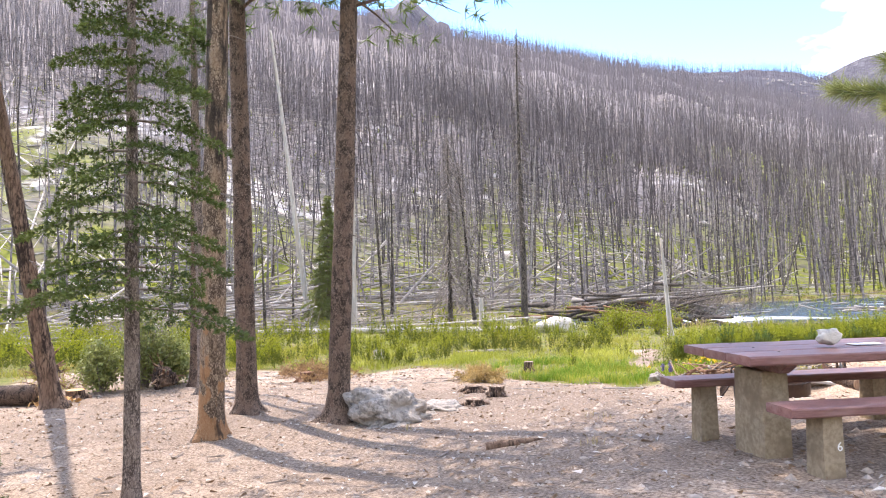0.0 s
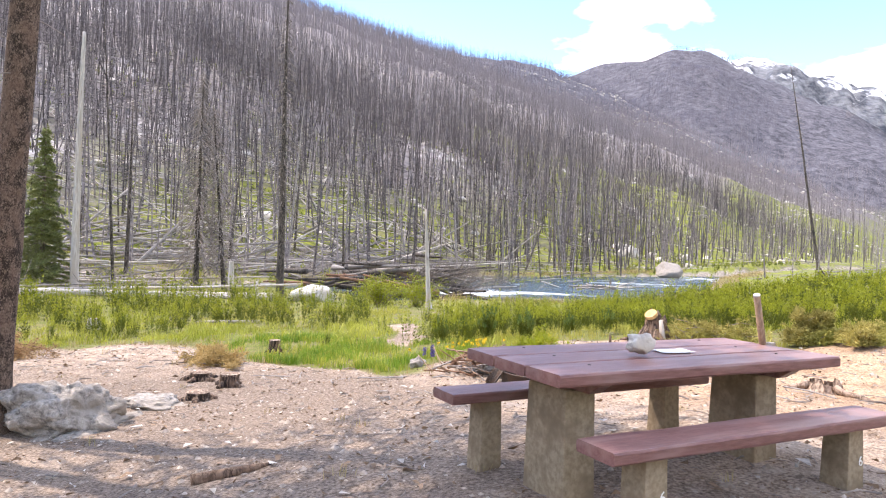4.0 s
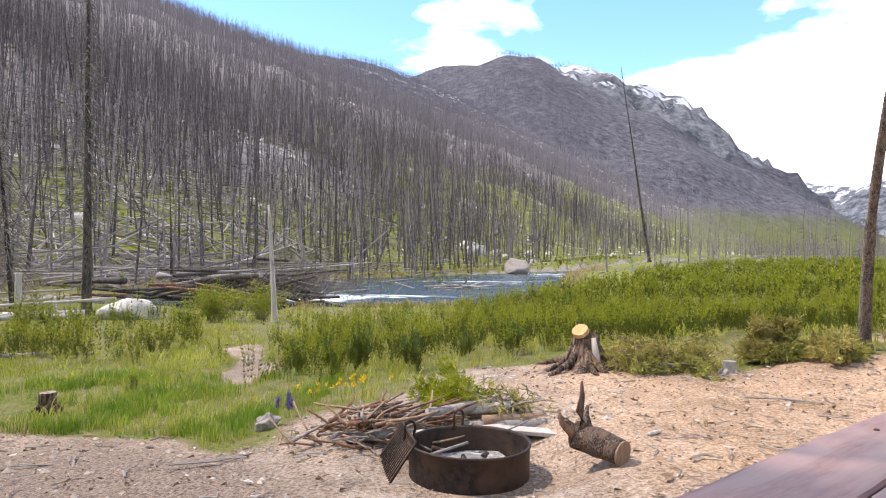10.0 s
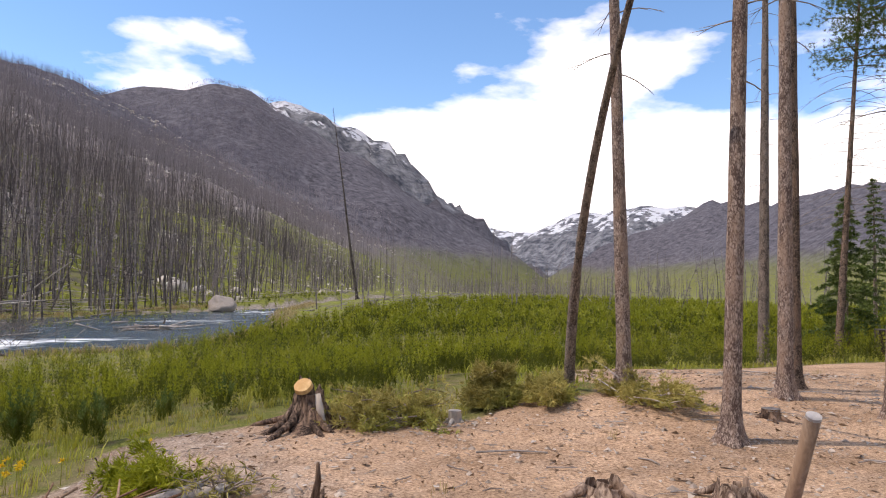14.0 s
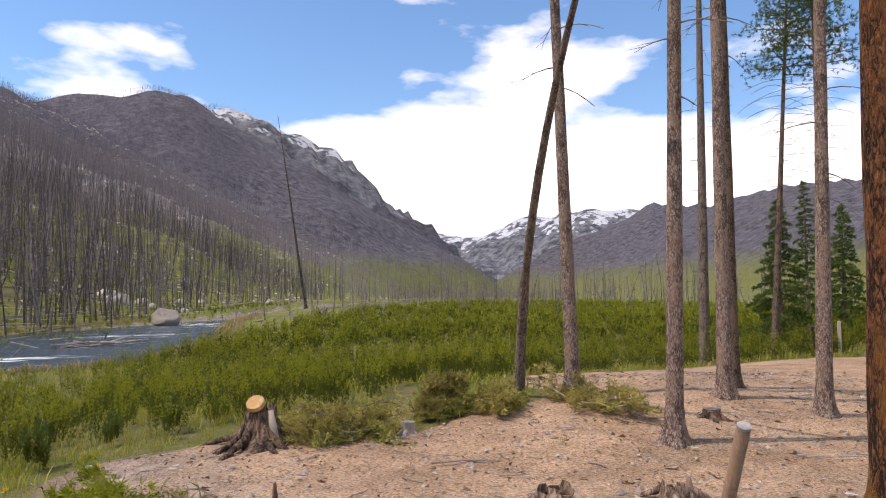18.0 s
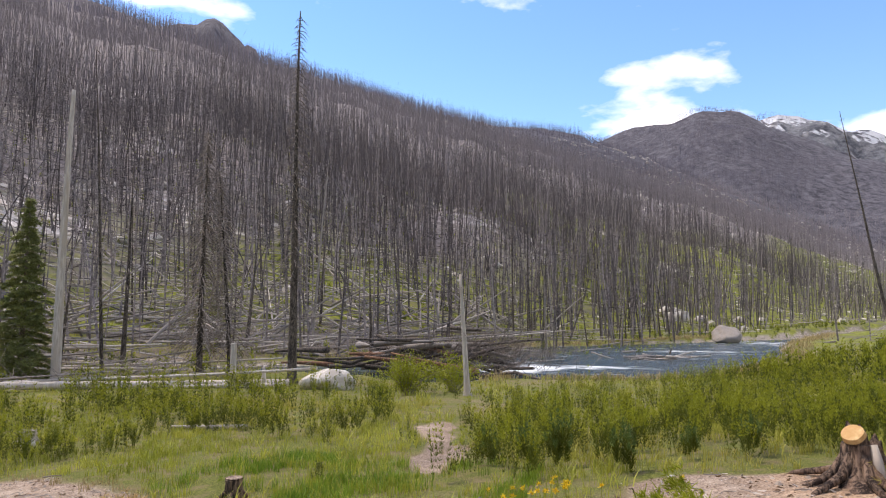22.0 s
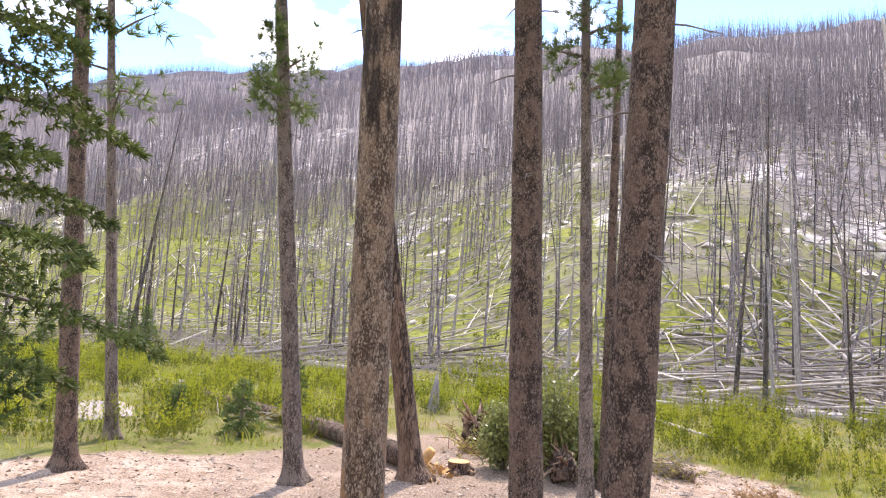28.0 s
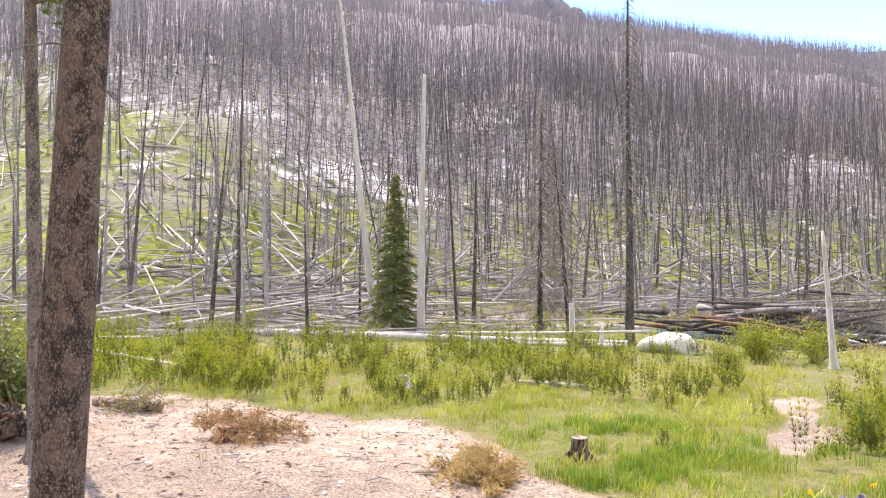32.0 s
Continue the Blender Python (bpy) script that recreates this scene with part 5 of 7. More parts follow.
def spruce(name, label, x, y, r, h, seed, z0, n, length, count, bark=BARK_GREY, tip=0.05, lean=(0, 0), width=0.0065, nlen=0.07, step=0.075, per=9, needles=NEEDLE):
    """A conical spruce: whorled, drooping sprays with side shoots, thinner towards the tip."""
    th = thing(name, label, "tree", pose(x, y, floor_z(x, y)))
    me, pts, zs = trunk_mesh(h, r, lean, seed, bark, 12, 0.4, 0.02, 0.9)
    part("trunk", me, th)
    g = np.random.default_rng(seed)
    lines = branch_lines(pts, zs, z0, h - tip, n, lambda z: length * (1.02 - (z - z0) / (h - z0)) + 0.08, 0.34, seed, 0.06)
    wood, at, way, lens = Tri(), [], [], []
    for line in lines:
        wood.add(*tube(line, [0.014, 0.011, 0.008, 0.005, 0.002], 4, False))
        total = np.linalg.norm(line[4] - line[0])
        d = (line[4] - line[0]) / total
        side = np.cross(d, [0, 0, 1.0])
        for s in np.arange(0.18, 1.0, step / max(total, 0.1)):
            p = np.array([np.interp(s * 4, range(5), line[:, i]) for i in range(3)])
            reach = 0.46 * total * (1.05 - s) + 0.03
            for sg in (-1, 1):
                for q in (0.3, 0.65, 1.0):
                    if g.random() < count:
                        at.append(p + (side * sg + d * 0.5) * reach * q + [0, 0, -0.12 * reach * q + g.normal(0, 0.015)])
                        w = side * sg + d * 0.8 + g.normal(0, 0.25, 3)
                        way.append(w / np.linalg.norm(w))
            at.append(p)
            way.append(d)
    tagged(part("branchwood", wood.mesh("branchwood", TWIG, True), th, "thin grey boughs"), kind="stuff")
    v, f = needle_tufts(np.array(at), np.array(way), nlen, per, width, seed, 0.75)
    tagged(part("crown", mesh_arrays("crown", v, f, needles), th, "drooping green sprays of needles"), kind="stuff")
    return th


# the pines on the lower side of the camp
pine("pine_tree", "tall pine with flaking bark and an orange torn foot", -5.82, 1.83, 0.162, 17, (0.061, -0.024), 2, BARK_ORANGE, (2.5, 6, 5, 0.4), (5.9, 14.5, 56, 2.6), flare=0.5, taper=0.6)
pine("pine_tree", "tall straight pine with grey-brown scaly bark", -6.71, 3.29, 0.155, 16, (0.026, -0.046), 3, BARK, (3, 6, 6, 0.4), (6.0, 15.8, 56, 2.5), taper=0.6)
tc_tree = pine("pine_tree", "tall leaning pine with dark scaly bark", -5.05, 3.43, 0.158, 17, (0.034, 0.024), 4, BARK, (2.6, 6, 8, 0.45), (5.9, 11.0, 40, 2.4), flare=1.0, taper=0.6)
pine("pine_tree", "slender pine with a low tuft of green needles", -9.55, 4.85, 0.097, 12, (0.019, -0.043), 5, BARK_GREY, (3, 8, 8, 0.35), (5.4, 7.2, 7, 0.75), fine=True)
pine("pine_tree", "grey-barked pine with a few green tufts", -10.6, 1.05, 0.135, 14, (0.03, -0.102), 6, BARK_GREY, (2, 7, 6, 0.4), (4.9, 6.2, 6, 0.7), fine=True)
pine("charred_tree", "blackened leaning trunk beside the fallen log", -10.94, 2.73, 0.165, 11, (-0.029, -0.165), 7, STUMP, (2, 8, 8, 0.5), None)
pine("pine_tree", "dark pine at the edge of the clearing", -11.04, -2.08, 0.145, 15, (0.0, -0.07), 8, BARK, (2.5, 8, 6, 0.5), (8, 14.5, 20, 1.8))
pine("pine_tree", "thin pine at the edge of the clearing", -13.36, -2.21, 0.11, 13, (0.018, -0.097), 9, BARK_GREY, (2, 8, 6, 0.5), (5.5, 12.5, 16, 1.2))
pine("pine_tree", "thin dark dead pine behind the clearing", -10.6, 5.5, 0.09, 11, (0.005, 0.0), 10, BARK, (2, 9, 10, 0.4), None)
# one stands beside the table, on the side that is never looked at, and reaches a bough over the path
bough = pine("pine_tree", "pine with a long needled bough over the table", 4.3, -1.5, 0.16, 14, (0.0, 0.0), 11, BARK, None, (6.5, 13.8, 12, 2.0))
wood, at, way = Tri(), [], []
g = np.random.default_rng(4)
foot_p = np.array((4.3, -1.5, floor_z(4.3, -1.5)))
fork = np.array((1.66, -1.53, 2.0)) - foot_p
limb = np.array((0.0, 0.0, 2.75)) + (fork - np.array((0.0, 0.0, 2.75))) * np.linspace(0, 1, 9)[:, None] + np.array([0, 0, 0.3]) * np.sin(np.linspace(0, 1, 9)[:, None] * 3.14)
wood.add(*tube(limb, list(np.linspace(0.04, 0.007, 9)), 7, False))
# each shoot leaves the limb and is needled like a bottle brush
for tip_p, start in (((1.33, -1.43, 2.05), 8), ((1.5, -1.6, 1.93), 8), ((1.5, -1.34, 2.15), 8), ((1.61, -1.3, 2.2), 8), ((1.57, -1.42, 2.13), 8), ((1.7, -1.27, 2.12), 8), ((1.74, -1.3, 2.03), 8), ((1.68, -1.4, 2.24), 8), ((1.8, -1.35, 2.16), 7), ((1.72, -1.6, 1.94), 7), ((1.86, -1.45, 2.0), 7), ((1.9, -1.3, 2.1), 7), ((1.95, -1.6, 1.98), 6), ((2.0, -1.4, 2.2), 6), ((2.1, -1.5, 2.02), 6)):
    a, b = limb[start], np.array(tip_p) - foot_p
    s = np.linspace(0, 1, 7)[:, None]
    line = a + (b - a) * s + np.array([0, 0, -0.025]) * np.sin(s * 3.14)
    wood.add(*tube(line, [0.007, 0.0065, 0.006, 0.0055, 0.005, 0.004, 0.003], 6, False))
    d = (line[6] - line[4]) / np.linalg.norm(line[6] - line[4])
    for q in np.linspace(0.25, 1, 34):
        at.append(np.array([np.interp(q * 6, range(7), line[:, i]) for i in range(3)]) + g.normal(0, 0.004, 3))
        way.append(d)
part("bough", wood.mesh("bough", BARK_GREY, True), bough, "long drooping bough")
v, f = needle_tufts(np.array(at), np.array(way), 0.075, 40, 0.0014, 9, 1.1)
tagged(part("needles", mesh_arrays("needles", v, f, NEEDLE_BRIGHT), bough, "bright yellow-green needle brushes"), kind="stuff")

spruce("spruce_tree", "young spruce with a thin grey trunk and sparse drooping boughs", -4.355, -0.343, 0.08, 7.6, 13, 1.7, 80, 0.98, 0.85, nlen=0.052, lean=(0.01, 0), per=15, width=0.0075, step=0.065)
spruce("spruce_tree", "bushy young spruce at the clearing's edge", -5.0, -2.2, 0.08, 5.6, 14, 0.25, 70, 1.35, 1.0, nlen=0.06, per=12, width=0.009, step=0.085)
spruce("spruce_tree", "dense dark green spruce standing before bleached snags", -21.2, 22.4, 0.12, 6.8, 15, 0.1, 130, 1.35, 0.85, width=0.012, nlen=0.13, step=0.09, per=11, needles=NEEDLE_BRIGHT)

# pines across the path
pine("leaning_trunk", "dark dead trunk leaning against a pine", 5.42, 8.96, 0.072, 6.6, (-0.203, -0.293), 21, BARK_GREY, (4.4, 6.5, 5, 0.25), None, flare=0.2, bend=0.03, curve=(0.004, -0.048))
pine("pine_tree", "tall slim pine with pinkish grey bark", 6.12, 8.66, 0.098, 13, (-0.029, 0.014), 22, BARK_PINK, (4.2, 9, 16, 0.75), (10, 12.9, 14, 1.2))
pine("pine_tree", "tall pine with speckled grey bark on sandy ground", 5.63, 6.47, 0.093, 15, (0.013, -0.019), 23, BARK_PINK, (3.6, 9, 14, 0.6), (10.5, 14.8, 18, 1.6), flare=0.9)
pine("pine_tree", "tall reddish pine growing close to another", 7.94, 7.67, 0.1, 15, (-0.001, -0.009), 24, BARK_PINK, (5, 9.5, 14, 0.7), (10.5, 14.8, 18, 1.6))
pine("pine_tree", "dark pine growing close to another", 8.81, 8.19, 0.082, 15, (0.0, 0.0), 25, BARK, (5, 9, 10, 0.7), (10.5, 14.8, 16, 1.6))
pine("pine_tree", "tall pine standing behind the path", 17.65, 16.1, 0.17, 17, (0.002, -0.013), 26, BARK_GREY, (5, 13, 26, 1.1), (13, 16.8, 16, 1.6))
pine("pine_tree", "tall thin pine with bare lower twigs and a green top", 22.5, 17.1, 0.135, 13.6, (0.036, -0.052), 27, BARK, (4.6, 10.0, 50, 1.9), (10.0, 13.5, 30, 1.7), fine=True)
pine("pine_tree", "tall thin pine with bare lower twigs and a green top", 23.2, 15.6, 0.14, 13.4, (-0.035, -0.02), 28, BARK, (4.6, 9.8, 40, 1.8), (9.8, 13.3, 30, 1.7), fine=True)
pine("pine_tree", "pine with a mossy foot on the sandy path", 8.48, 6.61, 0.1, 14, (0.013, -0.021), 29, BARK_PINK, (3, 9, 12, 0.6), (10, 13.8, 16, 1.5))
pine("pine_tree", "thick pine with red-orange flaking bark and golden resin", 5.1, 3.97, 0.2, 15, (0.008, -0.01), 30, BARK_RED, (3.5, 8, 8, 0.6), (9, 14.8, 20, 2.0), flare=0.5, taper=0.5)
g = np.random.default_rng(77)
for k, (x, y, h) in enumerate(((26, 19.2, 6.0), (31, 19.5, 6.0), (27, 14.0, 6.6), (17.5, 8.6, 9), (15.5, 6.2, 9), (20, 8.2, 11), (23, 9.5, 12), (13.5, 4.2, 9), (19, 5.2, 12), (40, 27, 9), (29, 11, 12))):
    spruce("spruce_tree", "dark green spruce in the unburnt stand behind the path", x, y, 0.13, h, 200 + k, 0.3, 70, 1.45, 0.7, width=0.02, nlen=0.2, step=0.16, needles=NEEDLE_PINE)

# a locker stands at the far side of the path
lx, ly = 20.6, 14.2
locker = thing("food_locker", "dark brown metal storage locker on the far side of the path", "locker", pose(lx, ly, floor_z(lx, ly), 0, 0, 40))
part("body", finish(box_arrays(0.95, 0.6, 0.75, 0.02), "body", IRON), locker, m=pose(0, 0, 0.12))
for s in (-0.4, 0.4):
    part("foot", finish(box_arrays(0.08, 0.5, 0.14, 0.01), "foot", IRON), locker, m=pose(s, 0, 0))
part("door", finish(box_arrays(0.86, 0.03, 0.62, 0.008), "door", RED_WOOD), locker, "brown door", pose(0, -0.315, 0.18))
sg = thing("sign_post", "white-edged dark notice board on a post", "sign", pose(19.6, 13.0, floor_z(19.6, 13.0), 0, 0, 40))
part("post", finish(box_arrays(0.09, 0.09, 1.0, 0.01), "post", SILVER), sg)
part("board", finish(box_arrays(0.4, 0.03, 0.5, 0.008), "board", IRON), sg, m=pose(0.2, -0.06, 0.45))

# ---- snags that stand apart ----


def snag(name, label, x, y, r, h, lean, seed, material, twigs, ln, droop=0.5, z0=0.2, top=0.12, sides=10):
    th = thing(name, label, "dead tree", pose(x, y, floor_z(x, y)))
    me, pts, zs = trunk_mesh(h, r, lean, seed, material, sides, 0.35, 0.03, 1 - top)
    part("trunk", me, th)
    if twigs:
        t = Tri()
        for line in branch_lines(pts, zs, h * z0, h * 0.99, twigs, lambda z: ln * (1.1 - z / h) + 0.12, droop, seed + 1, 0.05):
            t.add(*tube(line, [0.02, 0.017, 0.014, 0.011, 0.005], 3, False))
            t.add(*tube([line[2], line[3] + [0.1, 0.08, -0.15]], [0.011, 0.005], 3, False))
        tagged(part("dead_twig_mass", t.mesh("dead_twig_mass", TWIG), th, "bare drooping twigs"), kind="stuff")
    return th


snag("snag", "tall grey dead spruce with short bare twigs", -11.75, 24.9, 0.17, 14.0, (0.0, 0.0), 51, CHAR, 190, 0.95, 0.5, 0.25)
snag("snag", "bleached white broken-topped trunk", -19.6, 22.3, 0.18, 10.7, (0.012, 0.0), 52, SILVER, 0, 0, top=0.4)
snag("snag", "bleached leaning trunk with bare crown limbs", -22.9, 22.9, 0.17, 15.5, (-0.085, -0.085), 53, SILVER, 40, 1.9, 0.1, 0.66, top=0.35)
snag("snag", "dead spruce hung with dense drooping twigs", -16.4, 26.2, 0.14, 10.0, (-0.01, 0.01), 54, CHAR, 420, 1.5, 0.75, 0.12)
snag("snag", "dead spruce hung with drooping twigs, leaning", -15.2, 26.6, 0.11, 8.5, (-0.12, 0.02), 55, CHAR, 280, 1.3, 0.7, 0.12)
snag("snag", "black slim burnt trunk", -20.6, 27.0, 0.12, 9.0, (0.01, 0.0), 56, CHAR, 40, 0.6, 0.5, 0.3)
snag("snag", "short black burnt trunk", -29.9, 21.9, 0.16, 4.6, (-0.03, 0.01), 57, CHAR, 10, 0.3, top=0.5)
snag("snag", "pale broken snag with an orange torn top by the river", -4.75, 22.6, 0.1, 3.7, (-0.06, 0.0), 58, SILVER, 6, 0.5, top=0.4)
snag("snag", "tall thin black leaning snag on the valley floor", 31.3, 95.8, 0.22, 27, (-0.16, 0.0), 59, CHAR, 50, 1.4, 0.4, 0.5)
snag("snag", "pale upright stub beside the log", -12.9, 22.9, 0.12, 1.5, (0.0, 0.0), 60, SILVER, 0, 0, top=0.8)
snag("snag", "broken pointed stub of a dead tree in the grass", -18.8, 4.0, 0.2, 1.0, (0.0, 0.05), 62, DEADWOOD, 0, 0, top=0.15)
snag("snag", "low jagged grey stub beside the log", -12.0, 23.4, 0.11, 0.75, (0.0, 0.0), 61, SILVER, 0, 0, top=0.3)
g = np.random.default_rng(91)
for k in range(100):
    u, v = g.uniform(26, 50), g.uniform(-40, 80)
    x, y = u * NX + v * VX, u * NY + v * VY
    if seg_dist(x, y, RIVER)[0] < 7:
        continue
    snag("snag", "thin fire-killed trunk with broken twigs", x, y, g.uniform(0.07, 0.13), g.uniform(4, 13.5), (g.normal(0, 0.06) - 0.12 * (k % 9 == 0), g.normal(0, 0.05)), 300 + k, CHAR if k % 3 else DEADWOOD, int(g.integers(10, 46)), g.uniform(0.4, 0.9), 0.5, 0.25, sides=7)

# ---- fallen trunks ----


def lay(name, label, p, q, r0, r1, seed, material, stubs=6, up=0.0, group="", sides=9, bend=0.012):
    """A trunk lying from p to q."""
    p, q = np.array(p, float), np.array(q, float)
    ln = float(np.hypot(*(q - p)))
    z0, z1 = floor_z(*p) + r0 * 0.8, floor_z(*q) + r1 * 0.8 + up
    m = pose(p[0], p[1], z0, 0, -math.degrees(math.atan2(z1 - z0, ln)), math.degrees(math.atan2(q[1] - p[1], q[0] - p[0])))
    return thing(name, label, "log", m, log_mesh(name, math.hypot(ln, z1 - z0), r0, r1, seed, material, sides, stubs, bend, 10, 0.5), group)


lay("log", "long bleached fallen trunk along the meadow's edge", (-11.2, 23.7), (-26.8, 16.2), 0.165, 0.09, 401, SILVER, 5)
lay("log", "short pale log beside the long fallen trunk", (-11.2, 23.2), (-14.5, 21.9), 0.1, 0.07, 402, SILVER, 2)
lay("log", "dark fallen pine sawn off beside the charred tree", (-11.6, 2.72), (-21.5, -2.9), 0.19, 0.11, 403, BARK, 6)
lay("log", "sawn pale end of a fallen pine", (-20.2, -2.6), (-21.4, -3.4), 0.2, 0.2, 404, SILVER, 0)
lay("log", "bleached log in the grass", (-22.5, 2.6), (-29.5, 3.6), 0.14, 0.1, 405, SILVER, 3)
lay("log", "mossy rotten log lying in grass", (-12.0, 7.6), (-13.2, 7.0), 0.12, 0.1, 406, OLD_WOOD, 9)
lay("log", "bleached crooked branch lying in the meadow", (-7.6, 14.6), (-9.8, 15.2), 0.06, 0.03, 407, SILVER, 3)
for p, q, r0, r1 in (((-26.5, 13.6), (-25.1, 17.9), 0.16, 0.12), ((-22.7, 16.9), (-22.8, 18.9), 0.17, 0.14), ((-21.9, 19.3), (-20.6, 20.4), 0.15, 0.12), ((-28.4, 21.5), (-26.3, 26.5), 0.13, 0.09), ((-33.4, 0.0), (-31.4, 2.0), 0.17, 0.15), ((-36.5, 3.0), (-33.5, 9.5), 0.13, 0.08)):
    lay("log", "bleached old trunk sunk in the meadow's edge", p, q, r0, r1, int(r0 * 999), SILVER, 3)
for p, q, up in (((-34.4, 32.2), (-47.0, 28.8), 0.5), ((-37.2, 32.7), (-40.1, 37.4), 0.7), ((-42.6, 20.9), (-41.9, 28.1), 0.2), ((-43.2, 20.9), (-38.4, 22.6), 0.3), ((-34.8, 23.3), (-45.6, 26.2), 0.4), ((-36.0, 31.0), (-46.0, 33.5), 0.6), ((-30.6, 38.9), (-21.6, 43.3), 0.1), ((-28.5, 31.3), (-26.3, 35.1), 0.1), ((-35.8, 40.8), (-30.5, 46.9), 0.2), ((-46.3, 31.2), (-50.6, 31.7), 0.9)):
    lay("log", "long bleached trunk fallen down the green slope", p, q, 0.105, 0.05, int(abs(p[0]) * 17), SILVER, 6, up)
g = np.random.default_rng(17)
for k in range(150):
    if k < 75:
        u, v = 26.5 + 13 * g.random() ** 0.8, g.uniform(-30, 30)
    else:
        u, v = g.uniform(32, 66), g.uniform(-70, 60)
    x, y = u * NX + v * VX, u * NY + v * VY
    if seg_dist(x, y, RIVER)[0] < 5.5 and not (-18 < x < -9):
        continue
    a = g.normal(0.52, 0.6) if g.random() < 0.5 else g.uniform(0, 3.14)
    ln = g.uniform(3.5, 12)
    q = (x + ln * math.cos(a), y + ln * math.sin(a))
    lay("fallen_trunk", "weathered grey trunk in the blowdown at the slope's foot", (x, y), q, g.uniform(0.055, 0.11), g.uniform(0.03, 0.045), 500 + k, SILVER if g.random() < 0.35 else DEADWOOD if g.random() < 0.8 else CHAR, int(g.integers(2, 9)), up=min(abs(g.normal(0.15, 0.8)), 1.4), group="blowdown at the slope's foot", sides=7)


def log_field(name, label, n, u0, u1, v0, v1, seed, material, thick=1.0, rise=0.5, order=0.6):
    g = np.random.default_rng(seed)
    u, v = g.uniform(u0, u1, n), g.uniform(v0, v1, n)
    x, y = u * NX + v * VX, u * NY + v * VY
    thin = g.random(n) < np.where(u < 46, 0.3 + 0.7 * smooth01((v + 14) / 14), 1)
    thin &= seg_dist(x, y, RIVER)[0] > np.interp(seg_dist(x, y, RIVER)[1], range(len(RIVER)), RIVER_HALF) + 4
    x, y = x[thin], y[thin]
    n = len(x)
    a = np.where(g.random(n) < order, g.normal(0.5, 0.5, n), g.uniform(0, 3.14, n))
    ln, r = g.uniform(3.5, 13, n), g.uniform(0.035, 0.085, n) * thick
    p = np.stack([x, y, land(x, y) + r], -1)
    qx, qy = x + ln * np.cos(a), y + ln * np.sin(a)
    q = np.stack([qx, qy, land(qx, qy) + r + np.abs(g.normal(0, rise, n))], -1)
    d = (q - p) / np.linalg.norm(q - p, axis=1)[:, None]
    s = np.cross(d, [0, 0, 1.0])
    s /= np.linalg.norm(s, axis=1)[:, None]
    t = np.cross(s, d)
    ang = np.arange(5) * 6.283 / 5
    ring = np.cos(ang)[None, :, None] * s[:, None] + np.sin(ang)[None, :, None] * t[:, None]
    verts = np.concatenate([p[:, None] + ring * r[:, None, None], q[:, None] + ring * (r * 0.45)[:, None, None]], 1).reshape(-1, 3)
    f = []
    for j in range(5):
        k = (j + 1) % 5
        f += [(j, k, 5 + k), (j, 5 + k, 5 + j)]
    f += [(0, 4, 3), (0, 3, 2), (0, 2, 1)]
    tris = (np.array(f)[None] + 10 * np.arange(n)[:, None, None]).reshape(-1, 3)
    thing(name, label, "fallen trees", me=mesh_arrays(name, verts, tris, material, False), kind="stuff")


log_field("foot_blowdown", "grey fallen trunks piled at the foot of the slope", 130, 27, 46, -34, 40, 20, DEADWOOD, 1.0, 0.8, 0.45)
log_field("blowdown_tangle", "dense tangle of grey wind-thrown trunks where the slope begins", 120, 36.5, 47, -4, 50, 31, DEADWOOD, 1.45, 1.3, 0.4)
log_field("blowdown_tangle", "dense tangle of bleached wind-thrown trunks where the slope begins", 90, 37, 50, -8, 30, 32, SILVER, 1.3, 1.2, 0.4)
g = np.random.default_rng(61)
for k in range(22):
    u, v = g.uniform(39, 54), g.uniform(-6, 62)
    x, y = u * NX + v * VX, u * NY + v * VY
    a, ln = g.uniform(-0.3, 1.3) + (3.14 if g.random() < 0.3 else 0), g.uniform(5, 9)
    lay("leaning_trunk", "dead grey trunk leaning over the blowdown", (x, y), (x + ln * math.cos(a), y + ln * math.sin(a)), g.uniform(0.1, 0.14), 0.04, 900 + k, SILVER if g.random() < 0.3 else DEADWOOD, 10, up=g.uniform(1.5, 4.5), group="leaning trunks over the blowdown", sides=7)
log_field("slope_blowdown", "countless bleached fallen trunks lying across the green slope", 800, 36, 110, -80, 60, 21, SILVER)
log_field("slope_blowdown", "grey fallen trunks lying across the green slope", 500, 34, 110, -80, 60, 26, DEADWOOD)
log_field("slope_blowdown", "bleached fallen trunks scattered over the further slope", 700, 36, 120, -140, 160, 25, SILVER)
log_field("upper_blowdown", "grey fallen trunks among the standing burnt trees", 1500, 60, 260, -200, 330, 22, DEADWOOD)

log_field("valley_blowdown", "bleached fallen trunks lying over the far valley floor", 260, -22, 34, 62, 150, 24, DEADWOOD)

# driftwood jam where the river bends
jam = thing("log_jam", "dark tangle of driftwood and roots at the river bend", "log jam", pose(-8.6, 33.0, -1.3))
g = np.random.default_rng(23)
for k in range(64):
    ln = g.uniform(1.2, 4.5)
    x, y, z = g.normal(-0.8, 1.8), g.normal(0.6, 0.9), abs(g.normal(0.6, 0.5))
    part("driftwood", log_mesh("driftwood", ln, g.uniform(0.06, 0.19), g.uniform(0.03, 0.07), 700 + k, CHAR if k % 3 else RED_WOOD if k % 2 else DEADWOOD, 7, int(g.integers(1, 7)), 0.03, 7, 0.5), jam, m=pose(x, y, z, 0, g.normal(0, 9), g.normal(185 if k % 2 else 5, 26)))
t = Tri()
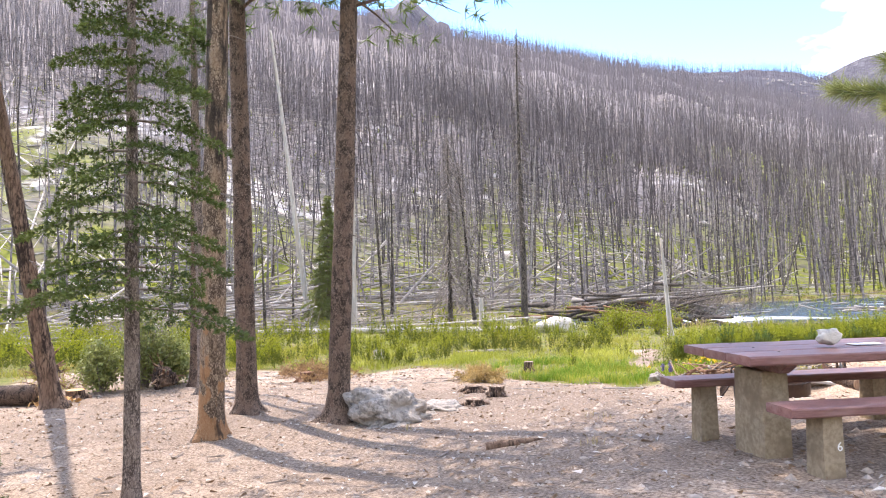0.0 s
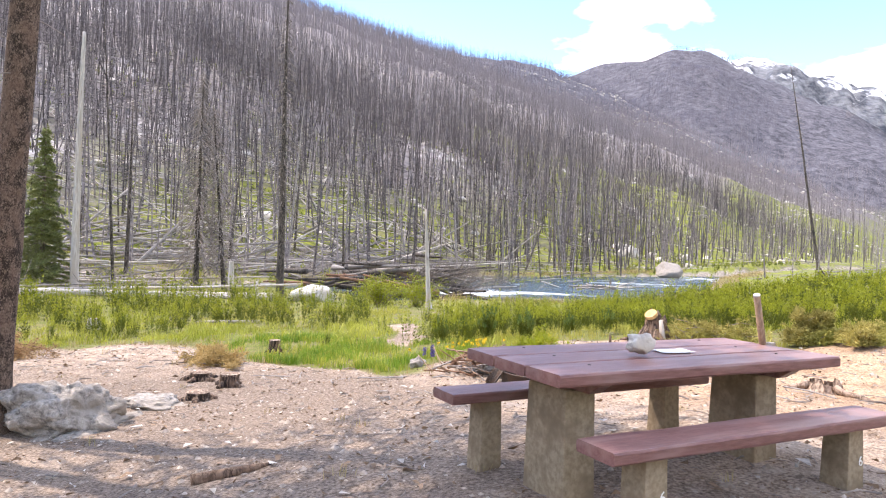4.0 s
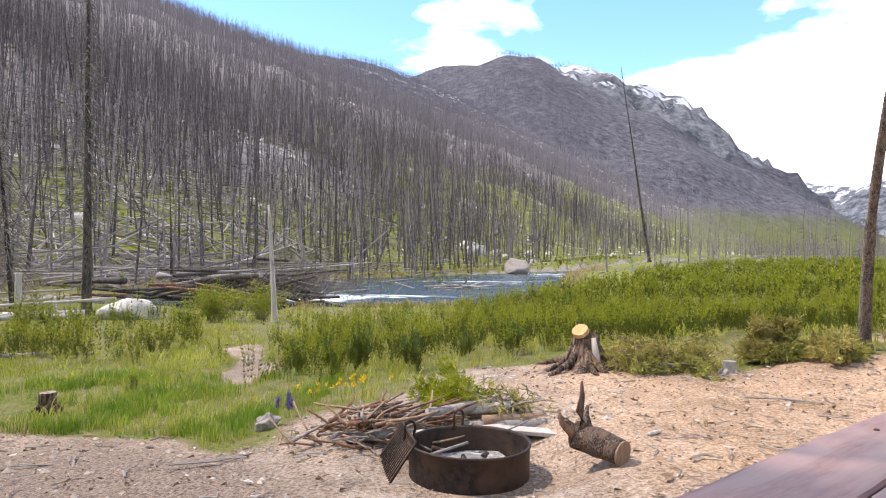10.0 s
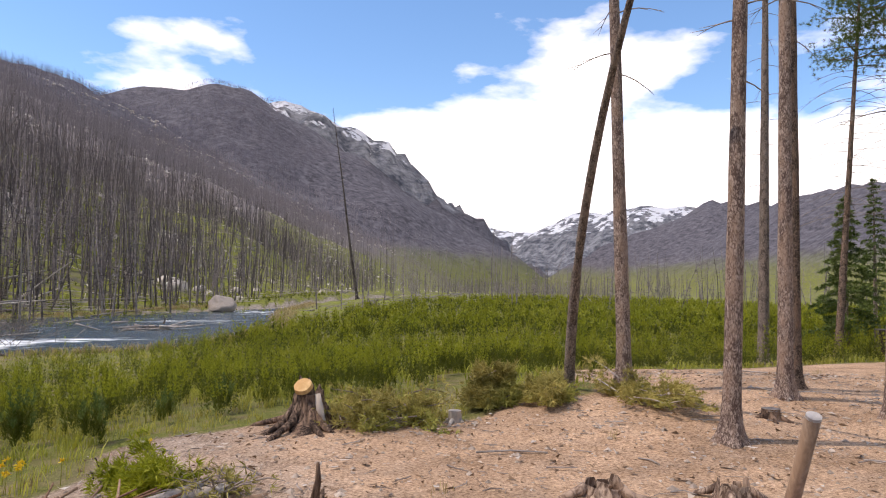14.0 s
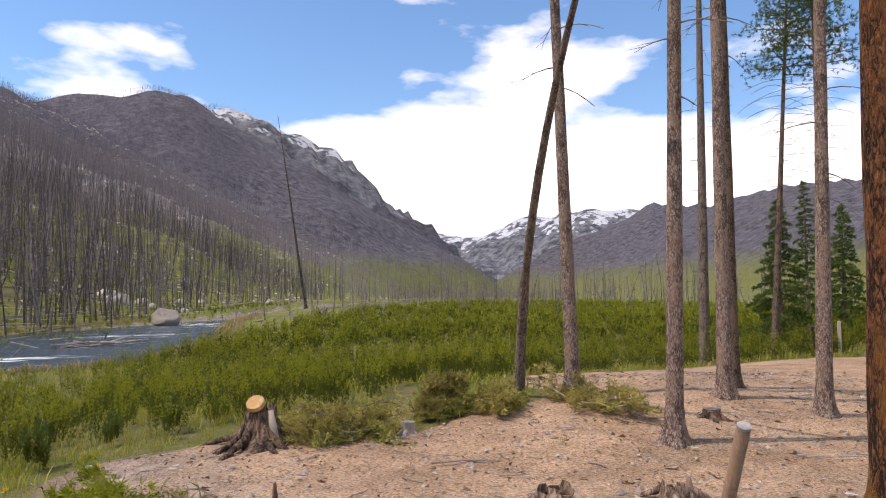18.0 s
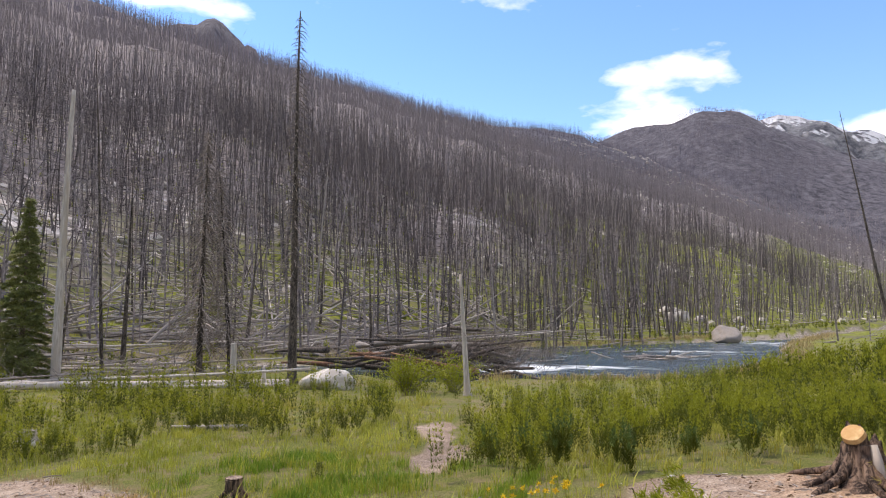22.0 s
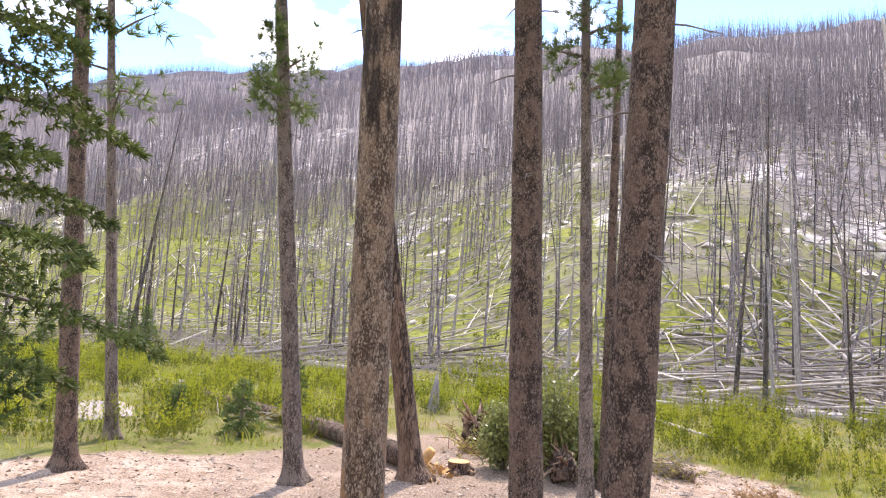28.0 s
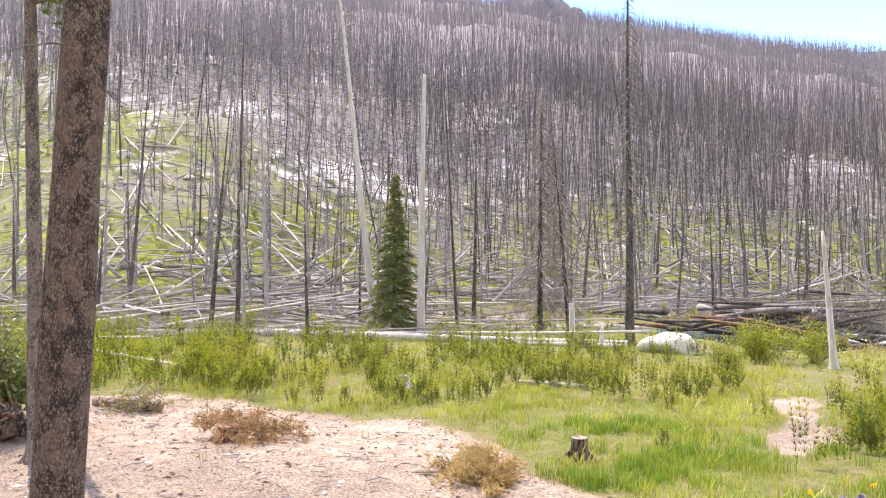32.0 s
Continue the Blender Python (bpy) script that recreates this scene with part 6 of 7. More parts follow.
for k in range(900):      # fine grey brush over the jam
    c = np.array([g.normal(2.0, 1.9), g.normal(1.2, 0.9), g.uniform(0.2, 1.2)])
    d = np.array([g.normal(0.5, 0.6), g.normal(0, 0.5), abs(g.normal(0.7, 0.5))]) * g.uniform(0.6, 1.6)
    t.add(*tube([c, c + d * 0.5 + g.normal(0, 0.05, 3), c + d], [0.012, 0.008, 0.002], 3, False))
tagged(part("brush", t.mesh("brush", TWIG), jam, "fine grey dead brush"), kind="stuff")
mid = thing("driftwood", "small driftwood tangle on a river bar", "driftwood", pose(1.8, 48.5, -1.35))
for k in range(16):
    part("branch", log_mesh("branch", g.uniform(0.9, 2.8), g.uniform(0.05, 0.12), 0.03, 760 + k, SILVER if k % 2 else DEADWOOD, 6, 4, 0.03, 6, 0.6), mid, m=pose(g.normal(-1, 1.3), g.normal(0, 0.6), abs(g.normal(0.1, 0.25)), 0, g.normal(0, 8), g.normal(-10, 30)))
root = thing("root_plate", "dark upturned root plate on the valley floor", "root plate", pose(20, 57, floor_z(20, 57)))
for k in range(26):
    a = k * 0.72
    part("root", log_mesh("root", g.uniform(0.5, 1.1), 0.1, 0.02, 800 + k, CHAR if k % 3 else DEADWOOD, 6, 2, 0.08, 6, 0.3), root, m=pose(0, 0, 0.55, 0, math.degrees(a), g.uniform(-40, 40) + 10))

def root_ball(label, x, y, size, seed):
    """Upturned roots: a lump of packed soil with broken roots standing out of it."""
    g = np.random.default_rng(seed)
    th = thing("root_ball", label, "root ball", pose(x, y, floor_z(x, y) + 0.32 * size, 0, 0, seed * 29))
    part("soil", rock_mesh("soil", (0.46 * size, 0.28 * size, 0.34 * size), seed, STUMP, 9, 0.5), th, "reddish packed soil")
    for k in range(20):
        a, e = g.uniform(0, 6.283), g.uniform(-0.15, 1.2)
        d = np.array([math.cos(a) * math.cos(e), 0.7 * math.sin(a) * math.cos(e), math.sin(e)])
        ln = size * g.uniform(0.45, 0.8)
        line = np.array([d * 0.25 * size, d * 0.6 * ln + g.normal(0, 0.04, 3), d * ln + g.normal(0, 0.07, 3)])
        line[:, 2] = np.maximum(line[:, 2], -0.28 * size)
        part("root", Tri().add(*tube(line, [0.045 * size, 0.03 * size, 0.007], 6, True, 0.3, k)).mesh("root", (RED_WOOD, STUMP, TAN)[k % 3], True), th)


root_ball("upturned reddish root ball at the clearing's edge", -13.8, 4.2, 0.95, 5)
root_ball("dark upturned root ball under a green shrub", -10.95, 4.97, 0.7, 6)

# fine dead branches caught among the fallen trunks
g = np.random.default_rng(37)
n = 9500
u, v = g.uniform(25.5, 45, n), g.uniform(-40, 40, n)
x, y = u * NX + v * VX, u * NY + v * VY
keep = seg_dist(x, y, RIVER)[0] > 5
x, y = x[keep], y[keep]
n = len(x)
a, ln = g.uniform(0, 6.283, n), g.uniform(0.5, 1.9, n)
p = np.stack([x, y, land(x, y) + g.uniform(0.02, 0.5, n)], -1)
q = p + np.stack([np.cos(a) * ln, np.sin(a) * ln, g.normal(0.2, 0.35, n) * ln], -1)
w = np.cross(q - p, [0, 0, 1.0])
w = w / np.linalg.norm(w, axis=1)[:, None] * 0.016
up = np.array([0, 0, 0.016])
verts = np.stack([p - w, p + w, p + up * 1.6, q], 1).reshape(-1, 3)
tris = (np.array([(0, 1, 3), (1, 2, 3), (2, 0, 3)])[None] + 4 * np.arange(n)[:, None, None]).reshape(-1, 3)
thing("dead_branches", "grey dead branches tangled among the fallen trunks", "branches", me=mesh_arrays("dead_branches", verts, tris, TWIG), kind="stuff")

# ---- meadow ----


def sapling_arrays(seed, shoots, h, along, per, width, length):
    """A young lodgepole: upright bottle-brush shoots round a short stem, pale at the tips and dark within."""
    g = np.random.default_rng(seed)
    at, way, ln, tip = [], [], [], []
    for k in range(shoots):
        if k == 0:
            a0, b0 = np.array([0, 0, h * 0.1]), np.array([0, 0, h])
        else:
            a = k * 2.4 + g.uniform(-0.5, 0.5)
            z = h * g.uniform(0.0, 0.42)
            out = g.uniform(0.08, 0.34) * h * (1.15 - z / h)
            a0 = np.array([0.55 * out * math.cos(a), 0.55 * out * math.sin(a), z])
            b0 = np.array([out * math.cos(a), out * math.sin(a), min(z + h * g.uniform(0.35, 0.6), h * 0.97)])
        for s in np.linspace(0.08, 1, along + (3 if k == 0 else 0)):
            at.append(a0 + (b0 - a0) * s)
            way.append((b0 - a0) / np.linalg.norm(b0 - a0))
            ln.append(length * (1.1 - 0.4 * s))
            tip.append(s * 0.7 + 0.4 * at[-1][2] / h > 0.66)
    v, f = needle_tufts(np.array(at), np.array(way) * 1.5, np.array(ln), per, width, seed, 0.85)
    v[:, 2] = np.maximum(v[:, 2], 0.0)
    return v, f, np.repeat(np.array(tip, int), per)


VARIANTS = [sapling_arrays(900 + k, 9 + k % 4, 0.58 + 0.07 * k, 7, 9, 0.0038, 0.08) for k in range(6)]
MID_VARIANTS = [sapling_arrays(920 + k, 8, 0.6 + 0.07 * k, 5, 6, 0.0062, 0.09) for k in range(5)]
LEAN_VARIANTS = [sapling_arrays(930 + k, 6, 0.6 + 0.08 * k, 3, 3, 0.022, 0.18) for k in range(4)]


def scatter(name, label, category, variants, x, y, scale, seed, material, sink=0.0, second=None):
    """Many small plants as one mesh."""
    g = np.random.default_rng(seed)
    z = land(x, y) - sink
    vs, fs, ws, n = [], [], [], 0
    pick = g.integers(0, len(variants), len(x))
    for k, (v, f, *w) in enumerate(variants):
        idx = np.where(pick == k)[0]
        if not len(idx):
            continue
        a = g.uniform(0, 6.283, len(idx))
        c, s = np.cos(a)[:, None], np.sin(a)[:, None]
        sc = scale[idx][:, None]
        out = np.stack([(v[None, :, 0] * c - v[None, :, 1] * s) * sc + x[idx][:, None], (v[None, :, 0] * s + v[None, :, 1] * c) * sc + y[idx][:, None], v[None, :, 2] * sc * g.uniform(0.85, 1.15, (len(idx), 1)) + z[idx][:, None]], -1)
        vs.append(out.reshape(-1, 3))
        fs.append((f[None] + len(v) * np.arange(len(idx))[:, None, None]).reshape(-1, 3) + n)
        n += out.shape[0] * out.shape[1]
        if second is not None:
            ws.append(np.tile(w[0], len(idx)))
    if not vs:
        return
    thing(name, label, category, me=mesh_arrays(name, np.concatenate(vs), np.concatenate(fs), material, False, second, np.concatenate(ws) if ws else None), kind="stuff")


def meadow_density(x, y):
    """Where the young pines stand close, from 0 to 1."""
    right = smooth01((x + 4.2 - 0.05 * (y - 14) + 0.5 * wobble(x, y, 6, 4)) / 1.6) * smooth01((y - 9.9 - 0.02 * x) / 1.2)
    gap = smooth01((wobble(x, y, 9, 14) + 0.95) / 0.5)
    left = 0.9 * smooth01((-x - 4.3) / 1.2) * smooth01((np.hypot(x, y) - 13.2) / 2.2) * smooth01(0.62 + 1.4 * wobble(x, y, 3.6, 8)) * smooth01((((x + 10.6) * 7.8 - (y - 24) * 16.2) / 18 - 0.2) / 1.2)
    d, t = seg_dist(x, y, RIVER)
    river = smooth01((d - np.interp(t, range(len(RIVER)), RIVER_HALF) - 1.2) / 1.5)
    reach = np.interp(np.degrees(np.arctan2(x, y)), [-60, -12, 0, 8, 13, 19, 25, 32, 60], [30, 31, 32, 36, 46, 66, 95, 120, 120])
    end = smooth01((reach + 2.0 * wobble(x, y, 7, 12) - np.hypot(x, y)) / 3)
    return np.maximum(right * gap * end, left) * river * smooth01((0.35 - bare_camp(x, y)) / 0.3)


g = np.random.default_rng(61)
n = 64000
sx, sy = g.uniform(-34, 82, n), 6 + 112 * g.random(n) ** 1.25
keep = g.random(n) < meadow_density(sx, sy) * np.interp(np.hypot(sx, sy), [0, 16, 30, 60, 120], [0.75, 0.7, 0.5, 0.24, 0.13])
sx, sy = sx[keep], sy[keep]
r = np.hypot(sx, sy)
order = np.argsort(r)
near = order[:290]


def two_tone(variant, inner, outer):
    """The darker inner needles and the tips of one young pine as two meshes."""
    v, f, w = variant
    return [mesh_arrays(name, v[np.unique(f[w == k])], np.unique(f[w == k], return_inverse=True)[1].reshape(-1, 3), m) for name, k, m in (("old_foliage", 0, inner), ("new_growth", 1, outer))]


def young_pine(label, m, meshes, group="young pines at the meadow's edge"):
    th = thing("young_pine", label, "young pine", m, group=group)
    tagged(part("old_foliage", meshes[0], th), kind="stuff")
    tagged(part("new_growth", meshes[1], th, "pale upright tip needles"), kind="stuff")


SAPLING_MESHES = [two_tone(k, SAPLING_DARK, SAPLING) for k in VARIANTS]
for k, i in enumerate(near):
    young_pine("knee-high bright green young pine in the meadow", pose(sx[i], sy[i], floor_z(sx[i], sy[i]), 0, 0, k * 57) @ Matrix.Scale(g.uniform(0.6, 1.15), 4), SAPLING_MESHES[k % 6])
rest = order[290:]
first, mid, back = rest[r[rest] < 17], rest[(r[rest] >= 17) & (r[rest] < 33)], rest[r[rest] >= 33]
def bank(x, y):
    """Shorter towards the pool."""
    return 1 - 0.5 * smooth01((np.hypot(x, y) - 17) / 8) * smooth01((7 - np.degrees(np.arctan2(x, y))) / 6) * (x > -8)


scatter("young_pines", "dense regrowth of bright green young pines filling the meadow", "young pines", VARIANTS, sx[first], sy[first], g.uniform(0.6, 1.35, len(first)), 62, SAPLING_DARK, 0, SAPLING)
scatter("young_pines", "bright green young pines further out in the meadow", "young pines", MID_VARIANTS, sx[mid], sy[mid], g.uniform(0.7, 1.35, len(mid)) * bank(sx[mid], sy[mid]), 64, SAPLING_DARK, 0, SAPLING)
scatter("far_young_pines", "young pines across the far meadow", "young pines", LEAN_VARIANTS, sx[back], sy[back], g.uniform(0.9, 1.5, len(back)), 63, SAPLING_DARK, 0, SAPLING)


def grass_variant(seed, blades, h, spread):
    g = np.random.default_rng(seed)
    b = np.stack([g.normal(0, spread, blades), g.normal(0, spread, blades), np.full(blades, -0.02)], -1)
    a = g.uniform(0, 6.283, blades)
    ln = h * g.uniform(0.5, 1.1, blades)
    bend = g.uniform(0.1, 0.55, blades) * ln
    side = np.stack([-np.sin(a), np.cos(a), 0 * a], -1) * 0.0042
    mid_ = b + np.stack([np.cos(a) * bend * 0.35, np.sin(a) * bend * 0.35, ln * 0.6], -1)
    tip = b + np.stack([np.cos(a) * bend, np.sin(a) * bend, ln], -1)
    v = np.stack([b - side, b + side, mid_ - side * 0.8, mid_ + side * 0.8, tip], 1).reshape(-1, 3)
    f = (np.array([(0, 1, 3), (0, 3, 2), (2, 3, 4)])[None] + 5 * np.arange(blades)[:, None, None]).reshape(-1, 3)
    return v, f


def grass(name, label, n, box, seed, variants, material, fn, size=(0.7, 1.2)):
    g = np.random.default_rng(seed)
    x, y = g.uniform(box[0], box[1], n), g.uniform(box[2], box[3], n)
    keep = g.random(n) < fn(x, y)
    x, y = x[keep], y[keep]
    scatter(name, label, "grass", variants, x, y, g.uniform(*size, len(x)), seed, material)


def meadow_grass(x, y):
    d, t = seg_dist(x, y, RIVER)
    return smooth01((0.42 - bare_camp(x, y)) / 0.35) * (d > np.interp(t, range(len(RIVER)), RIVER_HALF) + 0.9) * np.clip(0.5 + 0.7 * wobble(x, y, 3.3, 2), 0, 1)


TUFTS = [grass_variant(950 + k, 13, 0.13 + 0.025 * k, 0.06) for k in range(4)]
WIDE_TUFTS = [(v * [2.3, 2.3, 1.3], f) for v, f in TUFTS]
grass("grass", "lush meadow grass", 11000, (-16, 4, 5, 20), 71, TUFTS, GRASS, meadow_grass)
grass("grass", "meadow grass among the young pines", 7000, (-34, 30, 8, 44), 72, WIDE_TUFTS, GRASS, meadow_grass)
grass("grass", "lush bright green grass by the trail", 4200, (-5.8, -1.2, 7.2, 12.0), 77, TUFTS, SHRUB, lambda x, y: meadow_grass(x, y) * smooth01(0.5 + 1.5 * wobble(x, y, 2.1, 33)), (0.6, 1.2))
grass("grass", "green grass in the clearing's edge", 5000, (-32, -9, -14, 14), 73, WIDE_TUFTS, GRASS, meadow_grass)
grass("grass", "green grass beside the path", 3500, (4, 34, 8, 30), 74, WIDE_TUFTS, GRASS, meadow_grass)


def clearing_pines(x, y):
    """Loose young pines beyond the clearing, on the lower side."""
    u = x * NX + y * NY
    return smooth01((-x - 11.8) / 2.5) * smooth01((27 - u) / 4) * smooth01((0.3 - bare_camp(x, y)) / 0.3) * smooth01(0.5 + 1.3 * wobble(x, y, 5, 18)) * (y < 11 - 0.1 * x)


gx, gy = g.uniform(-44, -12, 9000), g.uniform(-16, 14, 9000)
keep = g.random(9000) < 0.85 * clearing_pines(gx, gy)
scatter("young_pines", "scattered yellow-green young pines beyond the clearing", "young pines", MID_VARIANTS, gx[keep], gy[keep], g.uniform(0.6, 1.2, keep.sum()), 65, SAPLING_DARK, 0, SAPLING)
grass("dry_grass", "dry yellow grass along the trodden ground", 10500, (-15, 14, 2, 14), 75, TUFTS, DRYGRASS, lambda x, y: np.exp(-((bare_camp(x, y) - 0.45) / 0.28) ** 2) * (0.35 + 0.45 * wobble(x, y, 2.2, 6)), (0.4, 0.9))
grass("river_grass", "straw-coloured grass on the far river bank", 9000, (-16, 22, 30, 90), 76, WIDE_TUFTS, DRYGRASS, lambda x, y: np.exp(-((seg_dist(x, y, RIVER)[0] - np.interp(seg_dist(x, y, RIVER)[1], range(len(RIVER)), RIVER_HALF) - 1.6) / 0.8) ** 2), (1.2, 2.2))


# low green growth among the trunks on the slope
gx, gy = slope_points(6000, 28, 105, -90, 120, 97, 1.3)
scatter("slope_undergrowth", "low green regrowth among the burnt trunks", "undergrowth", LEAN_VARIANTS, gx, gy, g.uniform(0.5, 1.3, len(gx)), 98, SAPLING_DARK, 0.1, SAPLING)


def leaf_bush(name, label, x, y, size, n, seed, material, leaf=0.05, stems=14, wide=0.4):
    """Stems with many small leaves in an uneven outline."""
    g = np.random.default_rng(seed)
    th = thing(name, label, "shrub", pose(x, y, floor_z(x, y)))
    t, at = Tri(), []
    for k in range(stems):
        a, out = g.uniform(0, 6.283), g.uniform(0.1, 1.0)
        tip = np.array([math.cos(a) * out * size[0], math.sin(a) * out * size[1], size[2] * g.uniform(0.55, 1.05) * (1.15 - 0.5 * out)])
        line = np.array([(0.1 * tip[0], 0.1 * tip[1], 0), tip * [0.45, 0.45, 0.6], tip])
        t.add(*tube(line, [0.014, 0.009, 0.003], 4, False))
        for q in g.uniform(0.25, 1.0, n // stems):
            p = np.array([np.interp(q * 2, range(3), line[:, i]) for i in range(3)])
            at.append(p + g.normal(0, 0.09 * max(size), 3))
    at = np.array(at)
    at[:, 2] = np.abs(at[:, 2])
    tagged(part("stem_mass", t.mesh("stem_mass", TWIG), th, "thin woody stems"), kind="stuff")
    d = g.normal(0, 1, (len(at), 3)) + [0, 0, 0.5]
    d /= np.linalg.norm(d, axis=1)[:, None]
    s = np.cross(d, g.normal(0, 1, (len(at), 3)))
    s /= np.linalg.norm(s, axis=1)[:, None]
    L = leaf * g.uniform(0.6, 1.3, (len(at), 1))
    v = np.stack([at, at + d * L * 0.5 + s * L * wide, at + d * L, at + d * L * 0.5 - s * L * wide], 1).reshape(-1, 3)
    f = (np.array([(0, 1, 2), (0, 2, 3)])[None] + 4 * np.arange(len(at))[:, None, None]).reshape(-1, 3)
    tagged(part("leaves", mesh_arrays("leaves", v, f, material), th, "small green leaves"), kind="stuff")
    return th


g = np.random.default_rng(66)
for k, (x, y, w, h) in enumerate(((-6.6, 22.6, 1.2, 1.2), (-5.6, 24.5, 1.4, 1.3), (-7.6, 25.5, 1.3, 1.2), (-27, 19.0, 1.6, 1.1), (-29, 12.5, 1.6, 1.0), (-24, -6, 1.5, 1.2))):
    leaf_bush("willow_shrub", "light green willow shrub at the meadow's edge", x, y, (w, w * 0.8, h), 2200, 600 + k, SAPLING, 0.08, 26, 0.24)
for k, (x, y, w, h) in enumerate(((-11.5, 4.95, 0.7, 1.65), (-11.9, 4.25, 0.62, 1.0), (-11.3, 5.55, 0.45, 0.95))):
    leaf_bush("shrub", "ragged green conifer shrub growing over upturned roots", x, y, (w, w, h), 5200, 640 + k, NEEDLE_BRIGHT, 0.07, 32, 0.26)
for k, (x, y, h) in enumerate(((-14.2, -0.2, 1.1), (-16.8, 0.6, 1.3), (-15.3, -1.6, 0.8), (-30, -7, 2.2), (-33, -8.5, 2.6), (-36, -8, 2.4), (-31, -10.5, 2.0), (-40, -9, 2.4), (-28, -11, 2.2))):
    spruce("young_spruce", "small dark green spruce beside the clearing", x, y, 0.04, h, 660 + k, 0.05, 26 if h < 1.5 else 40, h * 0.42, 0.7, width=0.009, nlen=0.09, step=0.08, needles=NEEDLE_PINE)
DARK_MESHES = [two_tone(sapling_arrays(970 + k, 15, 0.56, 8, 12, 0.0045, 0.085), SAPLING_DARK, NEEDLE_PINE) for k in range(3)]
for k, (x, y, z) in enumerate(((-0.99, 10.9, 1.25), (-1.4, 11.2, 1.15), (-0.17, 10.1, 1.1), (-2.0, 11.6, 1.0), (0.6, 10.6, 0.8), (1.3, 10.7, 0.9))):
    young_pine("bushy dark green young pine at the meadow's edge", pose(x, y, floor_z(x, y), 0, 0, k * 71) @ Matrix.Scale(z, 4), DARK_MESHES[k % 3])


def brush_heap(name, label, x, y, size, n, seed, material, sticks=20, needle=0.09, width=0.006, m_sticks=TWIG):
    g = np.random.default_rng(seed)
    th = thing(name, label, "brush", pose(x, y, floor_z(x, y), 0, 0, seed * 31))
    at, way = [], []
    for k in range(sticks):
        a = g.uniform(0, 6.283)
        ln = g.uniform(0.4, 1.0)
        c = np.array([g.normal(0, 0.28) * size[0], g.normal(0, 0.28) * size[1], abs(g.normal(0.1, 0.3)) * size[2]])
        d = np.array([math.cos(a) * size[0] * ln * 0.7, math.sin(a) * size[1] * ln * 0.7, g.normal(0.1, 0.3) * size[2]])
        line = np.array([c, c + d * 0.5 + [0, 0, 0.1 * size[2]], c + d])
        line[:, 2] = np.clip(line[:, 2], 0.015, None)
        part("stick", Tri().add(*tube(line, [0.009, 0.007, 0.002], 4, False)).mesh("stick", m_sticks), th)
        for q in g.uniform(0.3, 1, n // sticks):
            p = np.array([np.interp(q * 2, range(3), line[:, i]) for i in range(3)]) + g.normal(0, 0.05, 3)
            p[2] = max(p[2], 0.02)
            at.append(p)
            w = d / np.linalg.norm(d) + g.normal(0, 0.4, 3)
            way.append(w / np.linalg.norm(w))
    if n:
        v, f = needle_tufts(np.array(at), np.array(way), needle, 9, width, seed, 0.8)
        v[:, 2] = np.maximum(v[:, 2], 0.005)
        tagged(part("needles", mesh_arrays("needles", v, f, material), th, "yellowing needles"), kind="stuff")
    return th


brush_heap("brush_pile", "heap of dry cut boughs beside the stump", 2.85, 8.75, (0.8, 0.6, 0.42), 1300, 81, BRUSH, 60)
brush_heap("brush_pile", "dense yellow-green cut pine top", 4.3, 9.05, (0.42, 0.4, 0.55), 2400, 82, BRUSH, 40, 0.1, 0.008)
brush_heap("brush_pile", "low scattered green boughs along the meadow's edge", 5.0, 8.75, (0.8, 0.4, 0.3), 1500, 83, BRUSH, 34)
brush_heap("brush_pile", "low scattered boughs and bare sticks", 5.9, 8.1, (1.1, 0.5, 0.24), 900, 84, BRUSH, 34, m_sticks=SILVER)
brush_heap("brush_pile", "dry twiggy brush beside the fire ring", 0.75, 7.0, (0.5, 0.4, 0.25), 90, 85, BRUSH, 42)
brush_heap("brush_pile", "yellowed brush by the sawn stumps", -4.75, 7.5, (0.75, 0.45, 0.2), 1100, 86, STRAW, 40)
brush_heap("brush_pile", "dry branches and rusty needles round the red stump", -8.7, 7.2, (1.2, 0.7, 0.4), 900, 87, RUST, 46, m_sticks=RED_WOOD)
brush_heap("brush_pile", "heap of dry reddish branches by the clearing", -13.0, 4.0, (0.9, 0.6, 0.5), 160, 88, BRUSH, 40, m_sticks=RED_WOOD)
brush_heap("brush_pile", "pale dry branch heap beside the fallen pine", -15.2, -0.2, (1.0, 0.6, 0.45), 200, 89, BRUSH, 50, m_sticks=SILVER)
brush_heap("brush_pile", "mossy branch heap at the clearing's edge", -12.2, 7.3, (0.8, 0.5, 0.45), 260, 90, BRUSH, 90)
brush_heap("brush_pile", "low green pine seedlings behind the firewood", 0.3, 7.3, (0.55, 0.35, 0.3), 900, 91, SAPLING, 24)
brush_heap("branch", "forked dark dead branch standing in the soil", -0.09, 8.1, (0.15, 0.15, 0.4), 0, 94, BRUSH, 5, m_sticks=CHAR)


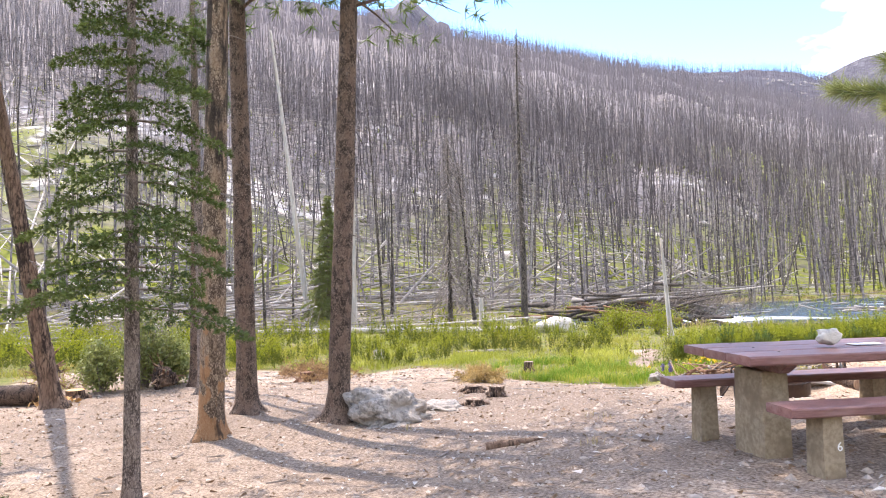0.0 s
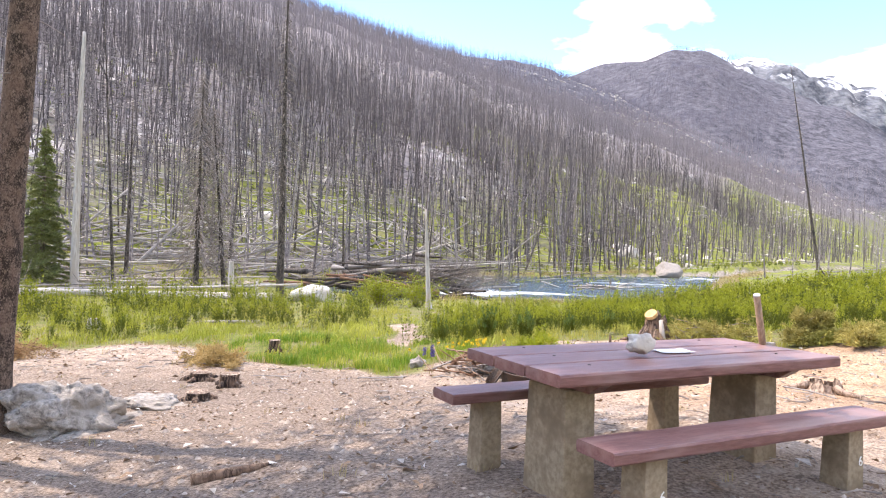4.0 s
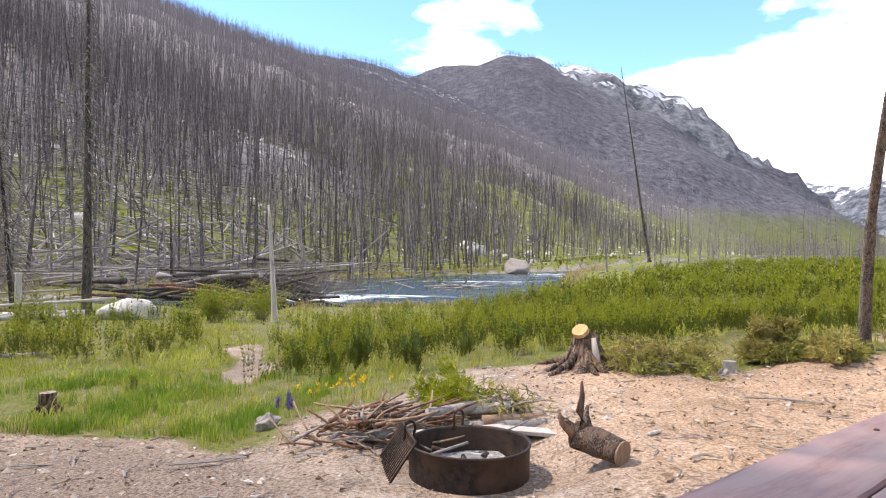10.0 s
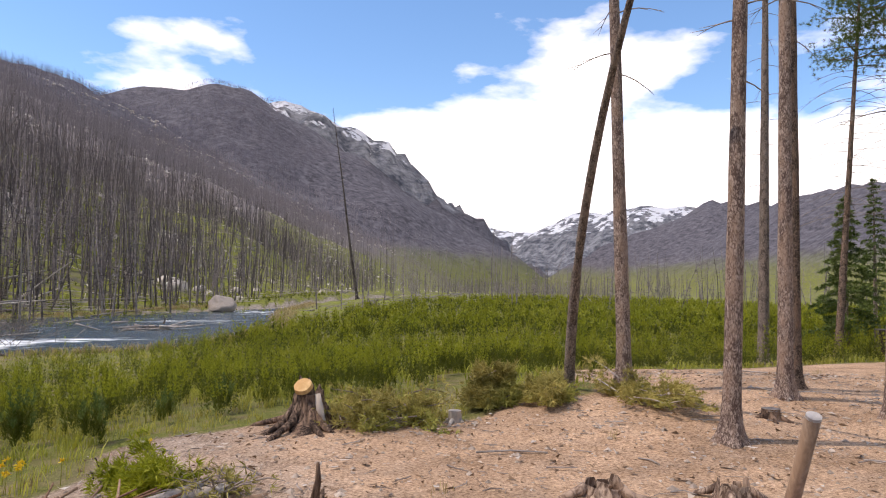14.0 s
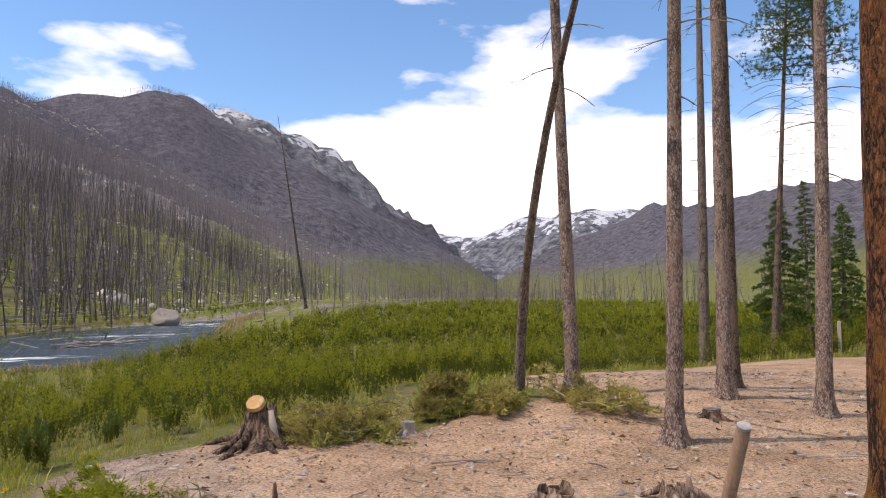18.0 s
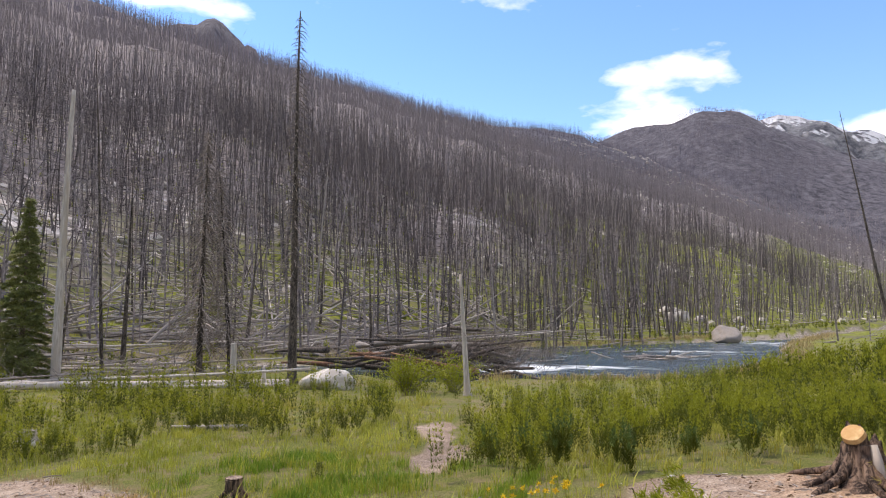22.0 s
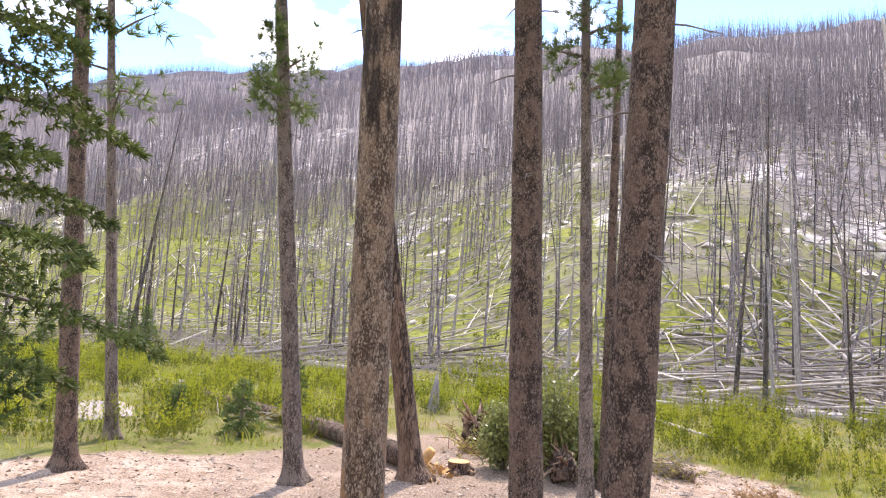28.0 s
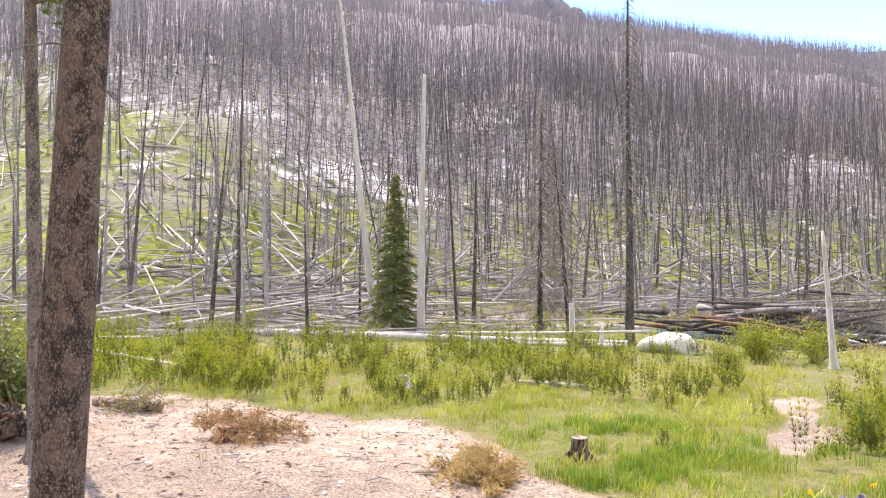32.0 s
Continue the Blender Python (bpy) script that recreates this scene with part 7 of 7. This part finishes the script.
def flowers(name, label, x0, y0, n, spread, seed, material, tall):
    g = np.random.default_rng(seed)
    for k in range(n):
        x, y = g.normal(x0, spread), g.normal(y0, spread * 0.6)
        th = thing(name, label, "flower", pose(x, y, floor_z(x, y), 0, 0, k * 40), group=name + "s by the fire ring")
        h = tall * g.uniform(0.7, 1.1)
        part("stem", Tri().add(*tube([(0, 0, 0), (0.02, 0, h * 0.5), (0.03, 0, h)], [0.004, 0.003, 0.002], 4, False)).mesh("stem", GRASS), th)
        spike = material is PURPLE
        at = np.array([(0.03, 0, h * (0.55 + 0.5 * q if spike else 1)) for q in np.linspace(0, 1, 9 if spike else 2)])
        v, f = needle_tufts(at, np.tile([0, 0, 1.0], (len(at), 1)), 0.035, 9, 0.009, seed + k, 1.6)
        part("blossom", mesh_arrays("blossom", v, f, material), th, "small petals")


flowers("yellow_flower", "small bright yellow wildflower in the grass", -0.95, 8.6, 20, 0.4, 92, YELLOW, 0.24)
flowers("lupine", "purple lupine spike in the grass", -1.52, 7.98, 4, 0.06, 93, PURPLE, 0.22)

# ---- loose ground: stones, sticks and needles ----


def litter(name, label, n, box, seed, make, material, fn):
    g = np.random.default_rng(seed)
    x, y = g.uniform(box[0], box[1], n), g.uniform(box[2], box[3], n)
    keep = g.random(n) < fn(x, y)
    x, y = x[keep], y[keep]
    variants = [make(seed + k) for k in range(6)]
    scatter(name, label, "ground litter", variants, x, y, np.clip(g.lognormal(-0.25, 0.55, len(x)), 0.3, 2.6), seed, material)


def pebble(seed):
    g = np.random.default_rng(seed)
    v = np.array([(1, 0, 0), (0.3, 0.9, 0.1), (-0.8, 0.5, 0), (-0.7, -0.6, 0), (0.4, -0.9, 0), (0.1, 0, 0.6), (0, 0, -0.4)]) * g.uniform(0.7, 1.2, (7, 3)) * 0.022
    return v, np.array([(0, 1, 5), (1, 2, 5), (2, 3, 5), (3, 4, 5), (4, 0, 5), (1, 0, 6), (2, 1, 6), (3, 2, 6), (4, 3, 6), (0, 4, 6)])


def twig(seed):
    g = np.random.default_rng(seed)
    ln = g.uniform(0.05, 0.18)
    v, f = tube([(-ln / 2, 0, 0.008), (0, g.normal(0, 0.02), 0.012), (ln / 2, 0, 0.008)], [0.0034, 0.003, 0.002], 4, False)
    return Tri().add(v, f).arrays()


def long_stick(seed):
    v, f = twig(seed)
    return v * [2.2, 2.2, 1.5], f


def flake(seed):
    g = np.random.default_rng(seed)
    v = g.normal(0, 0.017, (4, 3)) * [1, 0.7, 0.3] + [0, 0, 0.012]
    return v, np.array([(0, 1, 2), (0, 2, 3)])


bare = lambda x, y: smooth01((bare_camp(x, y) - 0.2) / 0.5)
litter("gravel", "scattered small stones on the sandy ground", 15000, (-13, 13, -6, 11), 1001, pebble, PEBBLE, bare)
litter("twigs", "small dead twigs scattered on the camp ground", 4200, (-14, 13, -5, 11), 1011, twig, TWIG, bare)
litter("dead_sticks", "dead sticks and bits of branch lying on the bare ground", 600, (-14, 12, 4.6, 11), 1041, long_stick, DEADWOOD, bare)
litter("wood_flecks", "pale wood flecks strewn over the trodden ground", 5500, (-12, 13, -4, 11), 1031, flake, SILVER, bare)
litter("bark_flakes", "brown bark flakes and needles on the ground", 30000, (-14, 13, -5, 11), 1021, flake, PINECONE, bare)
g = np.random.default_rng(88)
x, y = slope_points(900, 34, 190, -120, 260, 89)
x, y = x[:700], y[:700]
BLOCKS = []
for k in range(5):
    me = rock_mesh("block", (0.8, 0.6, 0.45), 70 + k, ROCK, 8, 0.2, 2)
    bm = bmesh.new()
    bm.from_mesh(me)
    BLOCKS.append((np.array([v.co[:] for v in bm.verts]), np.array([[v.index for v in f.verts] for f in bm.faces])))
    bm.free()
gx, gy = slope_points(520, 34, 190, 95, 420, 96)
x, y = np.concatenate([x, gx]), np.concatenate([y, gy])
gu, gv = g.uniform(36, 240, 9000), g.uniform(-150, 420, 9000)
keep = g.random(9000) < talus_patch(gu, gv, gu - slope_foot(gv))
gx, gy = (gu * NX + gv * VX)[keep], (gu * NY + gv * VY)[keep]
x, y = np.concatenate([x, gx]), np.concatenate([y, gy])
gu, gv = g.uniform(110, 430, 3800), g.uniform(280, 900, 3800)
keep = g.random(3800) < 0.25 + 0.75 * smooth01((wobble(gu, gv, 90, 75) + 0.1) / 0.5)
gx, gy = (gu * NX + gv * VX)[keep], (gu * NY + gv * VY)[keep]
scatter("far_boulders", "pale boulders speckling the far burnt slope", "boulders", BLOCKS, gx, gy, np.clip(g.lognormal(0.55, 0.4, len(gx)), 0.8, 3.2), 95, ROCK_PALE)
scatter("slope_boulders", "pale granite blocks strewn over the burnt slope", "boulders", BLOCKS, x, y, np.clip(g.lognormal(-0.55, 0.5, len(x)), 0.2, 1.4), 90, ROCK_PALE)
